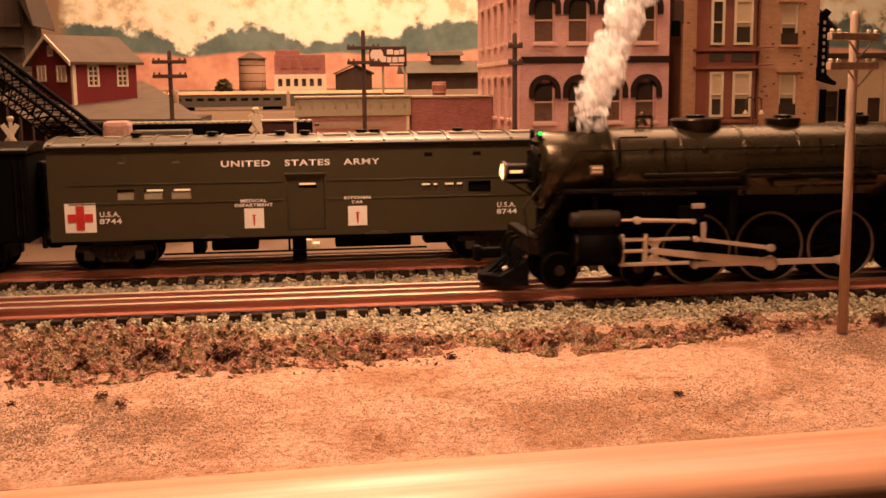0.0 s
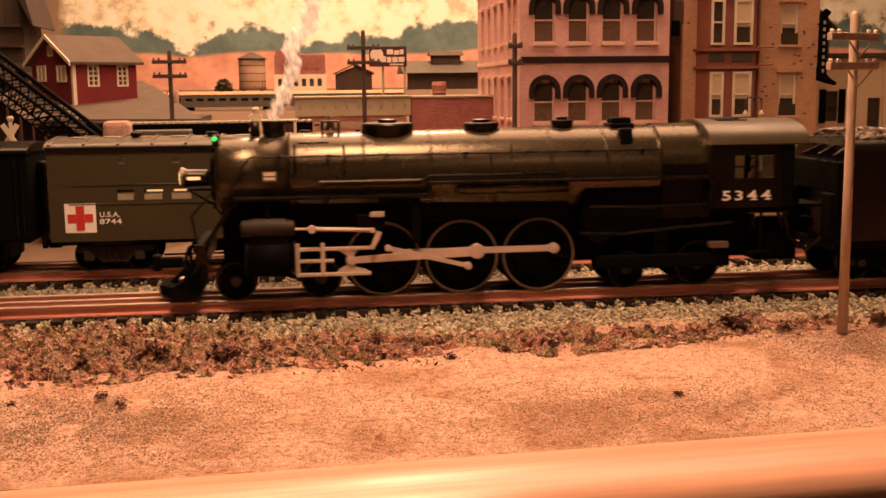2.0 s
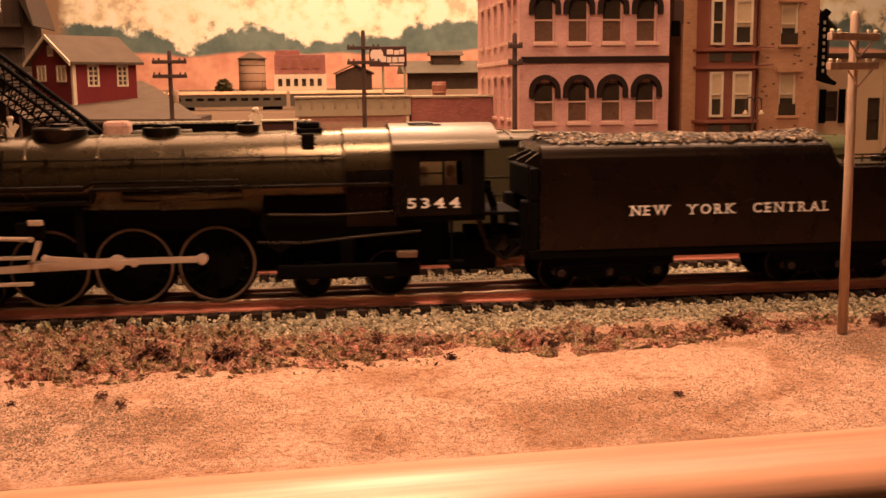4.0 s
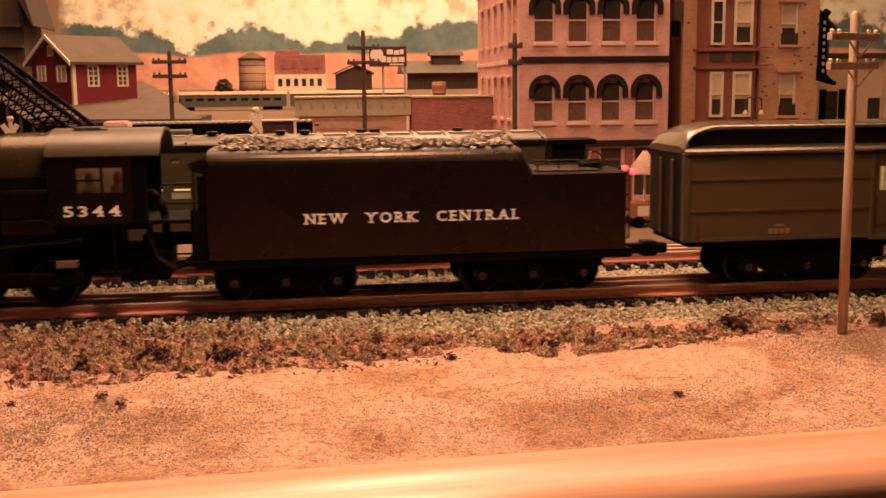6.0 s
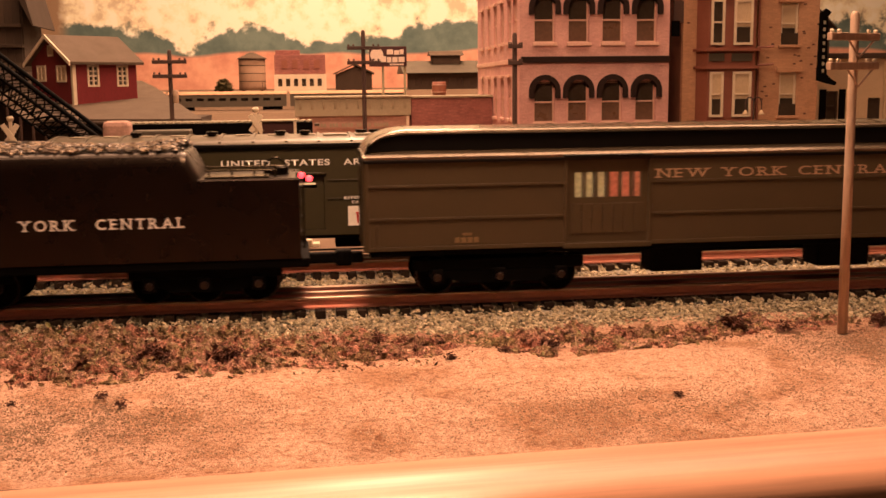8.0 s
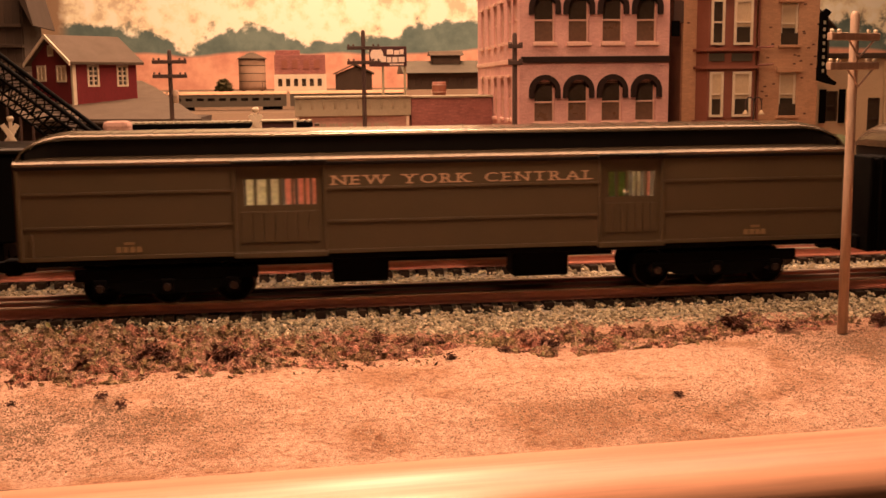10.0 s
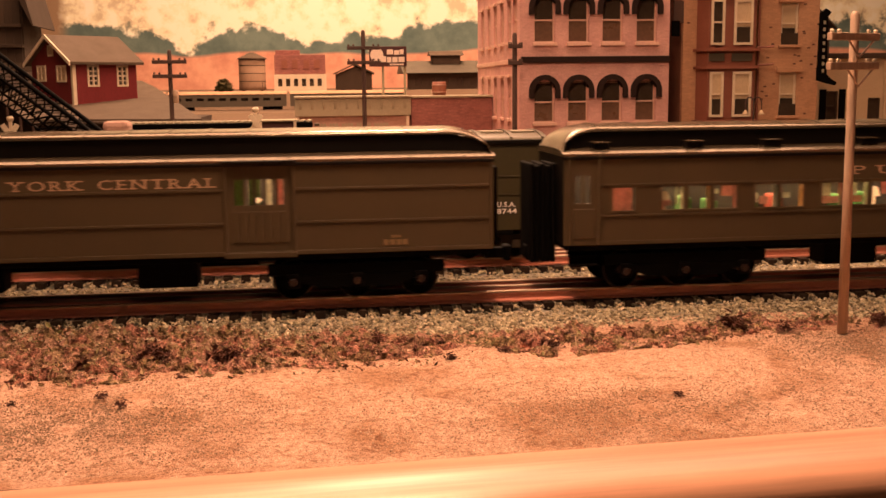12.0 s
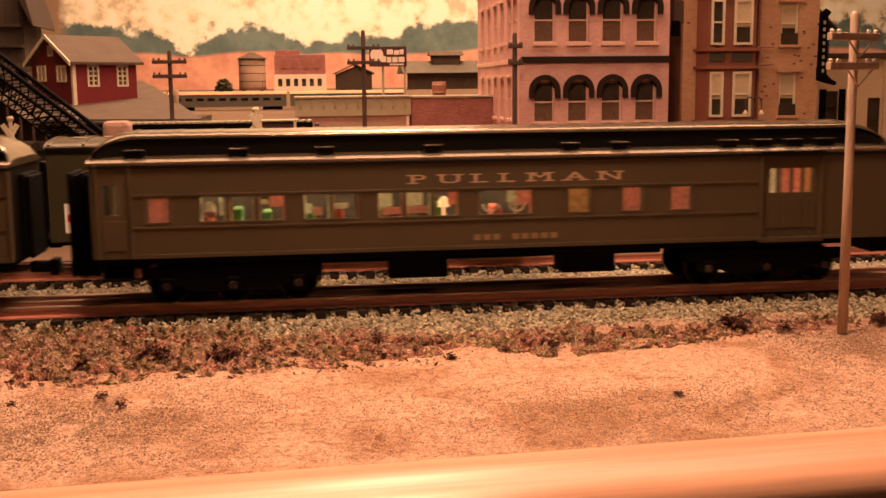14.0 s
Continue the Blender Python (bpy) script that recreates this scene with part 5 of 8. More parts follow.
def far_town():
    w = empty("water_tank", pose(-0.073, 1.1, 0.113), "wooden water tank with a conical roof on a stand", "water tank", "far buildings")
    bm = B()
    lathe(bm, (0, 0, 0.001), (0, 0, 1), [(0, 0.0215), (0.006, 0.0205), (0.047, 0.0205)], 22)
    part("tank", bm, TANKWOOD, w)
    for z in (0.014, 0.026, 0.038):
        bm = B()
        lathe(bm, (0, 0, z), (0, 0, 1), [(0, 0.0206), (0.001, 0.0207)], 22)
        part("hoop", bm, OLDWOOD, w)
    bm = B()
    lathe(bm, (0, 0, 0.0485), (0, 0, 1), [(0, 0.0225), (0.001, 0.0225), (0.010, 0.004)], 22)
    part("roof", bm, SHINGLE, w)
    for x in (-0.014, 0.014):
        for y in (-0.012, 0.012):
            bm = B()
            bx(bm, x - 0.0016, x + 0.0016, y - 0.0016, y + 0.0016, -0.03, 0.013)
            part("leg", bm, OLDWOOD, w)
    f = empty("brick_factory", pose(0, 0, 0), "far red brick factory over a cream lower storey", "factory", "far buildings")
    bm = B()
    bx(bm, -0.039, 0.040, 1.11, 1.16, 0.138, 0.168, 0.0006)
    part("upper_wall", bm, BRICKRED, f)
    bm = B()
    bx(bm, -0.037, 0.001, 1.12, 1.16, 0.168, 0.1755, 0.0006)
    part("parapet", bm, BRICKRED, f)
    holes = [(-0.034 + i * 0.0122, -0.0275 + i * 0.0122, 0.1195, 0.1310) for i in range(6)]
    part("lower_wall", holed(B(), -0.040, 0.041, 0.08, 0.1378, 1.105, 1.11, holes), CREAM, f, "cream lower storey")
    for x0, x1, z0, z1 in holes:
        bm = B()
        bx(bm, x0, x1, 1.108, 1.1095, z0, z1)
        part("window", bm, DARKPANE, f)
    for x in (-0.028, -0.012, 0.006, 0.022):
        bm = B()
        bx(bm, x, x + 0.009, 1.1085, 1.1098, 0.147, 0.160)
        part("window", bm, BAY, f)
    d = empty("dark_shed", pose(0, 0, 0), "far dark brown gabled shed", "shed", "far buildings")
    bm = B()
    prism(bm, [(0.0565, 0.09), (0.112, 0.09), (0.112, 0.138), (0.085, 0.149), (0.0565, 0.138)], 1.10, 1.15, "y")
    part("wall", bm, OLDWOOD, d)
    bm = B()
    prism(bm, [(0.053, 0.137), (0.085, 0.1515), (0.1155, 0.137), (0.1155, 0.1392), (0.085, 0.154), (0.053, 0.1392)], 1.095, 1.155, "y")
    part("roof", bm, SHINGLE, d)
    e = empty("depot", pose(0, 0, 0), "far grey depot with a raised roof monitor", "depot", "far buildings")
    holes = [(0.180 + i * 0.022, 0.190 + i * 0.022, 0.118, 0.130) for i in range(5)]
    part("wall", holed(B(), 0.168, 0.32, 0.08, 0.140, 1.10, 1.105, holes), OLDWOOD, e)
    for h in holes:
        bm = B()
        bx(bm, h[0], h[1], 1.1030, 1.1045, h[2], h[3])
        part("window", bm, DARKPANE, e)
    bm = B()
    prism(bm, [(1.088, 0.138), (1.15, 0.158), (1.20, 0.138)], 0.160, 0.33, "x")
    part("roof", bm, TEALPANEL, e)
    bm = B()
    bx(bm, 0.212, 0.257, 1.13, 1.16, 0.152, 0.1665, 0.0008)
    mon = part("monitor", bm, OLDWOOD, e)
    bm = B()
    prism(bm, [(1.125, 0.1660), (1.145, 0.1735), (1.165, 0.1660)], 0.207, 0.262, "x")
    part("monitor_roof", bm, SHINGLE, mon)

    def bush(rng, n):
        p = rng.normal(size=(n, 3))
        p *= (0.6 + 0.4 * rng.random((n, 1))) / np.linalg.norm(p, axis=1, keepdims=True) * (0.0135, 0.010, 0.019)
        p[:, 2] = np.abs(p[:, 2])
        return p + (-0.117, 1.1, 0.113)
    scatter("bush", 1100, bush, (0.0016, 0.0042), BUSH, "small round olive bush on the far bank", "bush", 71, kind="", corners="leaf")
    # raised bank with a far train of grey-green coaches
    bm = B()
    prism(bm, [(0.80, GROUND), (0.80, 0.060), (0.86, 0.084), (1.02, 0.0865), (1.05, 0.112), (1.599, 0.116), (1.599, GROUND)], -1.4, 2.3, "x")
    solid("bank", bm, FIELD, "raised dry orange field behind the town", "ground", kind="structure")
    for i, x in enumerate((-0.355, -0.185, -0.015)):
        t = empty("far_coach", pose(x, 0.96, 0.0868), "far dark passenger coach with pale roof on the upper track", "coach", "far coaches")
        L = 0.165
        holes = [(0.008 + k * 0.0155, 0.0175 + k * 0.0155, 0.0125, 0.0165) for k in range(10)]
        part("side", holed(B(), 0, L, 0.004, 0.0215, 0, 0.002, holes), TEALPANEL, t)
        bm = B()
        bx(bm, 0.001, L - 0.001, 0.006, 0.024, 0.004, 0.0215)
        part("body", bm, OLDWOOD, t)
        bm = B()
        prism(bm, [(-0.001, 0.0216), (0.025, 0.0216), (0.021, 0.0246), (0.012, 0.0258), (0.003, 0.0246)], -0.0005, L + 0.0005, "x")
        part("roof", bm, BROWN, t)
        for wx in (0.02, 0.145):
            bm = B()
            bx(bm, wx - 0.014, wx + 0.014, 0.003, 0.021, -0.0003, 0.004)
            part("bogie", bm, FLATBLACK, t)


def street_side():
    bm = B()
    bx(bm, -0.7, 1.0, 0.20, 0.40, GROUND + 0.0004, GROUND + 0.004, 0.0008)
    solid("street", bm, STREET, "dusty tan street behind the far track", "street", kind="structure")
    # dark train behind the kitchen car on the third track: a flat car with slatted load and a dark box car
    f = empty("slatted_car", pose(0, 0.395, 0), "low dark freight car with a pale slatted deck", "freight car", "parked freight cars")
    bm = B()
    bx(bm, -0.165, 0.010, -0.02, 0.02, 0.058, 0.0850, 0.0008)
    part("body", bm, FLATBLACK, f)
    for i in range(29):
        bm = B()
        prism(bm, [(-0.164 + i * 0.006, -0.021), (-0.1608 + i * 0.006, -0.021), (-0.1578 + i * 0.006, 0.021), (-0.161 + i * 0.006, 0.021)], 0.0852, 0.0866, "z")
        part("slat", bm, GREYGREEN, f)
    for x in (-0.130, -0.04):
        bm = B()
        bx(bm, x - 0.014, x + 0.014, -0.017, 0.017, GROUND + 0.004, 0.058)
        part("bogie", bm, FLATBLACK, f)
    h = empty("dark_shed", pose(0, 0.34, 0), "dark maroon trackside shed with white corner posts", "shed")
    bm = B()
    bx(bm, -0.034, -0.006, -0.01, 0.02, GROUND + 0.004, 0.087)
    part("wall", bm, SIGNRED, h)
    for x in (-0.0345, -0.0055):
        bm = B()
        bx(bm, x - 0.0012, x + 0.0012, -0.0125, -0.0102, GROUND + 0.004, 0.087)
        part("corner_board", bm, CREAM, h)
    bm = B()
    bx(bm, -0.036, -0.004, -0.013, 0.022, 0.0872, 0.0885, 0.0004)
    part("roof", bm, GREYGREEN, h)
    # a parked truck with a pale cab top
    t = empty("parked_truck", pose(-0.150, 0.30, GROUND + 0.004), "small parked truck with a pale rounded cab", "truck")
    bm = B()
    bx(bm, -0.009, 0.012, -0.012, 0.012, 0.074, 0.0985, 0.004)
    part("cab", bm, BRICKPALE, t)
    bm = B()
    bx(bm, 0.014, 0.060, -0.013, 0.013, 0.070, 0.0905, 0.001)
    part("load_bed", bm, TEALPANEL, t)
    bm = B()
    bx(bm, -0.02, 0.060, -0.011, 0.011, 0.008, 0.070)
    part("chassis", bm, FLATBLACK, t)
    for x in (-0.01, 0.045):
        bm = B()
        tube(bm, (x, -0.0135, 0.0085), (x, 0.0135, 0.0085), 0.0085, 16)
        part("wheel", bm, FLATBLACK, t)
    # bits seen under and between the cars
    st = empty("wooden_steps", pose(-0.002, 0.235, GROUND + 0.004), "short flight of pale wooden steps", "steps")
    for i in range(4):
        bm = B()
        bx(bm, -0.010 + i * 0.006, -0.0045 + i * 0.006, -0.006, 0.006, 0, 0.012 - i * 0.003, 0.0003)
        part("step", bm, CREAM, st)
    for x, y, s in ((0.296, 0.30, 1.0), (0.222, 0.182, 0.55)):
        k = empty("street_cart", pose(x, y, GROUND + 0.004), "small street cart with a faded red canopy", "cart", "street carts")
        bm = B()
        bx(bm, -0.012 * s, 0.012 * s, -0.010 * s, 0.010 * s, 0.006 * s, 0.022 * s, 0.002 * s)
        part("body", bm, BAY, k)
        bm = B()
        bx(bm, -0.009 * s, 0.010 * s, -0.0105 * s, -0.0101 * s, 0.010 * s, 0.019 * s)
        part("side_panel", bm, CREAM, k, "cream side panel")
        bm = B()
        lathe(bm, (0, 0, 0.046 * s), (0, 0, 1), [(0, 0.016 * s), (0.001 * s, 0.016 * s), (0.020 * s, 0.002 * s)], 12)
        part("canopy", bm, BRICKPALE, k)
        bm = B()
        tube(bm, (0, 0, 0.02 * s), (0, 0, 0.048 * s), 0.0012 * s, 6)
        part("post", bm, CREAM, k)
        for wx in (-0.008, 0.008):
            bm = B()
            tube(bm, (wx * s, -0.0125 * s, 0.005 * s), (wx * s, 0.0125 * s, 0.005 * s), 0.005 * s, 14)
            part("wheel", bm, FLATBLACK, k)
    u = empty("parked_bus", pose(0.420, 0.315, GROUND + 0.004), "pale green parked model bus in the street", "bus")
    green = surface("pale_green_bus_paint", (0.10, 0.115, 0.055), (0.075, 0.085, 0.04), 0.3, 0, 900, 60, 0.05)
    wins = [(-0.052 + i * 0.0155, -0.040 + i * 0.0155, 0.042, 0.060) for i in range(7)]
    part("side_wall", holed(B(), -0.060, 0.062, 0.010, 0.066, -0.026, -0.0245, wins), green, u)
    bm = B()
    bx(bm, -0.059, 0.061, -0.0243, 0.026, 0.010, 0.064, 0.002)
    part("body", bm, DARKPANE, u)
    bm = B()
    loft_top = [(-0.0265 * math.cos(math.pi * i / 12), 0.066 + 0.011 * math.sin(math.pi * i / 12)) for i in range(13)]
    prism(bm, loft_top, -0.060, 0.062, "x", True)
    part("roof", bm, green, u)
    bm = B()
    lathe(bm, (-0.060, 0, 0.040), (-1, 0, 0), [(0, 0.026), (0.004, 0.024), (0.006, 0.018)], 18)
    part("nose", bm, green, u)
    for wx in (-0.036, 0.040):
        bm = B()
        tube(bm, (wx, -0.0255, 0.0095), (wx, 0.0255, 0.0095), 0.0095, 18)
        part("wheel", bm, FLATBLACK, u)


build_ground()
build_fascia()
build_backdrop()
build_room()
pink_building()
tan_building()
cream_house()
red_house()
conveyor_truss()
low_shops()
far_town()
street_side()
build_poles()
crossbuck(-0.0373, 0.30, 0.0870, 0.0082)
crossbuck(-0.2319, 0.30, 0.0800, 0.0105)


# ---- the trains ----
# How far the running train has come (metres along X) at every half second.
TRAVEL = [0.2687, 0.2232, 0.1781, 0.1331, 0.0884, 0.0440, 0.0, -0.0445, -0.0893, -0.1341, -0.1790, -0.2239, -0.2687, -0.3136, -0.3585,
          -0.4033, -0.4478, -0.4925, -0.5373, -0.5822, -0.6272, -0.6728, -0.7212, -0.7742, -0.8308, -0.8900, -0.9520, -1.0165, -1.0828]


def travel(t):
    i = min(int(t * 2), len(TRAVEL) - 2)
    u = t * 2 - i
    p = [TRAVEL[max(0, i - 1)], TRAVEL[i], TRAVEL[i + 1], TRAVEL[min(len(TRAVEL) - 1, i + 2)]]
    if i == 0:
        p[0] = 2 * p[1] - p[2]
    if i + 2 > len(TRAVEL) - 1:
        p[3] = 2 * p[2] - p[1]
    m0, m1 = (p[2] - p[0]) / 2, (p[3] - p[1]) / 2
    return (2 * u**3 - 3 * u**2 + 1) * p[1] + (u**3 - 2 * u**2 + u) * m0 + (-2 * u**3 + 3 * u**2) * p[2] + (u**3 - u**2) * m1


VEHICLES, WHEELS, LOCO = [], [], {}


def vehicle(name, s0, label, category, group="", y=0.0, moving=True):
    ob = empty(name, pose(s0 + (TRAVEL[0] if moving else 0), y, 0), label, category, group)
    ob["origin"] = s0
    if moving:
        VEHICLES.append((ob, s0))
    return ob


def fit(name, bm, material, parent, label="", s0=None):
    """A part drawn in the train's own measure and moved to its vehicle's origin."""
    top = parent
    while top.parent:
        top = top.parent
    bmesh.ops.translate(bm, verts=bm.verts, vec=(-(top["origin"]), 0, 0))
    return part(name, bm, material, parent, label)


def loft(bm, sections, smooth=True, closed=True):
    last = None
    for x, pts in sections:
        ring = [bm.verts.new((x, y, z)) for y, z in pts]
        if last:
            n = len(ring)
            for i in range(n if closed else n - 1):
                f = bm.faces.new((last[i], last[(i + 1) % n], ring[(i + 1) % n], ring[i]))
                f.smooth = smooth
        else:
            bm.faces.new(ring[::-1])
        last = ring
    bm.faces.new(last)
    return bm


def wheelset(parent, s, r, gauge=0.0163, spokes=0, name="wheelset", material=None, rim=None):
    top = parent
    while top.parent:
        top = top.parent
    bm = B()
    tube(bm, (0, -gauge - 0.002, 0), (0, gauge + 0.002, 0), r * 0.16, 10)
    for sy in (-1, 1):
        y0 = sy * gauge
        lathe(bm, (0, y0 - sy * 0.0022, 0), (0, sy, 0), [(0, r * 1.06), (0.0010, r * 1.06), (0.0011, r), (0.0042, r * 0.985), (0.0043, r * 0.80), (0.0036, r * 0.78), (0.0036, r * 0.30), (0.0052, r * 0.26), (0.0054, r * 0.1)], 32)
    ob = part(name, bm, material or FLATBLACK, parent)
    ob.location = (s - top["origin"], 0, r)
    bm = B()
    lathe(bm, (0, -gauge - 0.0020, 0), (0, -1, 0), [(0.0018, r * 0.99), (0.0023, r * 0.985), (0.0024, r * 0.93), (0.0018, r * 0.92)], 40, caps=False)
    part("tyre", bm, rim or TYRE, ob, "worn steel tyre")
    if spokes:
        bm = B()
        for i in range(spokes):
            a = 2 * math.pi * i / spokes
            p0 = Vector((math.cos(a) * r * 0.22, -gauge - 0.0020, math.sin(a) * r * 0.22))
            p1 = Vector((math.cos(a) * r * 0.80, -gauge - 0.0016, math.sin(a) * r * 0.80))
            tube(bm, p0, p1, r * 0.055, 6)
        part("spoke_disc", bm, FLATBLACK, ob)
    else:
        bm = B()
        lathe(bm, (0, -gauge - 0.0024, 0), (0, -1, 0), [(0, r * 0.28), (0.003, r * 0.26), (0.0034, r * 0.12)], 14)
        part("hub_cap", bm, TYRE, ob)
    WHEELS.append((ob, s - top["origin"], r))
    return ob


def six_wheel_truck(car, sc, pitch, r, half=0.046):
    bm = B()
    for sy in (-1, 1):
        y = sy * 0.0275
        bx(bm, sc - half, sc + half, y - 0.0014, y + 0.0014, 0.0145, 0.0210, 0.0008)
        prism(bm, [(sc - half * 0.8, 0.0145), (sc - half * 0.45, 0.0075), (sc + half * 0.45, 0.0075), (sc + half * 0.8, 0.0145)], y - 0.0012, y + 0.0012, "y")
    bx(bm, sc - 0.006, sc + 0.006, -0.026, 0.026, 0.0150, 0.0240, 0.0008)
    tr = fit("truck_frame", bm, FLATBLACK, car)
    for k in (-1, 0, 1):
        for sy in (-1, 1):
            bm = B()
            bx(bm, sc + k * pitch - 0.0035, sc + k * pitch + 0.0035, sy * 0.0298 - 0.0012, sy * 0.0298 + 0.0012, r - 0.0035, r + 0.0045, 0.0008)
            fit("journal_box", bm, FLATBLACK, tr)
        bm = B()
        lathe(bm, (sc + k * pitch, -0.0308, r), (0, -1, 0), [(0, 0.0022), (0.0010, 0.0019)], 12)
        fit("journal_cap", bm, TYRE, tr)
        wheelset(tr, sc + k * pitch, r)
    return tr


def build_locomotive():
    L = vehicle("steam_locomotive", 0.0, "black steam locomotive with bright side rods and lit headlight", "locomotive", "running train")
    bm = B()
    lathe(bm, (-0.1365, 0, 0.0663), (1, 0, 0), [(0, 0.013), (0.0008, 0.0195), (0.003, 0.0218), (0.0045, 0.0224), (0.040, 0.0226)], 40)
    fit("smokebox", bm, BOILER, L, "dull graphite smokebox")
    bm = B()
    lathe(bm, (-0.0963, 0, 0.0665), (1, 0, 0), [(0, 0.0226), (0.0006, 0.0236), (0.06, 0.0240), (0.115, 0.0247), (0.2085, 0.0250)], 44)
    fit("boiler", bm, BOILER, L)
    for s in (-0.0955, -0.0560, -0.0190, 0.0140, 0.0480, 0.0800, 0.1105):
        bm = B()
        lathe(bm, (s, 0, 0.0665), (1, 0, 0), [(0, 0.0242 + (s + 0.1) * 0.006), (0.0013, 0.0242 + (s + 0.1) * 0.006)], 44)
        fit("boiler_band", bm, BOILER, L)
    # firebox wrapper: a rounded top over flat black sides
    sec = [(-0.0262, 0.0705), (-0.0262, 0.0720)] + [(-0.0262 * math.cos(math.pi * i / 12), 0.0720 + 0.0206 * math.sin(math.pi * i / 12)) for i in range(1, 12)] + [(0.0262, 0.0720), (0.0262, 0.0705)]
    bm = B()
    loft(bm, [(0.1118, sec), (0.1395, sec)])
    fit("firebox_top", bm, BOILER, L)
    bm = B()
    bx(bm, 0.1120, 0.1393, -0.0260, 0.0260, 0.0400, 0.0704, 0.0006)
    fb = fit("firebox_side", bm, BLACK, L, "black firebox side")
    for k in range(5):
        for j in range(3):
            bm = B()
            lathe(bm, (0.1150 + k * 0.0052, -0.0258, 0.0500 + j * 0.0075), (0, -1, 0), [(0, 0.0007), (0.0006, 0.0005)], 8)
            fit("stay_bolt", bm, BLACK, fb)
    bm = B()
    lathe(bm, (-0.1385, 0, 0.0663), (1, 0, 0), [(0, 0.0115), (0.0014, 0.013), (0.0022, 0.0132)], 28)
    d = fit("smokebox_door", bm, FLATBLACK, L)
    for i in range(10):
        a = 2 * math.pi * i / 10
        bm = B()
        bx(bm, -0.1378, -0.1360, 0.0165 * math.cos(a) - 0.0012, 0.0165 * math.cos(a) + 0.0012, 0.0663 + 0.0165 * math.sin(a) - 0.0012, 0.0663 + 0.0165 * math.sin(a) + 0.0012)
        fit("door_clamp", bm, FLATBLACK, d)
    bm = B()
    lathe(bm, (-0.1398, 0, 0.0663), (-1, 0, 0), [(0, 0.0042), (0.002, 0.0046), (0.0125, 0.0048), (0.0135, 0.0055), (0.0150, 0.0055)], 22)
    h = fit("headlight", bm, BLACK, L)
    bm = B()
    lathe(bm, (-0.1548, 0, 0.0663), (-1, 0, 0), [(0, 0.0045), (0.0006, 0.0043), (0.0012, 0.003)], 20)
    fit("headlight_lens", bm, HEADGLOW, h, "glowing warm headlight lens")
    bm = B()
    bx(bm, -0.1515, -0.1445, -0.00495, -0.0047, 0.0655, 0.0672)
    fit("number_glass", bm, LAMPGLOW, h, "lit number glass")
    for sy, c in ((-1, GREENGLOW), (1, GREENGLOW)):
        bm = B()
        tube(bm, (-0.1355, sy * 0.010, 0.0845), (-0.1355, sy * 0.010, 0.0900), 0.0016, 10)
        m = fit("marker_lamp", bm, BLACK, L)
        if sy > 0:
            continue
        bm = B()
        lathe(bm, (-0.1355, sy * 0.010 - 0.0012, 0.0880), (0, -1, 0), [(0, 0.0013), (0.0008, 0.0011), (0.0012, 0.0006)], 12)
        fit("marker_lens", bm, c, m, "glowing green marker lens")
    bm = B()
    lathe(bm, (-0.1037, 0, 0.0870), (0, 0, 1), [(0, 0.0072), (0.0018, 0.0060), (0.0072, 0.0058), (0.0085, 0.0066), (0.0102, 0.0066)], 24)
    fit("chimney", bm, BLACK, L)
    bm = B()
    lathe(bm, (-0.1140, 0.0, 0.0870), (0, 0, 1), [(0, 0.0028), (0.010, 0.0026)], 14)
    fit("feedwater_pipe", bm, BLACK, L)
    # domes: broad flared feed-water / sand domes
    for s, w, z, hgt, lid in ((-0.0405, 0.0148, 0.0800, 0.0152, 0.0055), (0.0130, 0.0103, 0.0835, 0.0110, 0.0), (0.0600, 0.0066, 0.0875, 0.0078, 0.0)):
        bm = B()
        lathe(bm, (s, 0, z), (0, 0, 1), [(0, w * 0.66), (hgt * 0.35, w * 0.80), (hgt * 0.68, w * 0.95), (hgt * 0.92, w), (hgt * 0.98, w * 0.96), (hgt, w * 0.85)], 30)
        dm = fit("dome", bm, BLACK, L)
        bm = B()
        lathe(bm, (s, 0, z + hgt), (0, 0, 1), [(0, lid or w * 0.5), (0.0016, lid or w * 0.5), (0.002, (lid or w * 0.5) * 0.8)], 20)
        fit("dome_lid", bm, BLACK, dm)
    bm = B()
    bx(bm, 0.0862, 0.1008, -0.0075, 0.0075, 0.0900, 0.0930, 0.0008)
    bx(bm, 0.0880, 0.0995, -0.0060, 0.0060, 0.0930, 0.0962, 0.0008)
    bx(bm, 0.0890, 0.0960, -0.0200, -0.0130, 0.0815, 0.0905, 0.001)
    t = fit("turret", bm, FLATBLACK, L)
    for s in (0.0885, 0.0925, 0.0965):
        bm = B()
        tube(bm, (s, -0.0045, 0.089), (s, -0.0125, 0.086), 0.0012, 8)
        lathe(bm, (s, -0.0125, 0.086), (0, -1, 0), [(0, 0.0020), (0.0008, 0.0020)], 10)
        fit("valve", bm, FLATBLACK, t)
    bm = B()
    tube(bm, (-0.0725, -0.004, 0.0895), (-0.0725, 0.004, 0.0895), 0.0007, 8)
    lathe(bm, (-0.0725, 0, 0.0992), (0, 0, -1), [(0, 0.0009), (0.001, 0.0017), (0.0050, 0.0022), (0.0080, 0.0036)], 16)
    fit("bell", bm, surface("tarnished_bell", (0.09, 0.055, 0.025), (0.05, 0.03, 0.015), 0.35, 0.7, 900, 90, 0.05), L, "small tarnished bell")
    bm = B()
    wire(bm, [(-0.0770, -0.0035, 0.0885), (-0.0770, -0.0035, 0.0965), (-0.068, -0.0035, 0.0965), (-0.068, -0.0035, 0.0885)], 0.0008)
    fit("bell_yoke", bm, BLACK, L)
    bm = B()
    bx(bm, -0.0905, -0.0740, -0.0150, -0.0118, 0.0838, 0.0858, 0.0004)
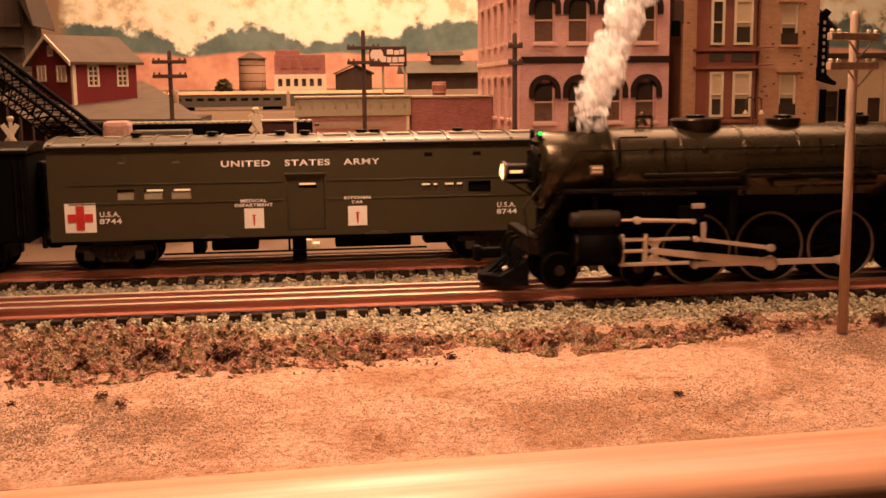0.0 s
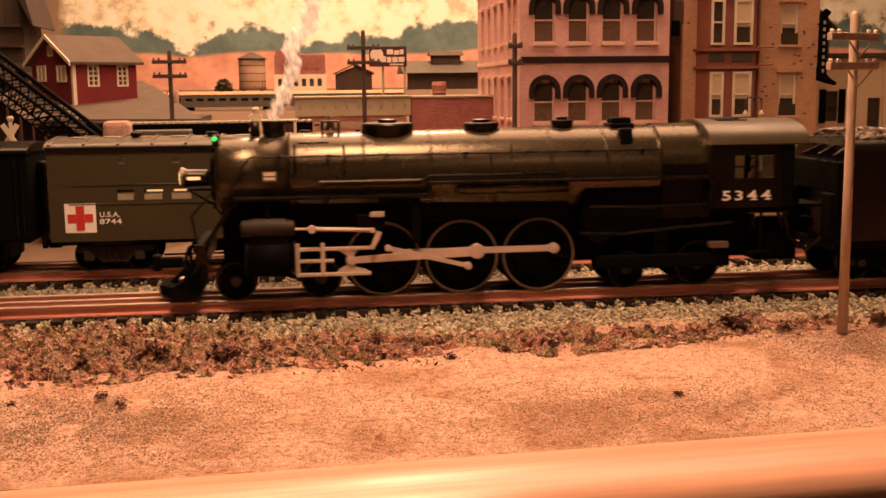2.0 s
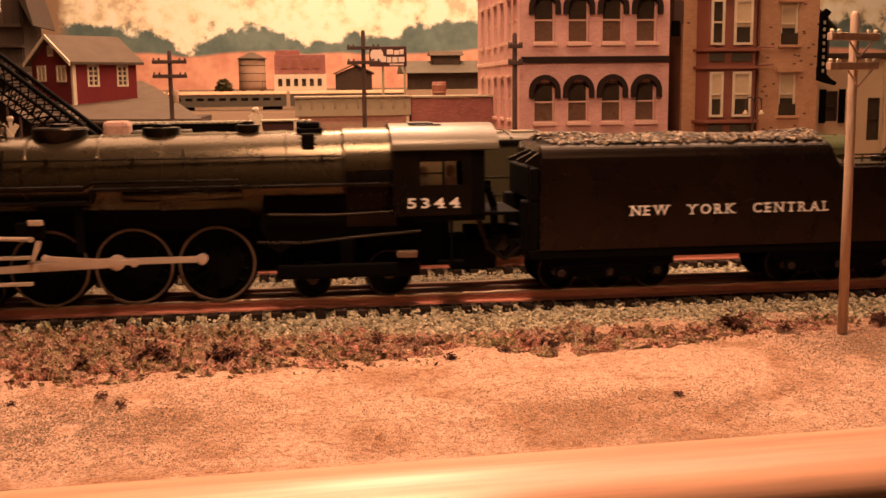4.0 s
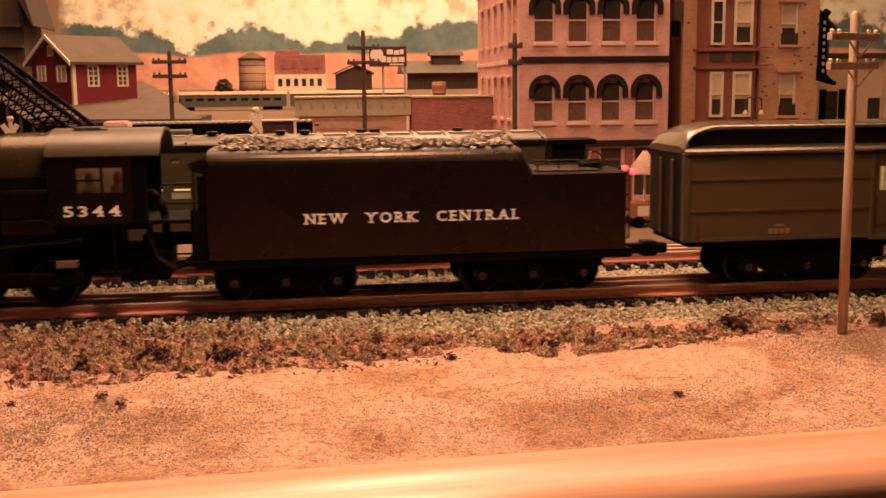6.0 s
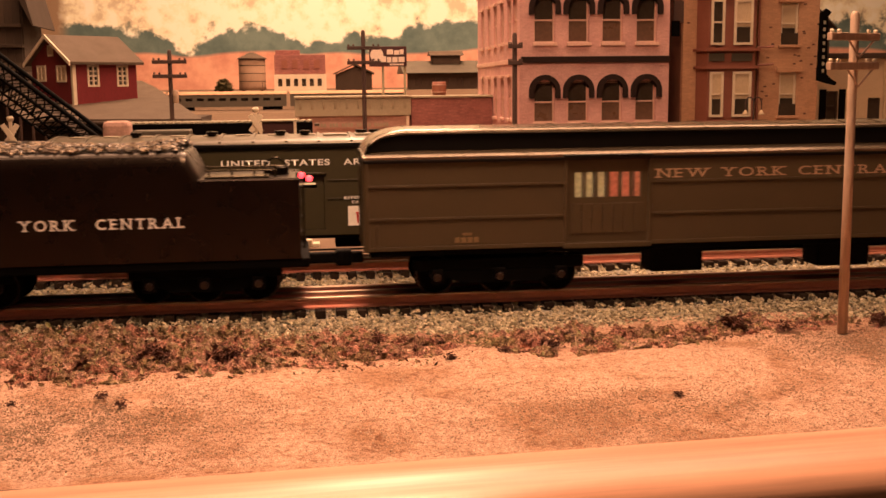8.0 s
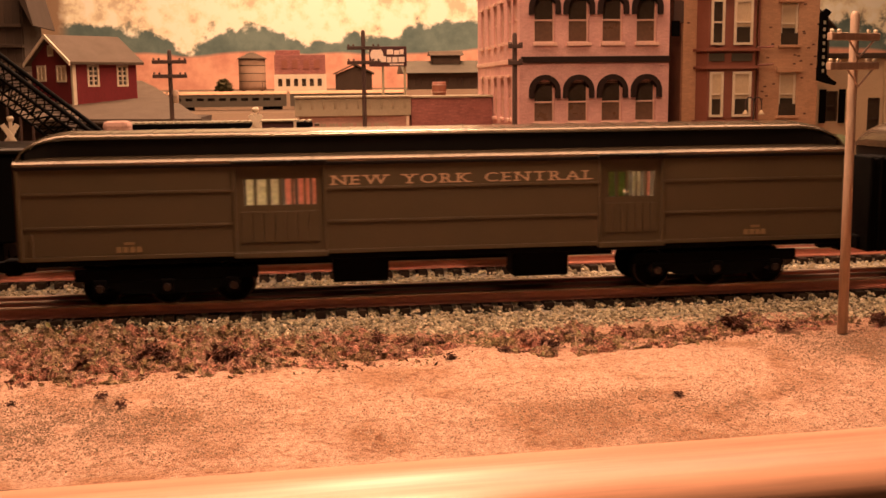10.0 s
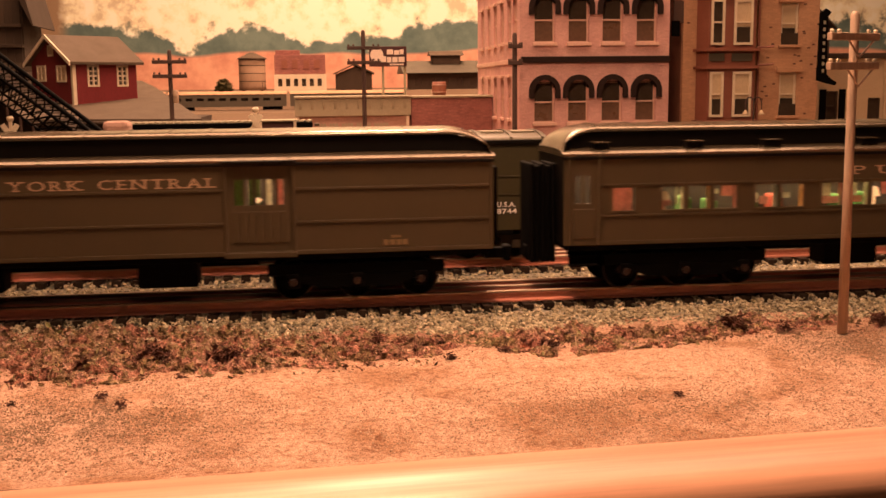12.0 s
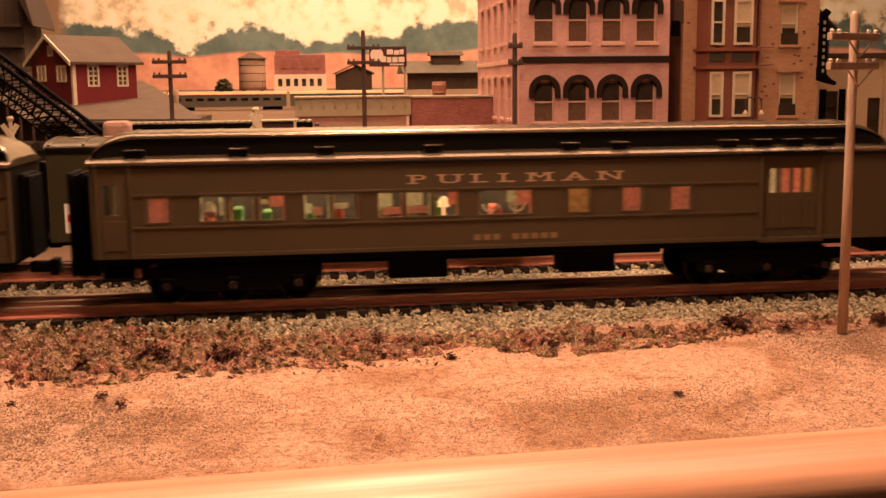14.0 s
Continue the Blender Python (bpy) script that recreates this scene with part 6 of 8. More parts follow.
    bx(bm, -0.0880, -0.0800, -0.0185, -0.0150, 0.0800, 0.0816, 0.0004)
    fit("check_valve", bm, BLACK, L)
    # handrail and its posts
    bm = B()
    pts = [(-0.1290, -0.0232, 0.0575), (-0.1180, -0.0240, 0.0770)] + [(s, -0.0242 - 0.00001, 0.0785 + 0.00002 * i) for i, s in enumerate((-0.1160, -0.06, 0.0, 0.06, 0.1115))]
    wire(bm, pts, 0.00055)
    r = fit("handrail", bm, BLACK, L)
    for s in (-0.1010, -0.0745, -0.0430, 0.0005, 0.0340, 0.0680, 0.1000):
        bm = B()
        lathe(bm, (s, -0.0205, 0.0785), (0, -1, 0), [(0, 0.0009), (0.0035, 0.0009), (0.0036, 0.0012), (0.0045, 0.0012)], 8)
        fit("handrail_post", bm, BLACK, r)
    bm = B()
    wire(bm, [(-0.0925, -0.021, 0.0845), (-0.0925, -0.0236, 0.0700), (-0.0960, -0.0236, 0.0670), (-0.0960, -0.0240, 0.0580)], 0.0008)
    wire(bm, [(-0.066, -0.0205, 0.0840), (-0.066, -0.0243, 0.0700)], 0.0006)
    wire(bm, [(0.0265, -0.0210, 0.0835), (0.0265, -0.0250, 0.0650)], 0.0005)
    fit("boiler_pipe", bm, BLACK, L)
    bm = B()
    bx(bm, -0.1100, -0.1025, -0.0248, -0.0228, 0.0648, 0.0705, 0.0004)
    pl = fit("builder_plate", bm, GOLDFAINT, L)
    for k in range(2):
        bm = B()
        bx(bm, -0.1092, -0.1033, -0.0252, -0.0249, 0.0662 + k * 0.0022, 0.0676 + k * 0.0022)
        fit("plate_bar", bm, CREAM, pl, "pale unreadable plate lettering")
    # running boards
    bm = B()
    bx(bm, -0.1262, -0.0205, -0.0310, -0.020, 0.0556, 0.0574, 0.0004)
    bx(bm, -0.0205, 0.1370, -0.0315, -0.020, 0.0622, 0.0640, 0.0004)
    bx(bm, -0.0215, -0.0200, -0.0310, -0.020, 0.0560, 0.0636, 0.0003)
    bx(bm, -0.1262, 0.1370, 0.020, 0.0310, 0.0590, 0.0608, 0.0004)
    fit("running_board", bm, BLACK, L)
    bm = B()
    tube(bm, (-0.0050, -0.0275, 0.0595), (0.0570, -0.0275, 0.0595), 0.0032, 14)
    fit("air_tank", bm, BOILER, L)
    bm = B()
    tube(bm, (-0.0800, -0.0270, 0.0640), (-0.0250, -0.0270, 0.0640), 0.0016, 10)
    wire(bm, [(-0.0250, -0.0270, 0.0640), (-0.020, -0.0270, 0.0668), (0.055, -0.0270, 0.0668)], 0.0008)
    fit("pipe_run", bm, BLACK, L)
    # frame, pilot, steps
    bm = B()
    bx(bm, -0.1330, 0.1700, -0.0120, 0.0120, 0.0150, 0.0440, 0.001)
    bx(bm, -0.1300, 0.0600, -0.0190, 0.0190, 0.0400, 0.0560, 0.002)
    fit("frame", bm, FLATBLACK, L)
    bm = B()
    loft(bm, [(-0.1690, [(-0.006, 0.003), (0.006, 0.003), (0.006, 0.0075), (-0.006, 0.0075)]), (-0.1600, [(-0.022, 0.003), (0.022, 0.003), (0.020, 0.0085), (-0.020, 0.0085)]), (-0.1450, [(-0.026, 0.004), (0.026, 0.004), (0.024, 0.018), (-0.024, 0.018)])], smooth=False)
    p = fit("pilot", bm, FLATBLACK, L)
    for i in range(9):
        y = -0.022 + i * 0.0055
        bm = B()
        tube(bm, (-0.1675 + abs(y) * 0.45, y * 0.9, 0.0042), (-0.1465, y, 0.0230), 0.0009, 6)
        fit("pilot_bar", bm, FLATBLACK, p)
    bm = B()
    bx(bm, -0.1465, -0.1400, -0.0300, 0.0300, 0.0220, 0.0330, 0.001)
    fit("buffer_beam", bm, BLACK, L)
    bm = B()
    bx(bm, -0.1700, -0.1560, -0.0022, 0.0022, 0.0165, 0.0225, 0.0012)
    bx(bm, -0.1725, -0.1680, -0.0045, 0.0035, 0.0150, 0.0240, 0.0012)
    fit("coupler", bm, FLATBLACK, L)
    for dy in (-0.0215, -0.0285):
        bm = B()
        prism(bm, [(-0.1440, 0.0300), (-0.1412, 0.0300), (-0.1232, 0.0560), (-0.1262, 0.0560)], dy, dy + 0.0018, "y")
        fit("front_step", bm, BLACK, L)
    bm = B()
    for k in range(5):
        bx(bm, -0.1425 + k * 0.0036, -0.1390 + k * 0.0036, -0.0285, -0.0200, 0.0318 + k * 0.0052, 0.0326 + k * 0.0052)
    fit("step_tread", bm, BLACK, L)
    bm = B()
    wire(bm, [(-0.1455, -0.026, 0.033), (-0.1480, -0.026, 0.048), (-0.1370, -0.021, 0.0600), (-0.1330, -0.0215, 0.0720)], 0.0006)
    fit("grab_iron", bm, BLACK, L)
    for y, x in ((-0.010, -0.1480), (0.008, -0.1475)):
        bm = B()
        wire(bm, [(x, y, 0.0300), (x - 0.0035, y, 0.0290), (x - 0.0055, y, 0.0230), (x - 0.0040, y, 0.0150), (x - 0.0065, y - 0.001, 0.0120)], 0.0010, 8)
        hose = fit("air_hose", bm, FLATBLACK, L)
        bm = B()
        lathe(bm, (x - 0.0065, y - 0.001, 0.0120), (-1, 0, -0.4), [(0, 0.0014), (0.0022, 0.0016), (0.0030, 0.0010)], 10)
        fit("hose_coupling", bm, STEEL, hose, "bright hose coupling")
    bm = B()
    bx(bm, -0.1520, -0.1375, -0.0050, 0.0050, 0.0595, 0.0605, 0.0003)
    wire(bm, [(-0.1510, -0.0048, 0.0600), (-0.1380, -0.0048, 0.0520)], 0.0006)
    fit("headlight_shelf", bm, FLATBLACK, L)
    bm = B()
    lathe(bm, (-0.1532, 0, 0.0663), (-1, 0, 0), [(0, 0.0056), (0.0006, 0.0060), (0.0018, 0.0060), (0.0022, 0.0052)], 22, caps=False)
    fit("headlight_rim", bm, RIM, L, "worn bright headlight rim")
    # cylinders
    bm = B()
    tube(bm, (-0.1190, -0.0255, 0.0240), (-0.0960, -0.0255, 0.0240), 0.0098, 26)
    bx(bm, -0.1185, -0.0965, -0.0310, -0.0150, 0.0240, 0.0400, 0.002)
    c = fit("cylinder_block", bm, FLATBLACK, L)
    bm = B()
    lathe(bm, (-0.1225, -0.0270, 0.0405), (1, 0, 0), [(0, 0.0030), (0.0008, 0.0045), (0.005, 0.0048), (0.0052, 0.0055), (0.0240, 0.0055), (0.0242, 0.0048), (0.0282, 0.0045), (0.029, 0.003)], 20)
    fit("valve_chest", bm, TRUCK, c, "dull olive-black valve chest")
    bm = B()
    tube(bm, (-0.1080, -0.0265, 0.0445), (-0.1080, -0.0265, 0.0525), 0.0014, 10)
    fit("steam_pipe", bm, BLACK, c)
    for s in (-0.1205, -0.0955):
        bm = B()
        lathe(bm, (s, -0.0255, 0.0240), (1, 0, 0), [(0, 0.0088), (0.0012, 0.0096), (0.0018, 0.0096)], 24)
        fit("cylinder_cover", bm, BLACK, c)
    # crosshead guides
    for z, hh in ((0.0285, 0.0018), (0.0145, 0.0018)):
        bm = B()
        bx(bm, -0.0935, -0.0530, -0.0295, -0.0260, z - hh / 2, z + hh / 2, 0.0003)
        fit("guide_bar", bm, STEEL, L, "bright crosshead guide bar")
    for s in (-0.0925, -0.0790):
        bm = B()
        bx(bm, s - 0.0011, s + 0.0011, -0.0302, -0.0262, 0.0142, 0.0318, 0.0003)
        fit("guide_yoke", bm, STEEL, L)
    bm = B()
    tube(bm, (-0.0955, -0.0275, 0.0220), (-0.0730, -0.0275, 0.0220), 0.0011, 8)
    fit("piston_rod", bm, STEEL, L, "bright piston rod")
    bm = B()
    bx(bm, -0.0600, -0.0450, -0.0300, -0.0255, 0.0385, 0.0470, 0.0008)
    bx(bm, -0.0300, -0.0255, -0.0290, -0.0255, 0.0300, 0.0555, 0.0006)
    bx(bm, -0.0480, -0.0255, -0.0280, -0.0255, 0.0525, 0.0555, 0.0005)
    fit("valve_gear_frame", bm, FLATBLACK, L)
    bm = B()
    bx(bm, -0.0530, -0.0455, -0.0312, -0.0300, 0.0455, 0.0485, 0.0004)
    fit("lifting_arm", bm, STEEL, L)
    bm = B()
    wire(bm, [(-0.0845, -0.0300, 0.0398), (-0.0520, -0.0300, 0.0384)], 0.0012, 8)
    lathe(bm, (-0.0845, -0.0290, 0.0398), (0, -1, 0), [(0, 0.0022), (0.0030, 0.0022)], 14)
    lathe(bm, (-0.0520, -0.0290, 0.0384), (0, -1, 0), [(0, 0.0015), (0.0028, 0.0015)], 12)
    fit("radius_rod", bm, STEEL, L, "bright radius rod")
    bm = B()
    tube(bm, (-0.0945, -0.0290, 0.0398), (-0.0845, -0.0290, 0.0398), 0.0008, 8)
    fit("valve_stem", bm, STEEL, L)
    # ash pan, trailing truck, injector pipes under the cab
    bm = B()
    prism(bm, [(0.0660, 0.0420), (0.0680, 0.0560), (0.1380, 0.0560), (0.1380, 0.0440), (0.1230, 0.0350), (0.0860, 0.0330), (0.0760, 0.0260), (0.0700, 0.0300)], -0.0255, 0.0255, "y")
    fit("ash_pan", bm, FLATBLACK, L)
    bm = B()
    bx(bm, 0.0740, 0.1520, -0.0275, -0.0245, 0.0120, 0.0200, 0.0012)
    bx(bm, 0.0740, 0.1520, 0.0245, 0.0275, 0.0120, 0.0200, 0.0012)
    bx(bm, 0.1080, 0.1160, -0.0260, 0.0260, 0.0180, 0.0340, 0.001)
    tt = fit("trailing_truck", bm, FLATBLACK, L)
    bm = B()
    wire(bm, [(0.0640, -0.0285, 0.0330), (0.0900, -0.0285, 0.0322), (0.1150, -0.0285, 0.0345), (0.1520, -0.0285, 0.0370)], 0.0009)
    wire(bm, [(0.0700, -0.0285, 0.0480), (0.1050, -0.0285, 0.0470), (0.1370, -0.0285, 0.0480)], 0.0008)
    fit("injector_pipe", bm, BLACK, L)
    bm = B()
    bx(bm, 0.1390, 0.1500, -0.0300, -0.0240, 0.0225, 0.0262, 0.0006)
    fit("injector", bm, RIM, L, "dull brass injector")
    bm = B()
    bx(bm, 0.1500, 0.1880, -0.0290, 0.0290, 0.0420, 0.0455, 0.0006)
    fit("cab_floor", bm, FLATBLACK, L)
    bm = B()
    tube(bm, (0.1690, -0.0290, 0.0200), (0.1690, -0.0290, 0.0430), 0.0010, 8)
    bx(bm, 0.1620, 0.1760, -0.0305, -0.0240, 0.0188, 0.0200, 0.0003)
    fit("cab_step", bm, FLATBLACK, L)
    # cab
    holes = [(0.1520, 0.1640, 0.0690, 0.0748), (0.1520, 0.1640, 0.0620, 0.0680), (0.1655, 0.1752, 0.0620, 0.0748)]
    cab = fit("cab_side", holed(B(), 0.1375, 0.1800, 0.0455, 0.0812, -0.0312, -0.0300, holes), BLACK, L, "black cab side with white number")
    fit("cab_side", holed(B(), 0.1375, 0.1800, 0.0455, 0.0812, 0.0300, 0.0312, [(0.1520, 0.1752, 0.0620, 0.0748)]), BLACK, L)
    bm = B()
    arch = [(-0.0312, 0.0455)] + [(-0.0312 * math.cos(math.pi * i / 16), 0.0812 + 0.0122 * math.sin(math.pi * i / 16)) for i in range(17)] + [(0.0312, 0.0455)]
    prism(bm, arch, 0.1376, 0.1392, "x")
    fit("cab_front", bm, BLACK, L)
    for y in (-0.0300, 0.0300):
        bm = B()
        for k in range(4):
            tube(bm, (0.1810 + k * 0.0018, y, 0.0455), (0.1810 + k * 0.0018, y, 0.0808), 0.0012, 8)
        fit("cab_curtain", bm, FLATBLACK, L, "black cab weather curtain")
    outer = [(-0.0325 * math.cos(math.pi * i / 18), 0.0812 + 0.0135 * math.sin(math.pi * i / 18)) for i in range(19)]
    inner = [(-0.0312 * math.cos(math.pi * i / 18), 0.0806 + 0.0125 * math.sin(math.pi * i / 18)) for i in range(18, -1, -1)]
    # the paler olive puts the light on the cab's top into its colour
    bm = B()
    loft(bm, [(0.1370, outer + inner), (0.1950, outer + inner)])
    rf = fit("cab_roof", bm, ARMYROOF, L, "curved cab roof, coloured paler for the light on its top")
    bm = B()
    bx(bm, 0.1480, 0.1660, -0.0125, -0.0105, 0.0932, 0.0944, 0.0003)
    bx(bm, 0.1480, 0.1620, -0.0105, 0.0105, 0.0942, 0.0952, 0.0003)
    fit("roof_hatch", bm, BLACK, rf)
    bm = B()
    bx(bm, 0.1450, 0.1700, -0.014, 0.014, 0.0870, 0.0880)
    fit("cab_lamp", bm, LAMPGLOW, L, "warm glowing cab lamp")
    serif_lettering("5344", 0.1592, -0.03135, 0.0524, 0.0290, 0.0056, WHITE, cab, "lettering", 0.02, "white serif engine number", 0.22)
    for s, c in ((0.1560, INTAN), (0.1705, DOLL)):
        bm = B()
        lathe(bm, (s, -0.016, 0.0455), (0, 0, 1), [(0, 0.004), (0.010, 0.0045), (0.018, 0.0038), (0.020, 0.0016), (0.0215, 0.0022), (0.0245, 0.0024), (0.0262, 0.001)], 12)
        fit("cab_figure", bm, c, L)
    bm = B()
    bx(bm, 0.1420, 0.1790, 0.020, 0.0290, 0.0455, 0.078)
    fit("cab_backhead", bm, INTAN, L)
    bm = B()
    wire(bm, [(0.1815, -0.018, 0.058), (0.1870, -0.018, 0.0610), (0.1920, -0.018, 0.0570), (0.1945, -0.018, 0.0480), (0.1950, -0.018, 0.034)], 0.0022, 10)
    fit("stoker_hose", bm, FLATBLACK, L)
    bm = B()
    bx(bm, 0.1800, 0.2120, -0.006, 0.006, 0.0300, 0.0360, 0.001)
    fit("drawbar", bm, FLATBLACK, L)
    bm = B()
    bx(bm, 0.1700, 0.1960, -0.0190, 0.0190, 0.0130, 0.0300, 0.0015)
    bx(bm, 0.1780, 0.2080, -0.0240, 0.0240, 0.0440, 0.0460, 0.0005)
    fit("rear_frame", bm, FLATBLACK, L)
    for y in (-0.022, -0.014):
        bm = B()
        wire(bm, [(0.1850, y, 0.0440), (0.1900, y, 0.0260), (0.2000, y, 0.0190), (0.2100, y, 0.0260)], 0.0012, 8)
        fit("water_hose", bm, BLACK, L)
    # wheels
    for s in (-0.1262, -0.0800):
        wheelset(L, s, 0.0108)
    LOCO["drivers"] = [wheelset(L, s, 0.0209, spokes=14, name="driving_wheel", material=FLATBLACK, rim=RIM) for s in (-0.0457, -0.0019, 0.0419)]
    for dr in LOCO["drivers"]:
        bm = B()
        prism(bm, [(-0.0125, 0.0065), (-0.0065, 0.0125), (0.0065, 0.0125), (0.0125, 0.0065), (0.0095, 0.0045), (-0.0095, 0.0045)], -0.0205, -0.0186, "y")
        cw = part("counterweight", bm, FLATBLACK, dr)
        bm = B()
        tube(bm, (0, -0.0185, -0.0085), (0, -0.0268, -0.0085), 0.0016, 10)
        part("crank_pin", bm, STEEL, dr)
    wheelset(L, 0.0930, 0.0105)
    wheelset(L, 0.1350, 0.0130)

    # rods, each with its origin at a pin
    def rod(name, length, r0, r1, h0, h1, y, label):
        bm = B()
        prism(bm, [(0, -h0 / 2), (length, -h1 / 2), (length, h1 / 2), (0, h0 / 2)], y, y - 0.0014, "y")
        lathe(bm, (0, y + 0.0003, 0), (0, -1, 0), [(0, r0), (0.0022, r0), (0.0024, r0 * 0.7)], 18)
        lathe(bm, (length, y + 0.0003, 0), (0, -1, 0), [(0, r1), (0.0022, r1), (0.0024, r1 * 0.7)], 18)
        return part(name, bm, STEEL, L, label)
    LOCO["side_rods"] = [(rod("side_rod", 0.0438, 0.0026, 0.0030, 0.0032, 0.0032, -0.0236, "bright side rod"), -0.0457), (rod("side_rod", 0.0438, 0.0030, 0.0030, 0.0034, 0.0032, -0.0242, "bright side rod"), -0.0019)]
    LOCO["main_rod"] = rod("main_rod", 0.0697, 0.0024, 0.0042, 0.0034, 0.0052, -0.0272, "bright tapered main rod")
    LOCO["eccentric_rod"] = rod("eccentric_rod", 0.0451, 0.0018, 0.0022, 0.0022, 0.0022, -0.0305, "bright eccentric rod")
    bm = B()
    prism(bm, [(-0.0075, 0.0062), (0.0045, 0.0062), (0.0020, 0.0030), (0.0032, 0.0), (0.0020, -0.0035), (0.0090, -0.0055), (0.0090, -0.0066), (-0.0075, -0.0066), (-0.0050, -0.004), (-0.0005, -0.0018), (-0.0005, 0.0018), (-0.0045, 0.0045)], -0.0262, -0.0288, "y")
    lathe(bm, (0.0005, -0.0286, 0), (0, -1, 0), [(0, 0.0022), (0.0016, 0.0018)], 14)
    LOCO["crosshead"] = part("crosshead", bm, STEEL, L, "bright crosshead")
    bm = B()
    prism(bm, [(-0.0006, -0.0050), (0.0022, -0.0050), (0.0018, -0.0090), (0.0002, -0.0152), (-0.0018, -0.0148), (-0.0012, -0.0095)], -0.0300, -0.0314, "y")
    LOCO["link"] = part("expansion_link", bm, STEEL, L, "bright expansion link")


def build_tender():
    T = vehicle("tender", 0.330, "black locomotive tender with white lettering and a coal load", "tender", "running train")

    def section(zt, z0=0.0245, w=0.0330):
        r = min(0.009, (zt - z0) * 0.4)
        return [(-w, z0), (-w, zt - r)] + [(-w + r - r * math.cos(a), zt - r + r * math.sin(a)) for a in (0.2, 0.4, 0.6, 0.8, 1.0, 1.2, 1.4, 1.57)] + [(w - r + r * math.sin(a), zt - r + r * math.cos(a)) for a in (0.0, 0.2, 0.4, 0.6, 0.8, 1.0, 1.2, 1.4)] + [(w, zt - r), (w, z0)]
    bm = B()
    loft(bm, [(0.2178, section(0.0790)), (0.2190, section(0.0825)), (0.3845, section(0.0825)), (0.3868, section(0.0815)), (0.3905, section(0.0745)), (0.3936, section(0.0690))], smooth=False)
    body = fit("coal_bunker", bm, TENDERBLACK, T)
    bm = B()
    loft(bm, [(0.3930, [(-0.0330, 0.0245), (-0.0330, 0.0668), (-0.0318, 0.0678), (0.0318, 0.0678), (0.0330, 0.0668), (0.0330, 0.0245)]), (0.4458, [(-0.0330, 0.0245), (-0.0330, 0.0668), (-0.0318, 0.0678), (0.0318, 0.0678), (0.0330, 0.0668), (0.0330, 0.0245)])], smooth=False)
    fit("water_tank", bm, TENDERBLACK, T)
    bm = B()
    bx(bm, 0.2110, 0.4500, -0.0325, 0.0325, 0.0195, 0.0246, 0.0008)
    fit("underframe", bm, FLATBLACK, T)
    bm = B()
    bx(bm, 0.2090, 0.2178, -0.0315, -0.0200, 0.0246, 0.0520, 0.001)
    bx(bm, 0.2090, 0.2178, 0.0200, 0.0315, 0.0246, 0.0520, 0.001)
    bx(bm, 0.2130, 0.2178, -0.0318, 0.0318, 0.0520, 0.0700, 0.001)
    fit("front_bulkhead", bm, FLATBLACK, T)
    for k in range(3):
        bm = B()
        prism(bm, [(0.2178, 0.0700 + k * 0.001), (0.2178, 0.0790), (0.2100 - k * 0.002, 0.0740), (0.2100 - k * 0.002, 0.0725)], -0.0320 + k * 0.015, -0.0305 + k * 0.015, "y")
        fit("bulkhead_wing", bm, BLACK, T)
    bm = B()
    wire(bm, [(0.2115, -0.0325, 0.040), (0.2115, -0.0325, 0.072)], 0.0006)
    fit("grab_iron", bm, BLACK, T)
    bm = B()
    wire(bm, [(0.4475, -0.0325, 0.030), (0.4475, -0.0325, 0.066)], 0.0006)
    fit("grab_iron", bm, BLACK, T)
    serif_lettering("NEW  YORK  CENTRAL", 0.3267, -0.03312, 0.0455, 0.1168, 0.0056, WHITE, body, "lettering", 0.015, "white serif lettering", 0.26, 0.55)
    # tank deck fittings
    bm = B()
    for z in (0.0715, 0.0735):
        wire(bm, [(0.3960, -0.022, z), (0.4340, -0.022, z)], 0.0006)
    for s in (0.398, 0.410, 0.422, 0.433):
        wire(bm, [(s, -0.022, 0.0675), (s, -0.022, 0.0738)], 0.0006)
    fit("deck_rail", bm, BOILER, T)
    bm = B()
    lathe(bm, (0.4330, -0.004, 0.0675), (0, 0, 1), [(0, 0.007), (0.004, 0.007), (0.005, 0.006)], 20)
    fit("water_hatch", bm, BLACK, T)
    bm = B()
    for i in range(14):
        a0, a1 = math.pi * i / 14, math.pi * (i + 1) / 14
        wire(bm, [(0.4330 + 0.006 * math.cos(a0), -0.012, 0.0690 + 0.0085 * math.sin(a0)), (0.4330 + 0.006 * math.cos(a1), -0.012, 0.0690 + 0.0085 * math.sin(a1))], 0.0006, 5)
    fit("hatch_hoop", bm, BLACK, T)
    bm = B()
    bx(bm, 0.3960, 0.4300, -0.0310, -0.0150, 0.0680, 0.0690, 0.0003)
    fit("deck_plate", bm, BOILER, T)
    for y, z, s in ((-0.024, 0.0685, 0.4480), (-0.0255, 0.0668, 0.4520)):
        bm = B()
        tube(bm, (s - 0.004, y, z), (s, y, z), 0.0016, 10)
        m = fit("marker_lamp", bm, BLACK, T)
        bm = B()
        lathe(bm, (s - 0.001, y - 0.0014, z), (0, -1, 0), [(0, 0.0018), (0.0008, 0.0015), (0.0013, 0.0007)], 12)
        fit("marker_lens", bm, REDGLOW, m, "glowing red marker lens")
    bm = B()
    bx(bm, 0.4490, 0.4700, -0.003, 0.003, 0.0165, 0.0225, 0.001)
    bx(bm, 0.4680, 0.4740, -0.005, 0.005, 0.0150, 0.0240, 0.0015)
    fit("coupler", bm, FLATBLACK, T)
    bm = B()
    for k in range(5):
        bx(bm, 0.4462, 0.4475, -0.030, -0.022, 0.030 + k * 0.008, 0.0308 + k * 0.008)
    fit("ladder_rung", bm, BLACK, T)
    six_wheel_truck(T, 0.2580, 0.0275, 0.0112, 0.038)
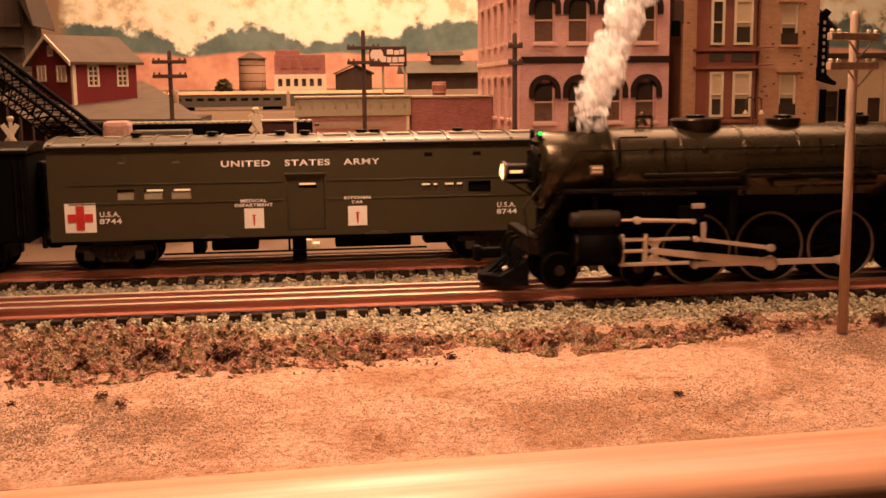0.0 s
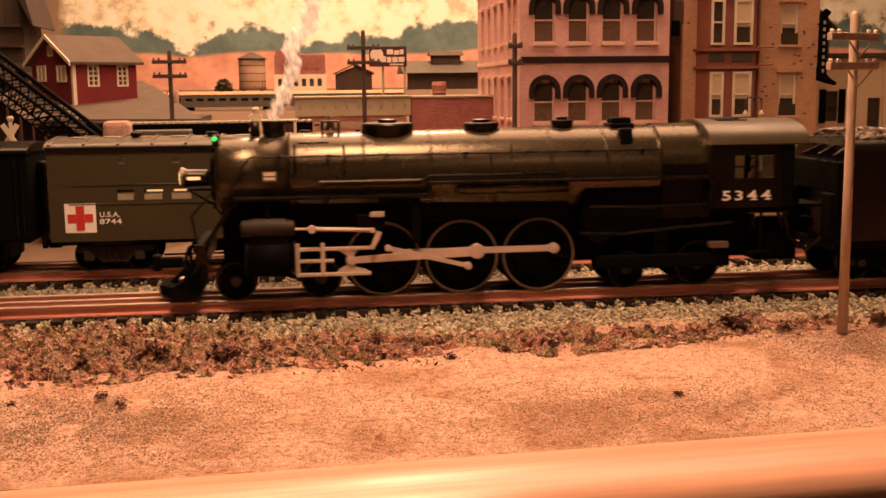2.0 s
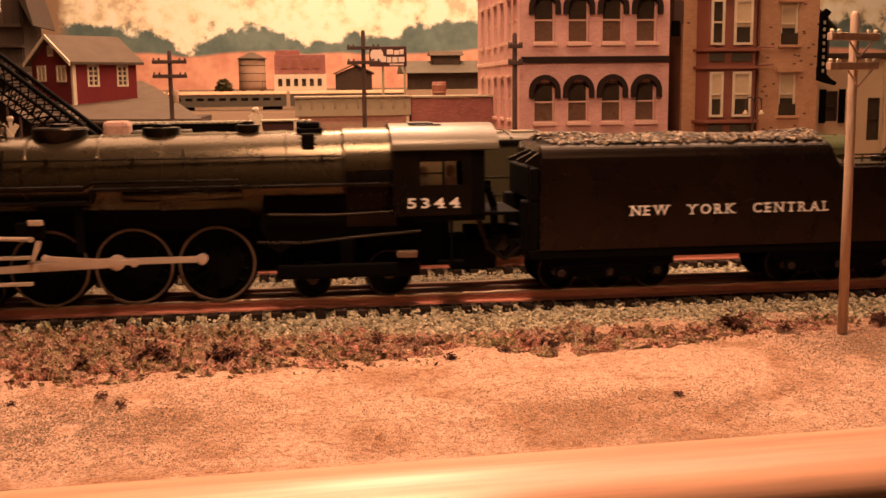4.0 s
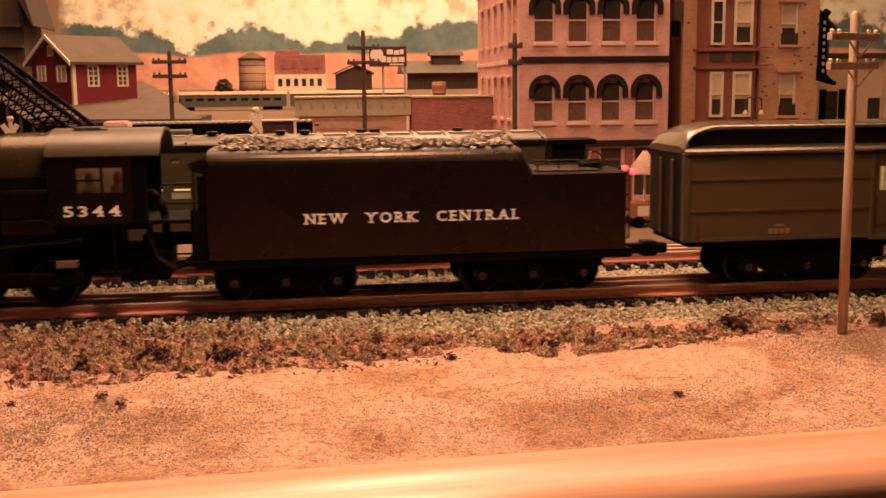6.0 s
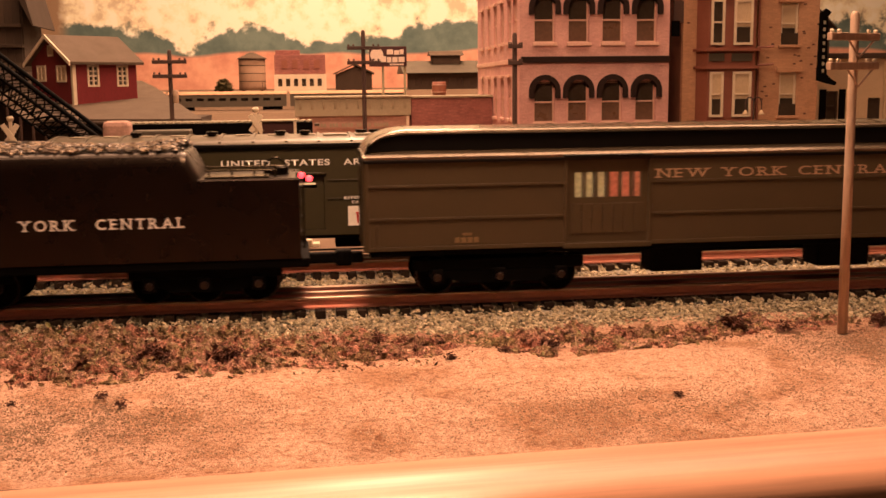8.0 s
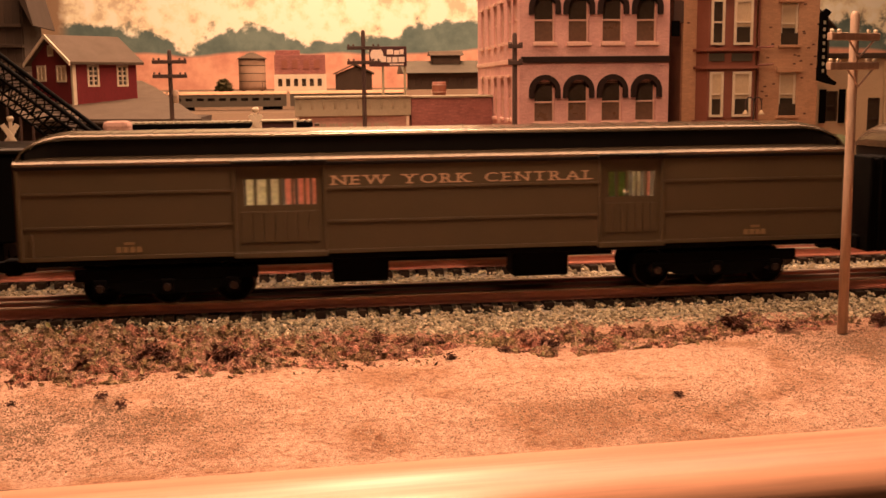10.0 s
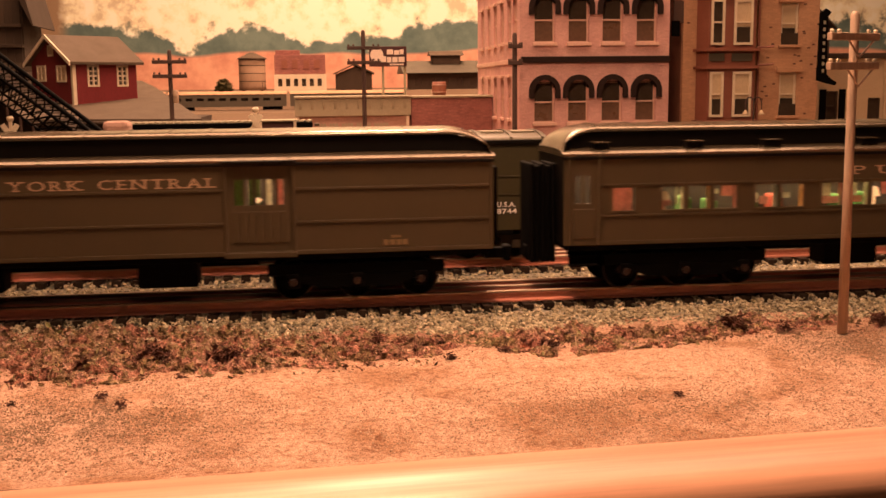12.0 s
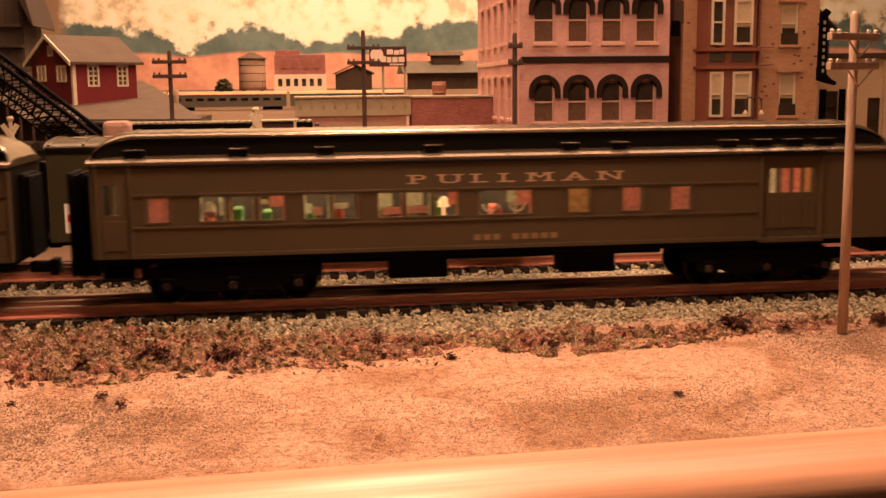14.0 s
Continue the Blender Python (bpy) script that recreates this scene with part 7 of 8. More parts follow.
    six_wheel_truck(T, 0.3938, 0.0286, 0.0112, 0.040)

    def heap(rng, n):
        s = 0.2240 + 0.1610 * rng.random(n)
        y = -0.0270 + 0.054 * rng.random(n)
        z = 0.0822 + 0.0046 * (1 - (y / 0.0285) ** 2) * (0.75 + 0.4 * np.sin(s * 60) * np.sin(y * 80 + s * 30)) + 0.0008 * rng.random(n)
        return np.stack([s - 0.330, y, z], -1)
    c = scatter("coal", 3000, heap, (0.0009, 0.0021), COAL, "", "", 9, kind="")
    c.parent = T
    c["label"] = "crushed black coal heap"


def clerestory_roof(car, s0, s1, bev, seam=0.0212):
    """Lower eaves, dark clerestory sides and a seamed upper roof that droops to both ends."""
    bm = B()
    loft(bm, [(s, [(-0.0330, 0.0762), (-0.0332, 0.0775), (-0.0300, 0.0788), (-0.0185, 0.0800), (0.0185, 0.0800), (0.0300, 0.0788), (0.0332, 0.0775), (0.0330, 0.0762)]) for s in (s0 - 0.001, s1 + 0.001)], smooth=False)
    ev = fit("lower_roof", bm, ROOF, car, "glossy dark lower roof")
    # shade under the eave edge, built as a thin dark strip
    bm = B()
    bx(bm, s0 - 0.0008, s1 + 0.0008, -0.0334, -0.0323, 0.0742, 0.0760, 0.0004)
    fit("eave_shade_strip", bm, ROOFDARK, car, "dark strip standing in for the shade under the eaves")

    def top(k):
        q = math.sqrt(max(0, 1 - (1 - k) ** 2))
        w, z = 0.0205 + 0.0105 * (1 - q), 0.0788 + 0.0112 * q
        rise = 0.0030 * (0.35 + 0.65 * q)
        up = [(-w * math.cos(math.pi * i / 12), z + rise * math.sin(math.pi * i / 12)) for i in range(13)]
        return up + [(w, z - 0.0009), (-w, z - 0.0009)]
    ks = [0.0, 0.08, 0.2, 0.35, 0.55, 0.8, 1.0]
    bm = B()
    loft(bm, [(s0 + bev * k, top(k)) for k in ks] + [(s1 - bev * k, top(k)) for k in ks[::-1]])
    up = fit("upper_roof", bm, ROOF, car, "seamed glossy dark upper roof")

    def below(k):
        w, z = top(k)[-2][0] * 0.93, top(k)[-2][1] - 0.0002
        return [(-w, 0.0786), (-w, z), (w, z), (w, 0.0786)]
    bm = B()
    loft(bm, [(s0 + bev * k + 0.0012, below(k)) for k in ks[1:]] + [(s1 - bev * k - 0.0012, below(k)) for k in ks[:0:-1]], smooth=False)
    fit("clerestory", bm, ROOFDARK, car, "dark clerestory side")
    n = int((s1 - s0 - 2 * bev) / seam)
    for i in range(n + 1):
        s = s0 + bev + (s1 - s0 - 2 * bev) * i / n
        bm = B()
        t = [(y * 1.004, z + 0.0004) for y, z in top(1.0)[:13]] + [(y, z - 0.0003) for y, z in top(1.0)[12::-1]]
        loft(bm, [(s - 0.0006, t), (s + 0.0006, t)])
        fit("roof_seam", bm, ROOF, up)
        if i % 3 == 0:
            bm = B()
            lathe(bm, (s, -0.0328, 0.0785), (0, 0, 1), [(0, 0.0010), (0.0008, 0.0006)], 8)
            fit("rain_lug", bm, ROOF, ev)
    return up


def coach_shell(car, s0, s1, holes, base=0.0268):
    side = fit("side_wall", holed(B(), s0, s1, base, 0.0768, -0.0322, -0.0306, holes), OLIVE, car)
    fit("side_wall", holed(B(), s0, s1, base, 0.0768, 0.0306, 0.0322, []), OLIVE, car)
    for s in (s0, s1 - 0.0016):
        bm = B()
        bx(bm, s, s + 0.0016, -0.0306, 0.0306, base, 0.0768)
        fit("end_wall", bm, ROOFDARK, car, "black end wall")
    bm = B()
    bx(bm, s0 + 0.002, s1 - 0.002, -0.0305, 0.0305, base - 0.0035, base + 0.001, 0.0006)
    fit("floor_frame", bm, FLATBLACK, car)
    bm = B()
    bx(bm, s0 + 0.010, s1 - 0.010, 0.0262, 0.0290, base + 0.001, 0.0765)
    fit("interior_wall", bm, INTERIOR, car)
    bm = B()
    bx(bm, s0 + 0.004, s1 - 0.004, -0.0045, 0.0045, 0.0745, 0.0755)
    fit("ceiling_lamp_strip", bm, STRIPGLOW, car, "warm glowing ceiling lamp strip")
    for s, d in ((s0, -1), (s1, 1)):
        bm = B()
        bx(bm, s + d * 0.0002, s + d * 0.012, -0.003, 0.003, 0.0165, 0.0225, 0.001)
        bx(bm, s + d * 0.011, s + d * 0.016, -0.0052, 0.0052, 0.0150, 0.0240, 0.0014)
        fit("coupler", bm, FLATBLACK, car)
    return side


def rivet_line(car, side, s0, s1, z, h=0.0007):
    bm = B()
    bx(bm, s0, s1, -0.0329, -0.0322, z - h, z + h, 0.0002)
    fit("belt_rail", bm, OLIVE, side)


def sliding_door(car, side, s0, s1, panes, zb=0.0275):
    """A baggage door set back in the side, with a barred window and boarded lower half."""
    w0, w1, z0, z1 = s0 + 0.0045, s1 - 0.0040, 0.0535, 0.0672
    bars = [(w0 + (w1 - w0) * i / panes + 0.0007, w0 + (w1 - w0) * (i + 1) / panes - 0.0007, z0, z1) for i in range(panes)]
    d = fit("baggage_door", holed(B(), s0 + 0.0006, s1 - 0.0006, zb, 0.0745, -0.0312, -0.0300, bars), OLIVE, car, "sliding baggage door with barred window")
    n = 7
    for i in range(n):
        bm = B()
        a = s0 + 0.003 + (s1 - s0 - 0.006) * i / n
        bx(bm, a + 0.0003, a + (s1 - s0 - 0.006) / n - 0.0003, -0.0318, -0.0311, zb + 0.006, 0.0500, 0.0002)
        fit("door_board", bm, OLIVE, d)
    for s in (s0, s1):
        bm = B()
        bx(bm, s - 0.0009, s + 0.0009, -0.0332, -0.0300, zb - 0.001, 0.0765, 0.0003)
        fit("door_post", bm, OLIVE, side)
    bm = B()
    bx(bm, s0 - 0.0015, s1 + 0.0015, -0.0345, -0.0310, 0.0748, 0.0772, 0.0005)
    fit("door_hood", bm, BLACK, side)
    bm = B()
    bx(bm, s0 - 0.001, s1 + 0.001, -0.0340, -0.0305, zb - 0.002, zb + 0.0008, 0.0004)
    fit("door_sill", bm, OLIVE, side)
    return d


def build_baggage():
    C = vehicle("baggage_car", 0.707, "olive green baggage car with sliding doors and lit windows", "baggage car", "running train")
    s0, s1 = 0.4806, 0.9330
    doors = [(0.5908, 0.6385), (0.7895, 0.8256)]
    side = coach_shell(C, s0, s1, [(a + 0.0006, b - 0.0006, 0.0275, 0.0748) for a, b in doors])
    for a, b, n in ((0.5908, 0.6385, 6), (0.7895, 0.8256, 5)):
        sliding_door(C, side, a, b, n)
    for z in (0.0618, 0.0440):
        for a, b in ((s0 + 0.0008, 0.5895), (0.6398, 0.7883), (0.8268, s1 - 0.0008)):
            rivet_line(C, side, a, b, z)
    rivet_line(C, side, s0 + 0.0008, s1 - 0.0008, 0.0278, 0.0011)
    for s in (s0 + 0.0008, s1 - 0.0008):
        bm = B()
        bx(bm, s - 0.001, s + 0.001, -0.0332, -0.0300, 0.0268, 0.0765, 0.0004)
        fit("corner_post", bm, OLIVE, side)
    for y in (-0.0100, 0.0100):
        bm = B()
        bx(bm, s0 - 0.0014, s0, y - 0.0010, y + 0.0010, 0.0270, 0.0720, 0.0003)
        fit("end_door_post", bm, OLIVE, C)
    bm = B()
    bx(bm, s0 - 0.0014, s0, -0.0320, -0.0275, 0.0268, 0.0765, 0.0004)
    fit("end_corner_plate", bm, OLIVE, C)
    for k in range(2):
        bm = B()
        bx(bm, s1 + 0.0005 + k * 0.0030, s1 + 0.0030 + k * 0.0030, -0.0150 + 0.001 * (k % 2), 0.0150 - 0.001 * (k % 2), 0.0260, 0.0715 - 0.0012 * (k % 2), 0.001)
        fit("bellows_fold", bm, FLATBLACK, C)
    clerestory_roof(C, s0, s1, 0.024)
    serif_lettering("NEW YORK CENTRAL", 0.7132, -0.03232, 0.0660, 0.1440, 0.0050, GOLD, side, "lettering", 0.0, "worn gold serif lettering", 0.22, 0.5)
    for s in (0.5360, 0.8800):
        for k, (w, z, h) in enumerate(((0.0055, 0.0350, 0.0015), (0.0138, 0.0318, 0.0030))):
            n = 3 if k == 0 else 4
            for i in range(n):
                bm = B()
                a = s - w / 2 + w * i / n
                bx(bm, a, a + w / n * 0.75, -0.03245, -0.03215, z - h / 2, z + h / 2)
                fit("number_bar", bm, GOLDFAINT, side, "faded gold unreadable mark")
    bm = B()
    bx(bm, 0.4860, 0.4875, -0.0335, -0.0320, 0.0290, 0.0410, 0.0003)
    fit("grab_iron", bm, OLIVE, side)
    for a, b in ((0.6420, 0.6725), (0.7417, 0.7735)):
        bm = B()
        bx(bm, a, b, -0.0260, -0.0060, 0.0095, 0.0240, 0.001)
        fit("battery_box", bm, FLATBLACK, C)
    bm = B()
    bx(bm, 0.6000, 0.8050, -0.004, 0.004, 0.0170, 0.0240)
    fit("centre_sill", bm, FLATBLACK, C)
    six_wheel_truck(C, 0.5540, 0.0347, 0.0110, 0.0480)
    six_wheel_truck(C, 0.8585, 0.0347, 0.0110, 0.0480)
    # parcels and curtains seen through the barred windows
    for i, (s, w, c) in enumerate(((0.5990, 0.004, INTAN), (0.6050, 0.005, INTAN), (0.6120, 0.004, INTAN), (0.6200, 0.005, INRED), (0.6275, 0.006, INRED), (0.6335, 0.003, INRED),
                                   (0.7965, 0.006, INGREEN), (0.8050, 0.006, INGREEN), (0.8120, 0.004, INTAN), (0.8185, 0.003, INRED))):
        bm = B()
        bx(bm, s - w / 2, s + w / 2, -0.0262 + 0.0012 * (i % 2), -0.0258 + 0.0012 * (i % 2), 0.0480, 0.0720)
        fit("curtain", bm, {INTAN: CLOTHPALE, INRED: CLOTHRED, INGREEN: CLOTHGREEN}[c], C)
    bm = B()
    lathe(bm, (0.8065, -0.0240, 0.0540), (0, 0, 1), [(0, 0.0010), (0.0015, 0.0019), (0.003, 0.0012)], 12)
    fit("table_lamp", bm, LAMPGLOW, C, "small glowing lamp")


def build_parlor():
    P = vehicle("parlor_car", 1.190, "olive green parlor coach with lit windows and lamps", "passenger coach", "running train")
    s0, s1 = 0.9728, 1.4150
    wz = (0.0452, 0.0588)
    groups = [(1.0000, 1.0132), (1.0282, 1.0420), (1.0434, 1.0572), (1.0586, 1.0728), (1.0827, 1.0966), (1.0980, 1.1119), (1.1222, 1.1360), (1.1374, 1.1512), (1.1526, 1.1665),
              (1.1775, 1.2070), (1.2269, 1.2398), (1.2573, 1.2698), (1.2855, 1.2986)]
    holes = [(a, b, *wz) for a, b in groups] + [(1.3393, 1.3738, 0.0275, 0.0748), (0.9790, 0.9825, 0.0500, 0.0655), (0.9842, 0.9877, 0.0500, 0.0655)]
    side = coach_shell(P, s0, s1, holes)
    sliding_door(P, side, 1.3387, 1.3744, 4)
    for s, w, m in ((1.3470, 0.005, CLOTHPALE), (1.3545, 0.006, CLOTHRED), (1.3615, 0.006, CLOTHRED), (1.3680, 0.005, CLOTHTAN)):
        bm = B()
        bx(bm, s - w / 2, s + w / 2, -0.0262, -0.0258, 0.0480, 0.0720)
        fit("curtain", bm, m, P)
    clerestory_roof(P, s0, s1, 0.022)
    for z in (0.0430, 0.0600):
        rivet_line(P, side, s0 + 0.021, 1.3370, z, 0.0006)
    rivet_line(P, side, s0 + 0.021, s1 - 0.001, 0.0278, 0.0011)
    for s in (s0 + 0.0030, s0 + 0.0200):
        bm = B()
        bx(bm, s - 0.0008, s + 0.0008, -0.0334, -0.0310, 0.0268, 0.0765, 0.0003)
        fit("door_post", bm, OLIVE, side)
    bm = B()
    bx(bm, s0 + 0.0055, s0 + 0.0175, -0.0328, -0.0321, 0.0310, 0.0470, 0.0003)
    fit("door_panel", bm, OLIVE, side)
    for a, b in groups:
        g = fit("window_frame", holed(B(), a - 0.0006, b + 0.0006, wz[0] - 0.0006, wz[1] + 0.0006, -0.0326, -0.0312, [(a + 0.0004, b - 0.0004, wz[0] + 0.0004, wz[1] - 0.0004)]), OLIVE, side)
        bm = B()
        bx(bm, a, b, -0.0313, -0.0310, wz[0], wz[1])
        p = fit("pane", bm, GLASS, g)
        p.visible_shadow = False
    serif_lettering("PULLMAN", 1.1985, -0.03232, 0.0655, 0.1207, 0.0048, GOLD, side, "lettering", 0.0, "worn gold serif lettering", 0.42)
    w = 0.0480
    for i in range(9):
        if i == 3:
            continue
        bm = B()
        a = 1.1985 - w / 2 + w * i / 9
        bx(bm, a, a + w / 9 * 0.7, -0.03245, -0.03215, 0.0315, 0.0347)
        fit("name_bar", bm, GOLDFAINT, side, "faded gold unreadable mark")
    for s in (0.9952, 1.0492, 1.0950, 1.1530, 1.2298, 1.2580, 1.3213, 1.3415, 1.3598, 1.3780):
        bm = B()
        bx(bm, s - 0.0045, s + 0.0045, -0.0268, -0.0185, 0.0796, 0.0828, 0.0005)
        v = fit("roof_vent", bm, BLACK, P)
        bm = B()
        bx(bm, s - 0.0050, s + 0.0050, -0.0275, -0.0185, 0.0829, 0.0836, 0.0002)
        fit("vent_cap", bm, ROOF, v)
    for a, b in ((1.1290, 1.1610), (1.2250, 1.2560)):
        bm = B()
        bx(bm, a, b, -0.0260, -0.0060, 0.0105, 0.0240, 0.001)
        fit("battery_box", bm, FLATBLACK, P)
    bm = B()
    bx(bm, 1.0800, 1.2900, -0.004, 0.004, 0.0170, 0.0240)
    fit("centre_sill", bm, FLATBLACK, P)
    for k in range(3):
        bm = B()
        bx(bm, s0 + 0.004, s0 + 0.0195, -0.0330 + k * 0.004, -0.0270 + k * 0.004, 0.0150 + k * 0.0045, 0.0160 + k * 0.0045, 0.0002)
        bx(bm, s0 + 0.004, s0 + 0.0195, -0.0270 + k * 0.004, -0.0264 + k * 0.004, 0.0150 + k * 0.0045, 0.0205 + k * 0.0045)
        fit("vestibule_step", bm, FLATBLACK, P)
    # black folding bellows between the coaches
    for d, s in ((-1, s0), (1, s1)):
        for k in range(5):
            bm = B()
            bx(bm, s + d * (0.0005 + k * 0.0030), s + d * (0.0030 + k * 0.0030), -0.0150 + 0.001 * (k % 2), 0.0150 - 0.001 * (k % 2), 0.0150, 0.0715 - 0.0012 * (k % 2), 0.001)
            fit("bellows_fold", bm, FLATBLACK, P)
    six_wheel_truck(P, 1.0440, 0.0347, 0.0110, 0.0480)
    six_wheel_truck(P, 1.3440, 0.0347, 0.0110, 0.0480)
    # seats, curtains, table lamps
    for i, (a, b) in enumerate(groups):
        c = (a + b) / 2
        if i in (0, 10, 11, 12):
            bm = B()
            bx(bm, a + 0.001, b, -0.0270, -0.0262, 0.044, 0.0600, 0.0002)
            fit("curtain", bm, CLOTHRED if i in (0, 11, 12) else CLOTHTAN, P, "drawn curtain lit from inside")
            continue
        bm = B()
        bx(bm, c - 0.0055, c - 0.0005, -0.022, -0.006, 0.030, 0.0490 + 0.001 * (i % 3), 0.0012)
        bx(bm, c - 0.0005, c + 0.0050, -0.022, -0.006, 0.030, 0.0425, 0.0010)
        fit("seat", bm, (INGREEN, INRED, INGREEN, INGREEN)[i % 4], P)
        for e in (a, b):
            bm = B()
            bx(bm, e - 0.0012, e + 0.0012, -0.0290, -0.0275, 0.0452, 0.0588, 0.0003)
            fit("curtain", bm, (CLOTHRED, CLOTHPALE, CLOTHTAN)[i % 3], P)
    looks = [(1, 0.72, 0.84, 0.2, 0.95, CLOTHPALE), (1, 0.10, 0.55, 0.15, 0.38, CLOTHRED), (3, 0.42, 0.98, 0.50, 0.98, CLOTHRED), (3, 0.10, 0.36, 0.6, 0.8, CLOTHPALE), (4, 0.05, 0.30, 0.2, 0.6, CLOTHPALE),
             (4, 0.35, 0.70, 0.12, 0.45, CLOTHRED), (5, 0.10, 0.62, 0.35, 0.58, CLOTHPALE), (6, 0.05, 0.60, 0.40, 0.95, CLOTHPALE), (6, 0.20, 0.95, 0.08, 0.38, CLOTHRED), (7, 0.10, 0.70, 0.42, 0.95, CLOTHPALE),
             (7, 0.00, 0.90, 0.10, 0.40, CLOTHRED), (8, 0.60, 0.98, 0.42, 0.98, CLOTHRED), (9, 0.55, 0.72, 0.45, 0.96, CLOTHPALE), (9, 0.74, 0.96, 0.35, 0.96, CLOTHRED)]
    for q, (i, f0, f1, h0, h1, m) in enumerate(looks):
        a, b = groups[i]
        bm = B()
        bx(bm, a + (b - a) * f0, a + (b - a) * f1, -0.0262 - 0.0008 * (q % 3), -0.0256 - 0.0008 * (q % 3), wz[0] + (wz[1] - wz[0]) * h0, wz[0] + (wz[1] - wz[0]) * h1, 0.0002)
        fit("folded_cloth", bm, m, P)
    # swags that hang across the broad window
    a, b = groups[9]
    for f in (0.12, 0.62):
        bm = B()
        c = a + (b - a) * (f + 0.12)
        wire(bm, [(c + 0.0042 * math.cos(t), -0.0272, 0.0505 + 0.0042 * math.sin(t)) for t in (math.pi * (1.0 + k / 8) for k in range(9))], 0.0007, 6)
        fit("swag", bm, CLOTHPALE, P)
    for s in (1.1590, 1.0330, 1.1990):
        bm = B()
        tube(bm, (s, -0.0235, 0.0430), (s, -0.0235, 0.0505), 0.0008, 8)
        lathe(bm, (s, -0.0235, 0.0495), (0, 0, 1), [(0, 0.0032), (0.0035, 0.0026), (0.0055, 0.0012)], 14)
        fit("table_lamp", bm, LAMPGLOW if s == 1.1590 else CREAM, P, "glowing table lamp" if s == 1.1590 else "")
        bm = B()
        bx(bm, s - 0.006, s + 0.006, -0.0275, -0.015, 0.0415, 0.0430, 0.0004)
        fit("table", bm, INRED, P)


def kitchen_car():
    K = vehicle("army_kitchen_car", 0.0, "olive army kitchen car with red cross and white lettering", "railway car", "standing train", y=TRACK2, moving=False)
    s0, s1, yf = -0.1582, 0.1590, -0.0320
    holes = [(-0.1165, -0.1055, 0.0462, 0.0528), (-0.1000, -0.0880, 0.0462, 0.0528), (-0.0830, -0.0705, 0.0462, 0.0528), (0.0765, 0.0830, 0.0470, 0.0530), (0.0845, 0.0875, 0.0470, 0.0530),
             (0.0920, 0.0985, 0.0470, 0.0530), (0.1000, 0.1040, 0.0470, 0.0530), (0.1075, 0.1225, 0.0462, 0.0535), (-0.1155, -0.1105, 0.0690, 0.0722), (-0.0820, -0.0770, 0.0690, 0.0722),
             (0.0785, 0.0840, 0.0700, 0.0728), (0.1105, 0.1160, 0.0700, 0.0728), (-0.0105, 0.0135, 0.0240, 0.0600)]
    side = fit("side_wall", holed(B(), s0, s1, 0.0205, 0.0800, yf, yf + 0.0016, holes), ARMY, K)
    fit("side_wall", holed(B(), s0, s1, 0.0205, 0.0800, -yf - 0.0016, -yf, [(-0.1165, -0.0705, 0.0462, 0.0528), (0.0765, 0.1040, 0.0470, 0.0530)]), ARMY, K)
    for s in (s0, s1 - 0.0016):
        bm = B()
        bx(bm, s, s + 0.0016, yf + 0.0016, -yf - 0.0016, 0.0205, 0.0800)
        fit("end_wall", bm, ARMY, K)
    # panels behind the windows; their colours stand for the lit or dark interior
    for h in holes[:-1]:
        bm = B()
        bx(bm, h[0] - 0.0003, h[1] + 0.0003, yf + 0.0017, yf + 0.0019, h[2] - 0.0003, h[3] - (0.0016 if h[2] < 0.06 else -0.0003))
        fit("window_shade", bm, FLATBLACK if h[0] > 0.107 and h[2] < 0.06 else (OLDWOOD if h[0] > 0.07 else GREYGREEN), K)
    d = fit("door", holed(B(), -0.0103, 0.0133, 0.0242, 0.0598, yf + 0.0020, yf + 0.0032, [(-0.0030, 0.0085, 0.0510, 0.0548)]), ARMY, K, "olive side door with small window")
    bm = B()
    bx(bm, -0.0120, 0.0150, yf - 0.0010, yf, 0.0600, 0.0612, 0.0003)
    fit("door_hood", bm, ARMY, side)
    for z in (0.0560, 0.0440):
        for a, b in ((s0 + 0.012, -0.0125), (0.0155, s1 - 0.012)):
            bm = B()
            bx(bm, a, b, yf - 0.0006, yf, z - 0.0004, z + 0.0004, 0.0002)
            fit("seam", bm, ARMY, side)
    bm = B()
    bx(bm, s0 + 0.003, s1 - 0.003, 0.004, 0.006, 0.024, 0.0795)
    fit("interior_wall", bm, ARMY, K)
    for a, b, z in ((-0.0985, -0.0885, 0.0516), (-0.0815, -0.0715, 0.0516), (0.0770, 0.0825, 0.0517), (0.0848, 0.0872, 0.0517), (0.0925, 0.0980, 0.0517), (0.1003, 0.1036, 0.0517), (-0.0025, 0.0080, 0.0536)):
        bm = B()
        bx(bm, a, b, yf + 0.0024 + (0.0012 if z > 0.053 else 0), yf + 0.0030 + (0.0012 if z > 0.053 else 0), z - 0.0005, z + 0.0007)
        fit("interior_lamp", bm, LAMPGLOW, K, "warm glowing lamp strip inside")
    bm = B()
    bx(bm, -0.118, -0.07, -0.012, -0.008, 0.03, 0.0500, 0.001)
    bx(bm, -0.1075, -0.1035, -0.026, -0.020, 0.03, 0.0540, 0.001)
    fit("kitchen_counter", bm, INTAN, K)
    arch = [(-0.0335 * math.cos(math.pi * i / 14), 0.0798 + 0.0050 * math.sin(math.pi * i / 14)) for i in range(15)]
    bm = B()
    loft(bm, [(s0 - 0.001, [(-0.0335, 0.0786)] + arch + [(0.0335, 0.0786)]), (s1 + 0.001, [(-0.0335, 0.0786)] + arch + [(0.0335, 0.0786)])])
    roof = fit("roof", bm, ARMYROOF, K)
    n = 15
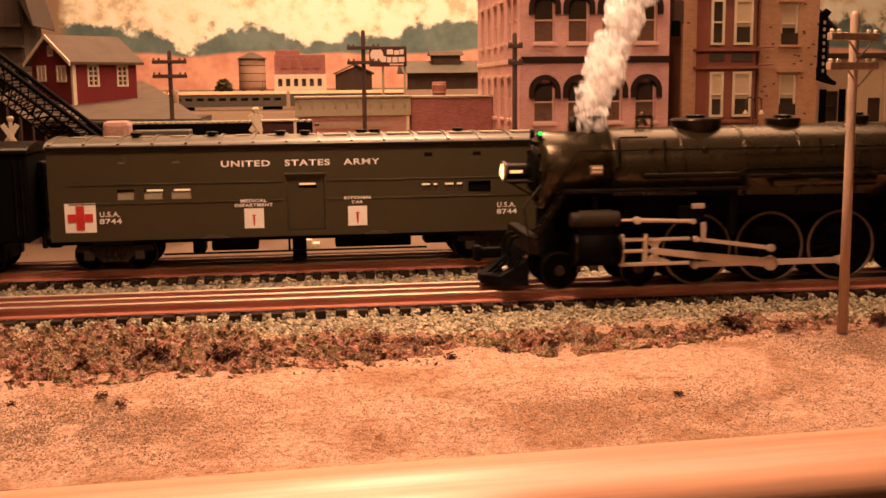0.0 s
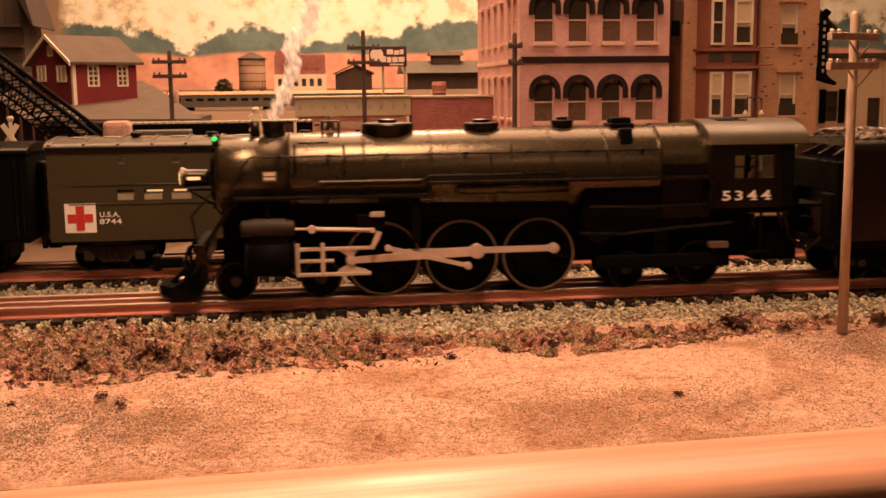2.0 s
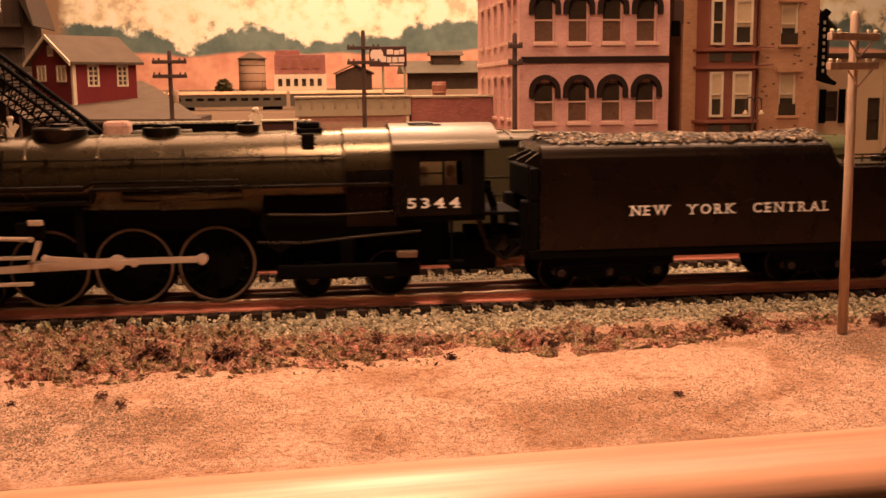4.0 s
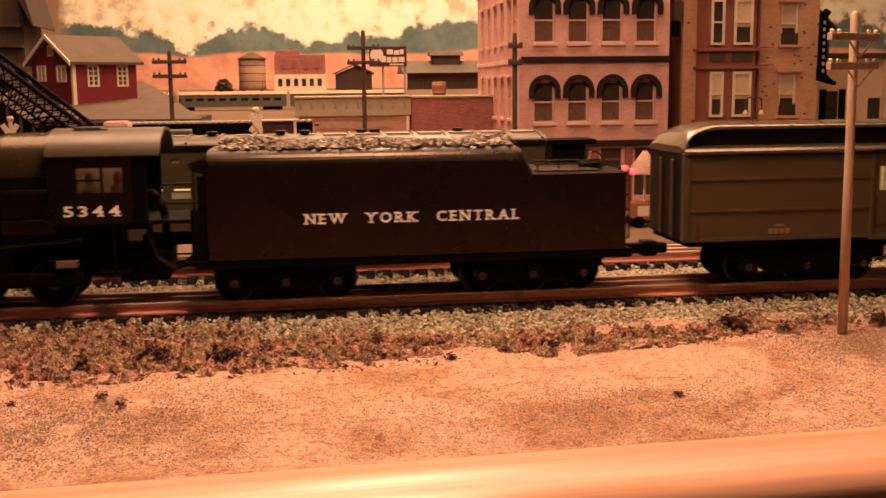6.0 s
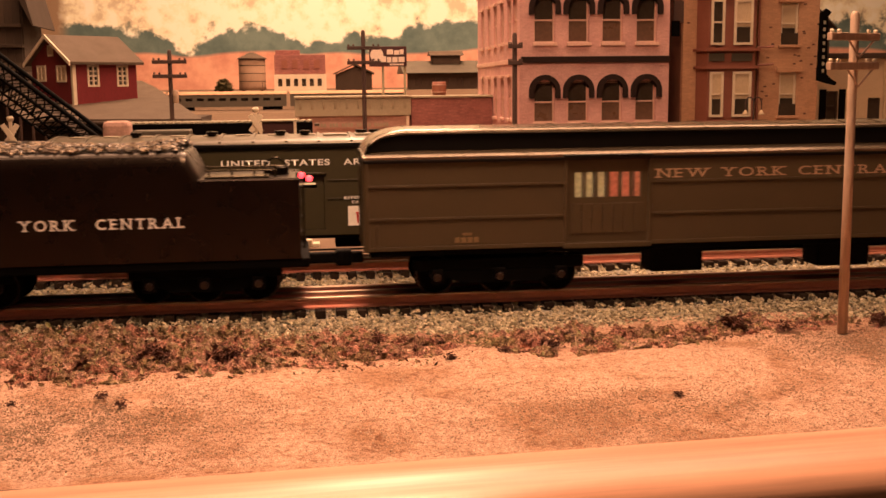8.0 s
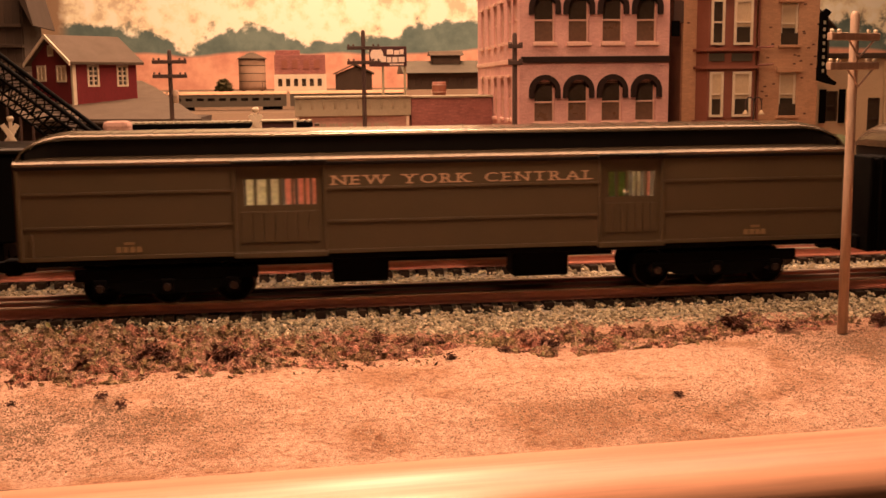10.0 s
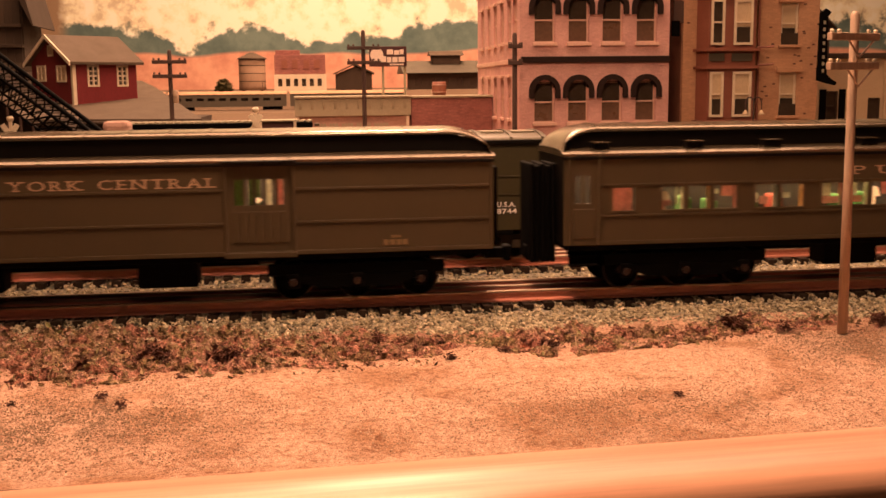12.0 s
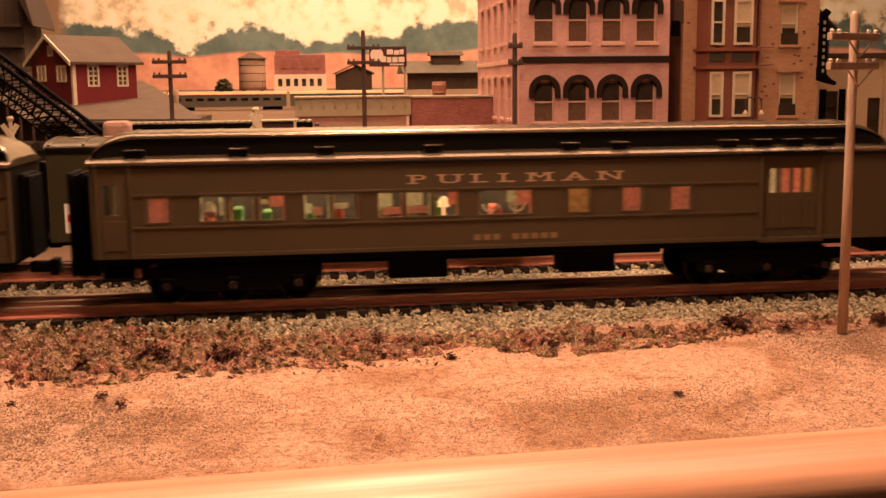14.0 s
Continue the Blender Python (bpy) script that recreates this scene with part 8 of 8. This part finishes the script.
    for i in range(n + 1):
        s = s0 + 0.002 + (s1 - s0 - 0.004) * i / n
        bm = B()
        t = [(y * 1.003, z + 0.0009) for y, z in arch[1:-1]] + [(y, z - 0.0003) for y, z in arch[-2:0:-1]]
        loft(bm, [(s - 0.0009, t), (s + 0.0009, t)])
        fit("roof_rib", bm, ARMYROOF, roof)
        if i < n:
            wide = 0.0030 if i >= 8 else 0.0088
            bm = B()
            bx(bm, s + wide, s + 0.0185, -0.0185 if i >= 8 else -0.012, -0.002, 0.0838, 0.0853, 0.0003)
            fit("roof_panel", bm, ROOFPANEL, roof)
    bm = B()
    bx(bm, s0, s1, -0.0338, -0.0325, 0.0775, 0.0800, 0.0004)
    fit("gutter", bm, ROOFDARK, roof)
    for s in (-0.1060, -0.0580, -0.0140, 0.0020, 0.0390, 0.0480, 0.1040):
        bm = B()
        lathe(bm, (s, -0.010, 0.0835), (0, 0, 1), [(0, 0.0030), (0.0022, 0.0030), (0.0023, 0.0038), (0.0040, 0.0038)], 12)
        fit("roof_vent", bm, BLACK, roof)
    bm = B()
    bx(bm, -0.1490, -0.1300, yf - 0.0004, yf + 0.0001, 0.0262, 0.0447)
    r = fit("cross_panel", bm, WHITE, side, "white square with a red cross")
    bm = B()
    bx(bm, -0.1420, -0.1370, yf - 0.0008, yf - 0.0005, 0.0278, 0.0432)
    bx(bm, -0.1472, -0.1421, yf - 0.0008, yf - 0.0005, 0.0330, 0.0380)
    bx(bm, -0.1369, -0.1318, yf - 0.0008, yf - 0.0005, 0.0330, 0.0380)
    fit("red_cross", bm, REDCROSS, r, "red cross")
    lettering("UNITED   STATES   ARMY", -0.0010, yf - 0.0004, 0.0678, 0.1010, 0.0040, WHITE, side, "lettering", 0.025, "white block lettering", 1.15)
    for s in (-0.1212, 0.1330):
        lettering("U.S.A.", s - 0.0003, yf - 0.0004, 0.0375, 0.0125, 0.0034, WHITE, side, "lettering", 0.025, "white block lettering", 1.1)
        lettering("8744", s, yf - 0.0004, 0.0330, 0.0135, 0.0034, WHITE, side, "lettering", 0.025, "white block lettering", 1.1)
    for s, lines in ((-0.0318, (("MEDICAL", 0.0165, 0.0440), ("DEPARTMENT", 0.0240, 0.0412))), (0.0345, (("KITCHEN", 0.0170, 0.0445), ("CAR", 0.0072, 0.0417)))):
        for text, w, z in lines:
            lettering(text, s, yf - 0.0009, z, w, 0.0021, WHITE, side, "lettering", 0.03, "white block lettering", 1.1)
        bm = B()
        bx(bm, s - 0.0062, s + 0.0062, yf - 0.0004, yf + 0.0001, 0.0262, 0.0390)
        b = fit("badge_panel", bm, WHITE, side, "white square with a small red staff")
        bm = B()
        prism(bm, [(s - 0.0004, 0.0280), (s + 0.0004, 0.0280), (s + 0.0007, 0.0340), (s - 0.0007, 0.0340)], yf - 0.0008, yf - 0.0005, "y")
        bx(bm, s - 0.0013, s + 0.0013, yf - 0.0008, yf - 0.0005, 0.0342, 0.0350)
        fit("staff_badge", bm, REDCROSS, b)
    bm = B()
    bx(bm, s0 + 0.002, s1 - 0.002, -0.0300, 0.0300, 0.0180, 0.0215, 0.0008)
    fit("underframe", bm, FLATBLACK, K)
    for a, b, z0 in ((-0.0600, -0.0300, 0.0110), (-0.0080, 0.0010, 0.0030), (0.0200, 0.0700, 0.0110), (-0.0720, -0.0640, 0.0100), (0.0790, 0.0980, 0.0120)):
        bm = B()
        bx(bm, a, b, -0.0240, -0.0080, z0, 0.0185, 0.0012)
        fit("tank_box", bm, FLATBLACK, K)
    bm = B()
    wire(bm, [(-0.0900, -0.026, 0.0100), (0.0800, -0.026, 0.0100)], 0.0007)
    wire(bm, [(-0.0100, -0.026, 0.018), (-0.0100, -0.026, 0.010)], 0.0007)
    fit("truss_rod", bm, FLATBLACK, K)
    for s in (-0.0570, 0.0475):
        bm = B()
        prism(bm, [(s - 0.009, 0.0205), (s + 0.009, 0.0205), (s + 0.005, 0.0222), (s - 0.004, 0.0228)], yf - 0.0014, yf - 0.0002, "y")
        fit("step_plate", bm, ARMYROOF, K, "pale worn step plate")
    for sc in (-0.1208, 0.1245):
        bm = B()
        for sy in (-1, 1):
            y = sy * 0.0255
            prism(bm, [(sc - 0.0240, 0.0130), (sc - 0.0230, 0.0165), (sc + 0.0230, 0.0165), (sc + 0.0240, 0.0130), (sc + 0.0140, 0.0120), (sc + 0.008, 0.0065), (sc - 0.008, 0.0065), (sc - 0.0140, 0.0120)], y - 0.0014, y + 0.0014, "y")
        bx(bm, sc - 0.005, sc + 0.005, -0.024, 0.024, 0.0080, 0.0200)
        tr = fit("truck_frame", bm, TRUCK, K)
        for k in (-1, 1):
            for sy in (-1, 1):
                bm = B()
                bx(bm, sc + k * 0.0157 - 0.0032, sc + k * 0.0157 + 0.0032, sy * 0.0275 - 0.0012, sy * 0.0275 + 0.0012, 0.0075, 0.0140, 0.0008)
                fit("journal_box", bm, TRUCK, tr)
            wheelset(tr, sc + k * 0.0157, 0.0105)
            WHEELS.pop()
        for k in range(3):
            bm = B()
            lathe(bm, (sc - 0.0045 + k * 0.0045, -0.0262, 0.0085), (0, 0, 1), [(0, 0.0018), (0.006, 0.0018)], 10)
            fit("coil_spring", bm, TRUCK, tr)
        bm = B()
        bx(bm, sc - 0.0130, sc + 0.0130, -0.0320, -0.0310, 0.0170, 0.0204, 0.0008)
        fit("frame_cover", bm, FLATBLACK, K)
    for d, s in ((-1, s0), (1, s1)):
        bm = B()
        bx(bm, s, s + d * 0.008, -0.003, 0.003, 0.0130, 0.0190, 0.001)
        fit("coupler", bm, FLATBLACK, K)
    bm = B()
    wire(bm, [(s1 + 0.0006, -0.030, 0.03), (s1 + 0.0030, -0.031, 0.05), (s1 + 0.0006, -0.030, 0.072)], 0.0007)
    fit("grab_iron", bm, BLACK, K)
    # the dark car coupled in front of it
    Q = vehicle("dark_box_car", -0.300, "dark black-brown railway car coupled to the kitchen car", "railway car", "standing train", y=TRACK2, moving=False)
    bm = B()
    bx(bm, -0.440, -0.1700, -0.032, 0.032, 0.0205, 0.0770, 0.0015)
    fit("body", bm, FLATBLACK, Q)
    bm = B()
    loft(bm, [(-0.442, [(-0.0335, 0.0765)] + [(y, z - 0.002) for y, z in arch] + [(0.0335, 0.0765)]), (-0.1690, [(-0.0335, 0.0765)] + [(y, z - 0.002) for y, z in arch] + [(0.0335, 0.0765)])])
    fit("roof", bm, BLACK, Q)
    for s in (-0.1775, -0.1735):
        bm = B()
        wire(bm, [(s, -0.0330, 0.025), (s, -0.0330, 0.074)], 0.0006)
        fit("ladder_rail", bm, BLACK, Q)
    for sc in (-0.400, -0.215):
        bm = B()
        bx(bm, sc - 0.026, sc + 0.026, -0.027, 0.027, 0.0070, 0.0200, 0.0015)
        tr = fit("truck_frame", bm, FLATBLACK, Q)
        for k in (-1, 1):
            wheelset(tr, sc + k * 0.0157, 0.0105)
            WHEELS.pop()
    bm = B()
    bx(bm, -0.1700, -0.1665, -0.006, 0.006, 0.0130, 0.0700, 0.001)
    fit("brake_gear", bm, BLACK, Q)
    H = empty("trackside_hut", pose(0.205, 0.215, GROUND), "small dark trackside hut with a flat overhanging roof", "hut")
    bm = B()
    bx(bm, -0.014, 0.012, -0.010, 0.014, 0, 0.082, 0.0006)
    part("wall", bm, FLATBLACK, H)
    bm = B()
    bx(bm, -0.019, 0.020, -0.014, 0.018, 0.082, 0.086, 0.0006)
    part("roof", bm, FLATBLACK, H)


# ---- smoke from the chimney, in drifting rigid puffs ----
PUFFS = []


def build_smoke():
    m = bpy.data.materials.new("thin_white_smoke")
    m.use_nodes = True
    nt = m.node_tree
    nt.nodes.remove(nt.nodes["Principled BSDF"])
    co = nt.nodes.new("ShaderNodeTexCoord")
    nz = node(nt, "ShaderNodeTexNoise", Scale=110.0, Detail=4.0, Roughness=0.55)
    nt.links.new(co.outputs["Object"], nz.inputs["Vector"])
    al = ramp(nt, nz.outputs[0], [(0.36, (0.0, 0.0, 0.0)), (0.56, (0.95, 0.95, 0.95))])
    white = (1.0, 1.0, 1.0, 1)
    front, back, clear = node(nt, "ShaderNodeBsdfDiffuse", Color=white), node(nt, "ShaderNodeBsdfTranslucent", Color=white), nt.nodes.new("ShaderNodeBsdfTransparent")
    body, whole = nt.nodes.new("ShaderNodeMixShader"), nt.nodes.new("ShaderNodeMixShader")
    body.inputs[0].default_value = 0.5
    nt.links.new(front.outputs[0], body.inputs[1])
    nt.links.new(back.outputs[0], body.inputs[2])
    nt.links.new(al, whole.inputs[0])
    nt.links.new(clear.outputs[0], whole.inputs[1])
    nt.links.new(body.outputs[0], whole.inputs[2])
    nt.links.new(whole.outputs[0], nt.nodes["Material Output"].inputs["Surface"])
    S = empty("smoke_plume", pose(-0.1037, 0, 0.0972), "white smoke plume rising from the locomotive chimney", "smoke", "running train")
    rnd = random.Random(12)
    kinds = []
    for i in range(7):
        bm = B()
        bmesh.ops.create_icosphere(bm, subdivisions=4, radius=0.01)
        off = 7.3 * i
        for v in bm.verts:
            n = v.co / 0.01
            d = 1 + 0.55 * noise.noise(n * 1.5 + Vector((off, 0, 0))) + 0.28 * noise.noise(n * 3.6 + Vector((0, off, 0))) + 0.10 * noise.noise(n * 8 + Vector((0, 0, off)))
            v.co = Vector((v.co.x * d, v.co.y * d * 0.8, v.co.z * d * 1.2))
        for f in bm.faces:
            f.smooth = True
        kinds.append(finish("smoke_puff", bm, m))
    te = -0.9
    while te < 4.7:
        thick = np.interp(te, [-0.9, 0.9, 1.4, 2.3, 2.6, 4.7], [1.35, 1.2, 0.7, 0.34, 1.0, 1.0])
        p = new("smoke_puff", rnd.choice(kinds))
        p.parent = S
        p.scale = (thick * rnd.uniform(0.5, 0.82),) * 3
        PUFFS.append((p, te, thick, rnd.uniform(0, 6.28), rnd.uniform(-1, 1)))
        te += 0.026 + 0.022 * thick


build_locomotive()
build_tender()
build_baggage()
build_parlor()
kitchen_car()
build_smoke()


def motions():
    steps = [i / 10 for i in range(141)]
    for ob, s0 in VEHICLES:
        base = ob.matrix_basis.copy()
        walk(ob, [(t, pose(s0 + travel(t), base.translation.y, base.translation.z)) for t in steps])
    for ob, x, r in WHEELS:
        # rolling to the left: seen from the aisle the wheel turns against the clock
        walk(ob, [(t, pose(x, 0, r, 0, math.degrees(travel(t) / r), 0)) for t in steps])
    R, C = 0.0209, 0.0085
    rows = {"side0": [], "side1": [], "main": [], "cross": [], "ecc": [], "link": []}
    for t in steps:
        a = -math.pi / 2 - travel(t) / R
        px, pz = C * math.cos(a), C * math.sin(a)
        for key, (ob, s) in zip(("side0", "side1"), LOCO["side_rods"]):
            rows[key].append((t, pose(s + px, 0, R + pz)))
        pinx, pinz = -0.0019 + px, R + pz
        cz = 0.0218
        cx = pinx - math.sqrt(0.0697**2 - (pinz - cz) ** 2)
        rows["main"].append((t, pose(cx, 0, cz, 0, -math.degrees(math.atan2(pinz - cz, pinx - cx)), 0)))
        rows["cross"].append((t, pose(cx, 0, cz)))
        ex, ez = -0.0019 + 0.0040 * math.cos(a - math.pi / 2), R + 0.0040 * math.sin(a - math.pi / 2)
        fz = 0.0284
        fx = ex - math.sqrt(0.0451**2 - (ez - fz) ** 2)
        rows["ecc"].append((t, pose(fx, 0, fz, 0, -math.degrees(math.atan2(ez - fz, ex - fx)), 0)))
        rows["link"].append((t, pose(-0.0478, 0, 0.0425, 0, -math.degrees(math.atan2(fx + 0.0478, 0.0141)) * -1, 0)))
    walk(LOCO["side_rods"][0][0], rows["side0"])
    walk(LOCO["side_rods"][1][0], rows["side1"])
    walk(LOCO["main_rod"], rows["main"])
    walk(LOCO["crosshead"], rows["cross"])
    walk(LOCO["eccentric_rod"], rows["ecc"])
    walk(LOCO["link"], rows["link"])
    # each puff waits in the smokebox, leaves by the chimney and hangs behind as the engine runs on
    for ob, te, thick, ph, w in PUFFS:
        path = []
        for i in range(141):
            t = i / 10
            age = t - te
            at = travel(t) if age <= 0 else travel(max(te, 0.0)) - 0.09 * min(te, 0.0)
            rise = 0.0 if age <= 0 else 0.165 * min(age, 8.2)
            lift = -0.030 if age <= -0.1 else (-0.030 * min(1.0, -age / 0.1) if age < 0 else rise)
            sway = 0.0 if age <= 0 else (0.004 + 0.004 * thick) * math.sin(3.1 * t + ph) * min(1.0, age * 2) + 0.006 * age * w
            side = 0.0 if age <= 0 else -0.012 * min(age, 4) * 2.6
            path.append((t, pose(at + side + sway, 0.003 * w * min(1.0, max(0.0, age)), lift, 20 * math.sin(t + ph), 40 * math.sin(0.8 * t + ph), 25 * math.sin(0.5 * t * w + ph))))
        walk(ob, path)


build_track(0.0, "three-rail model track with rusty rails and dark ties")
build_track(TRACK2, "far three-rail model track with rusty rails and dark ties")
build_bed()
build_clumps()
motions()
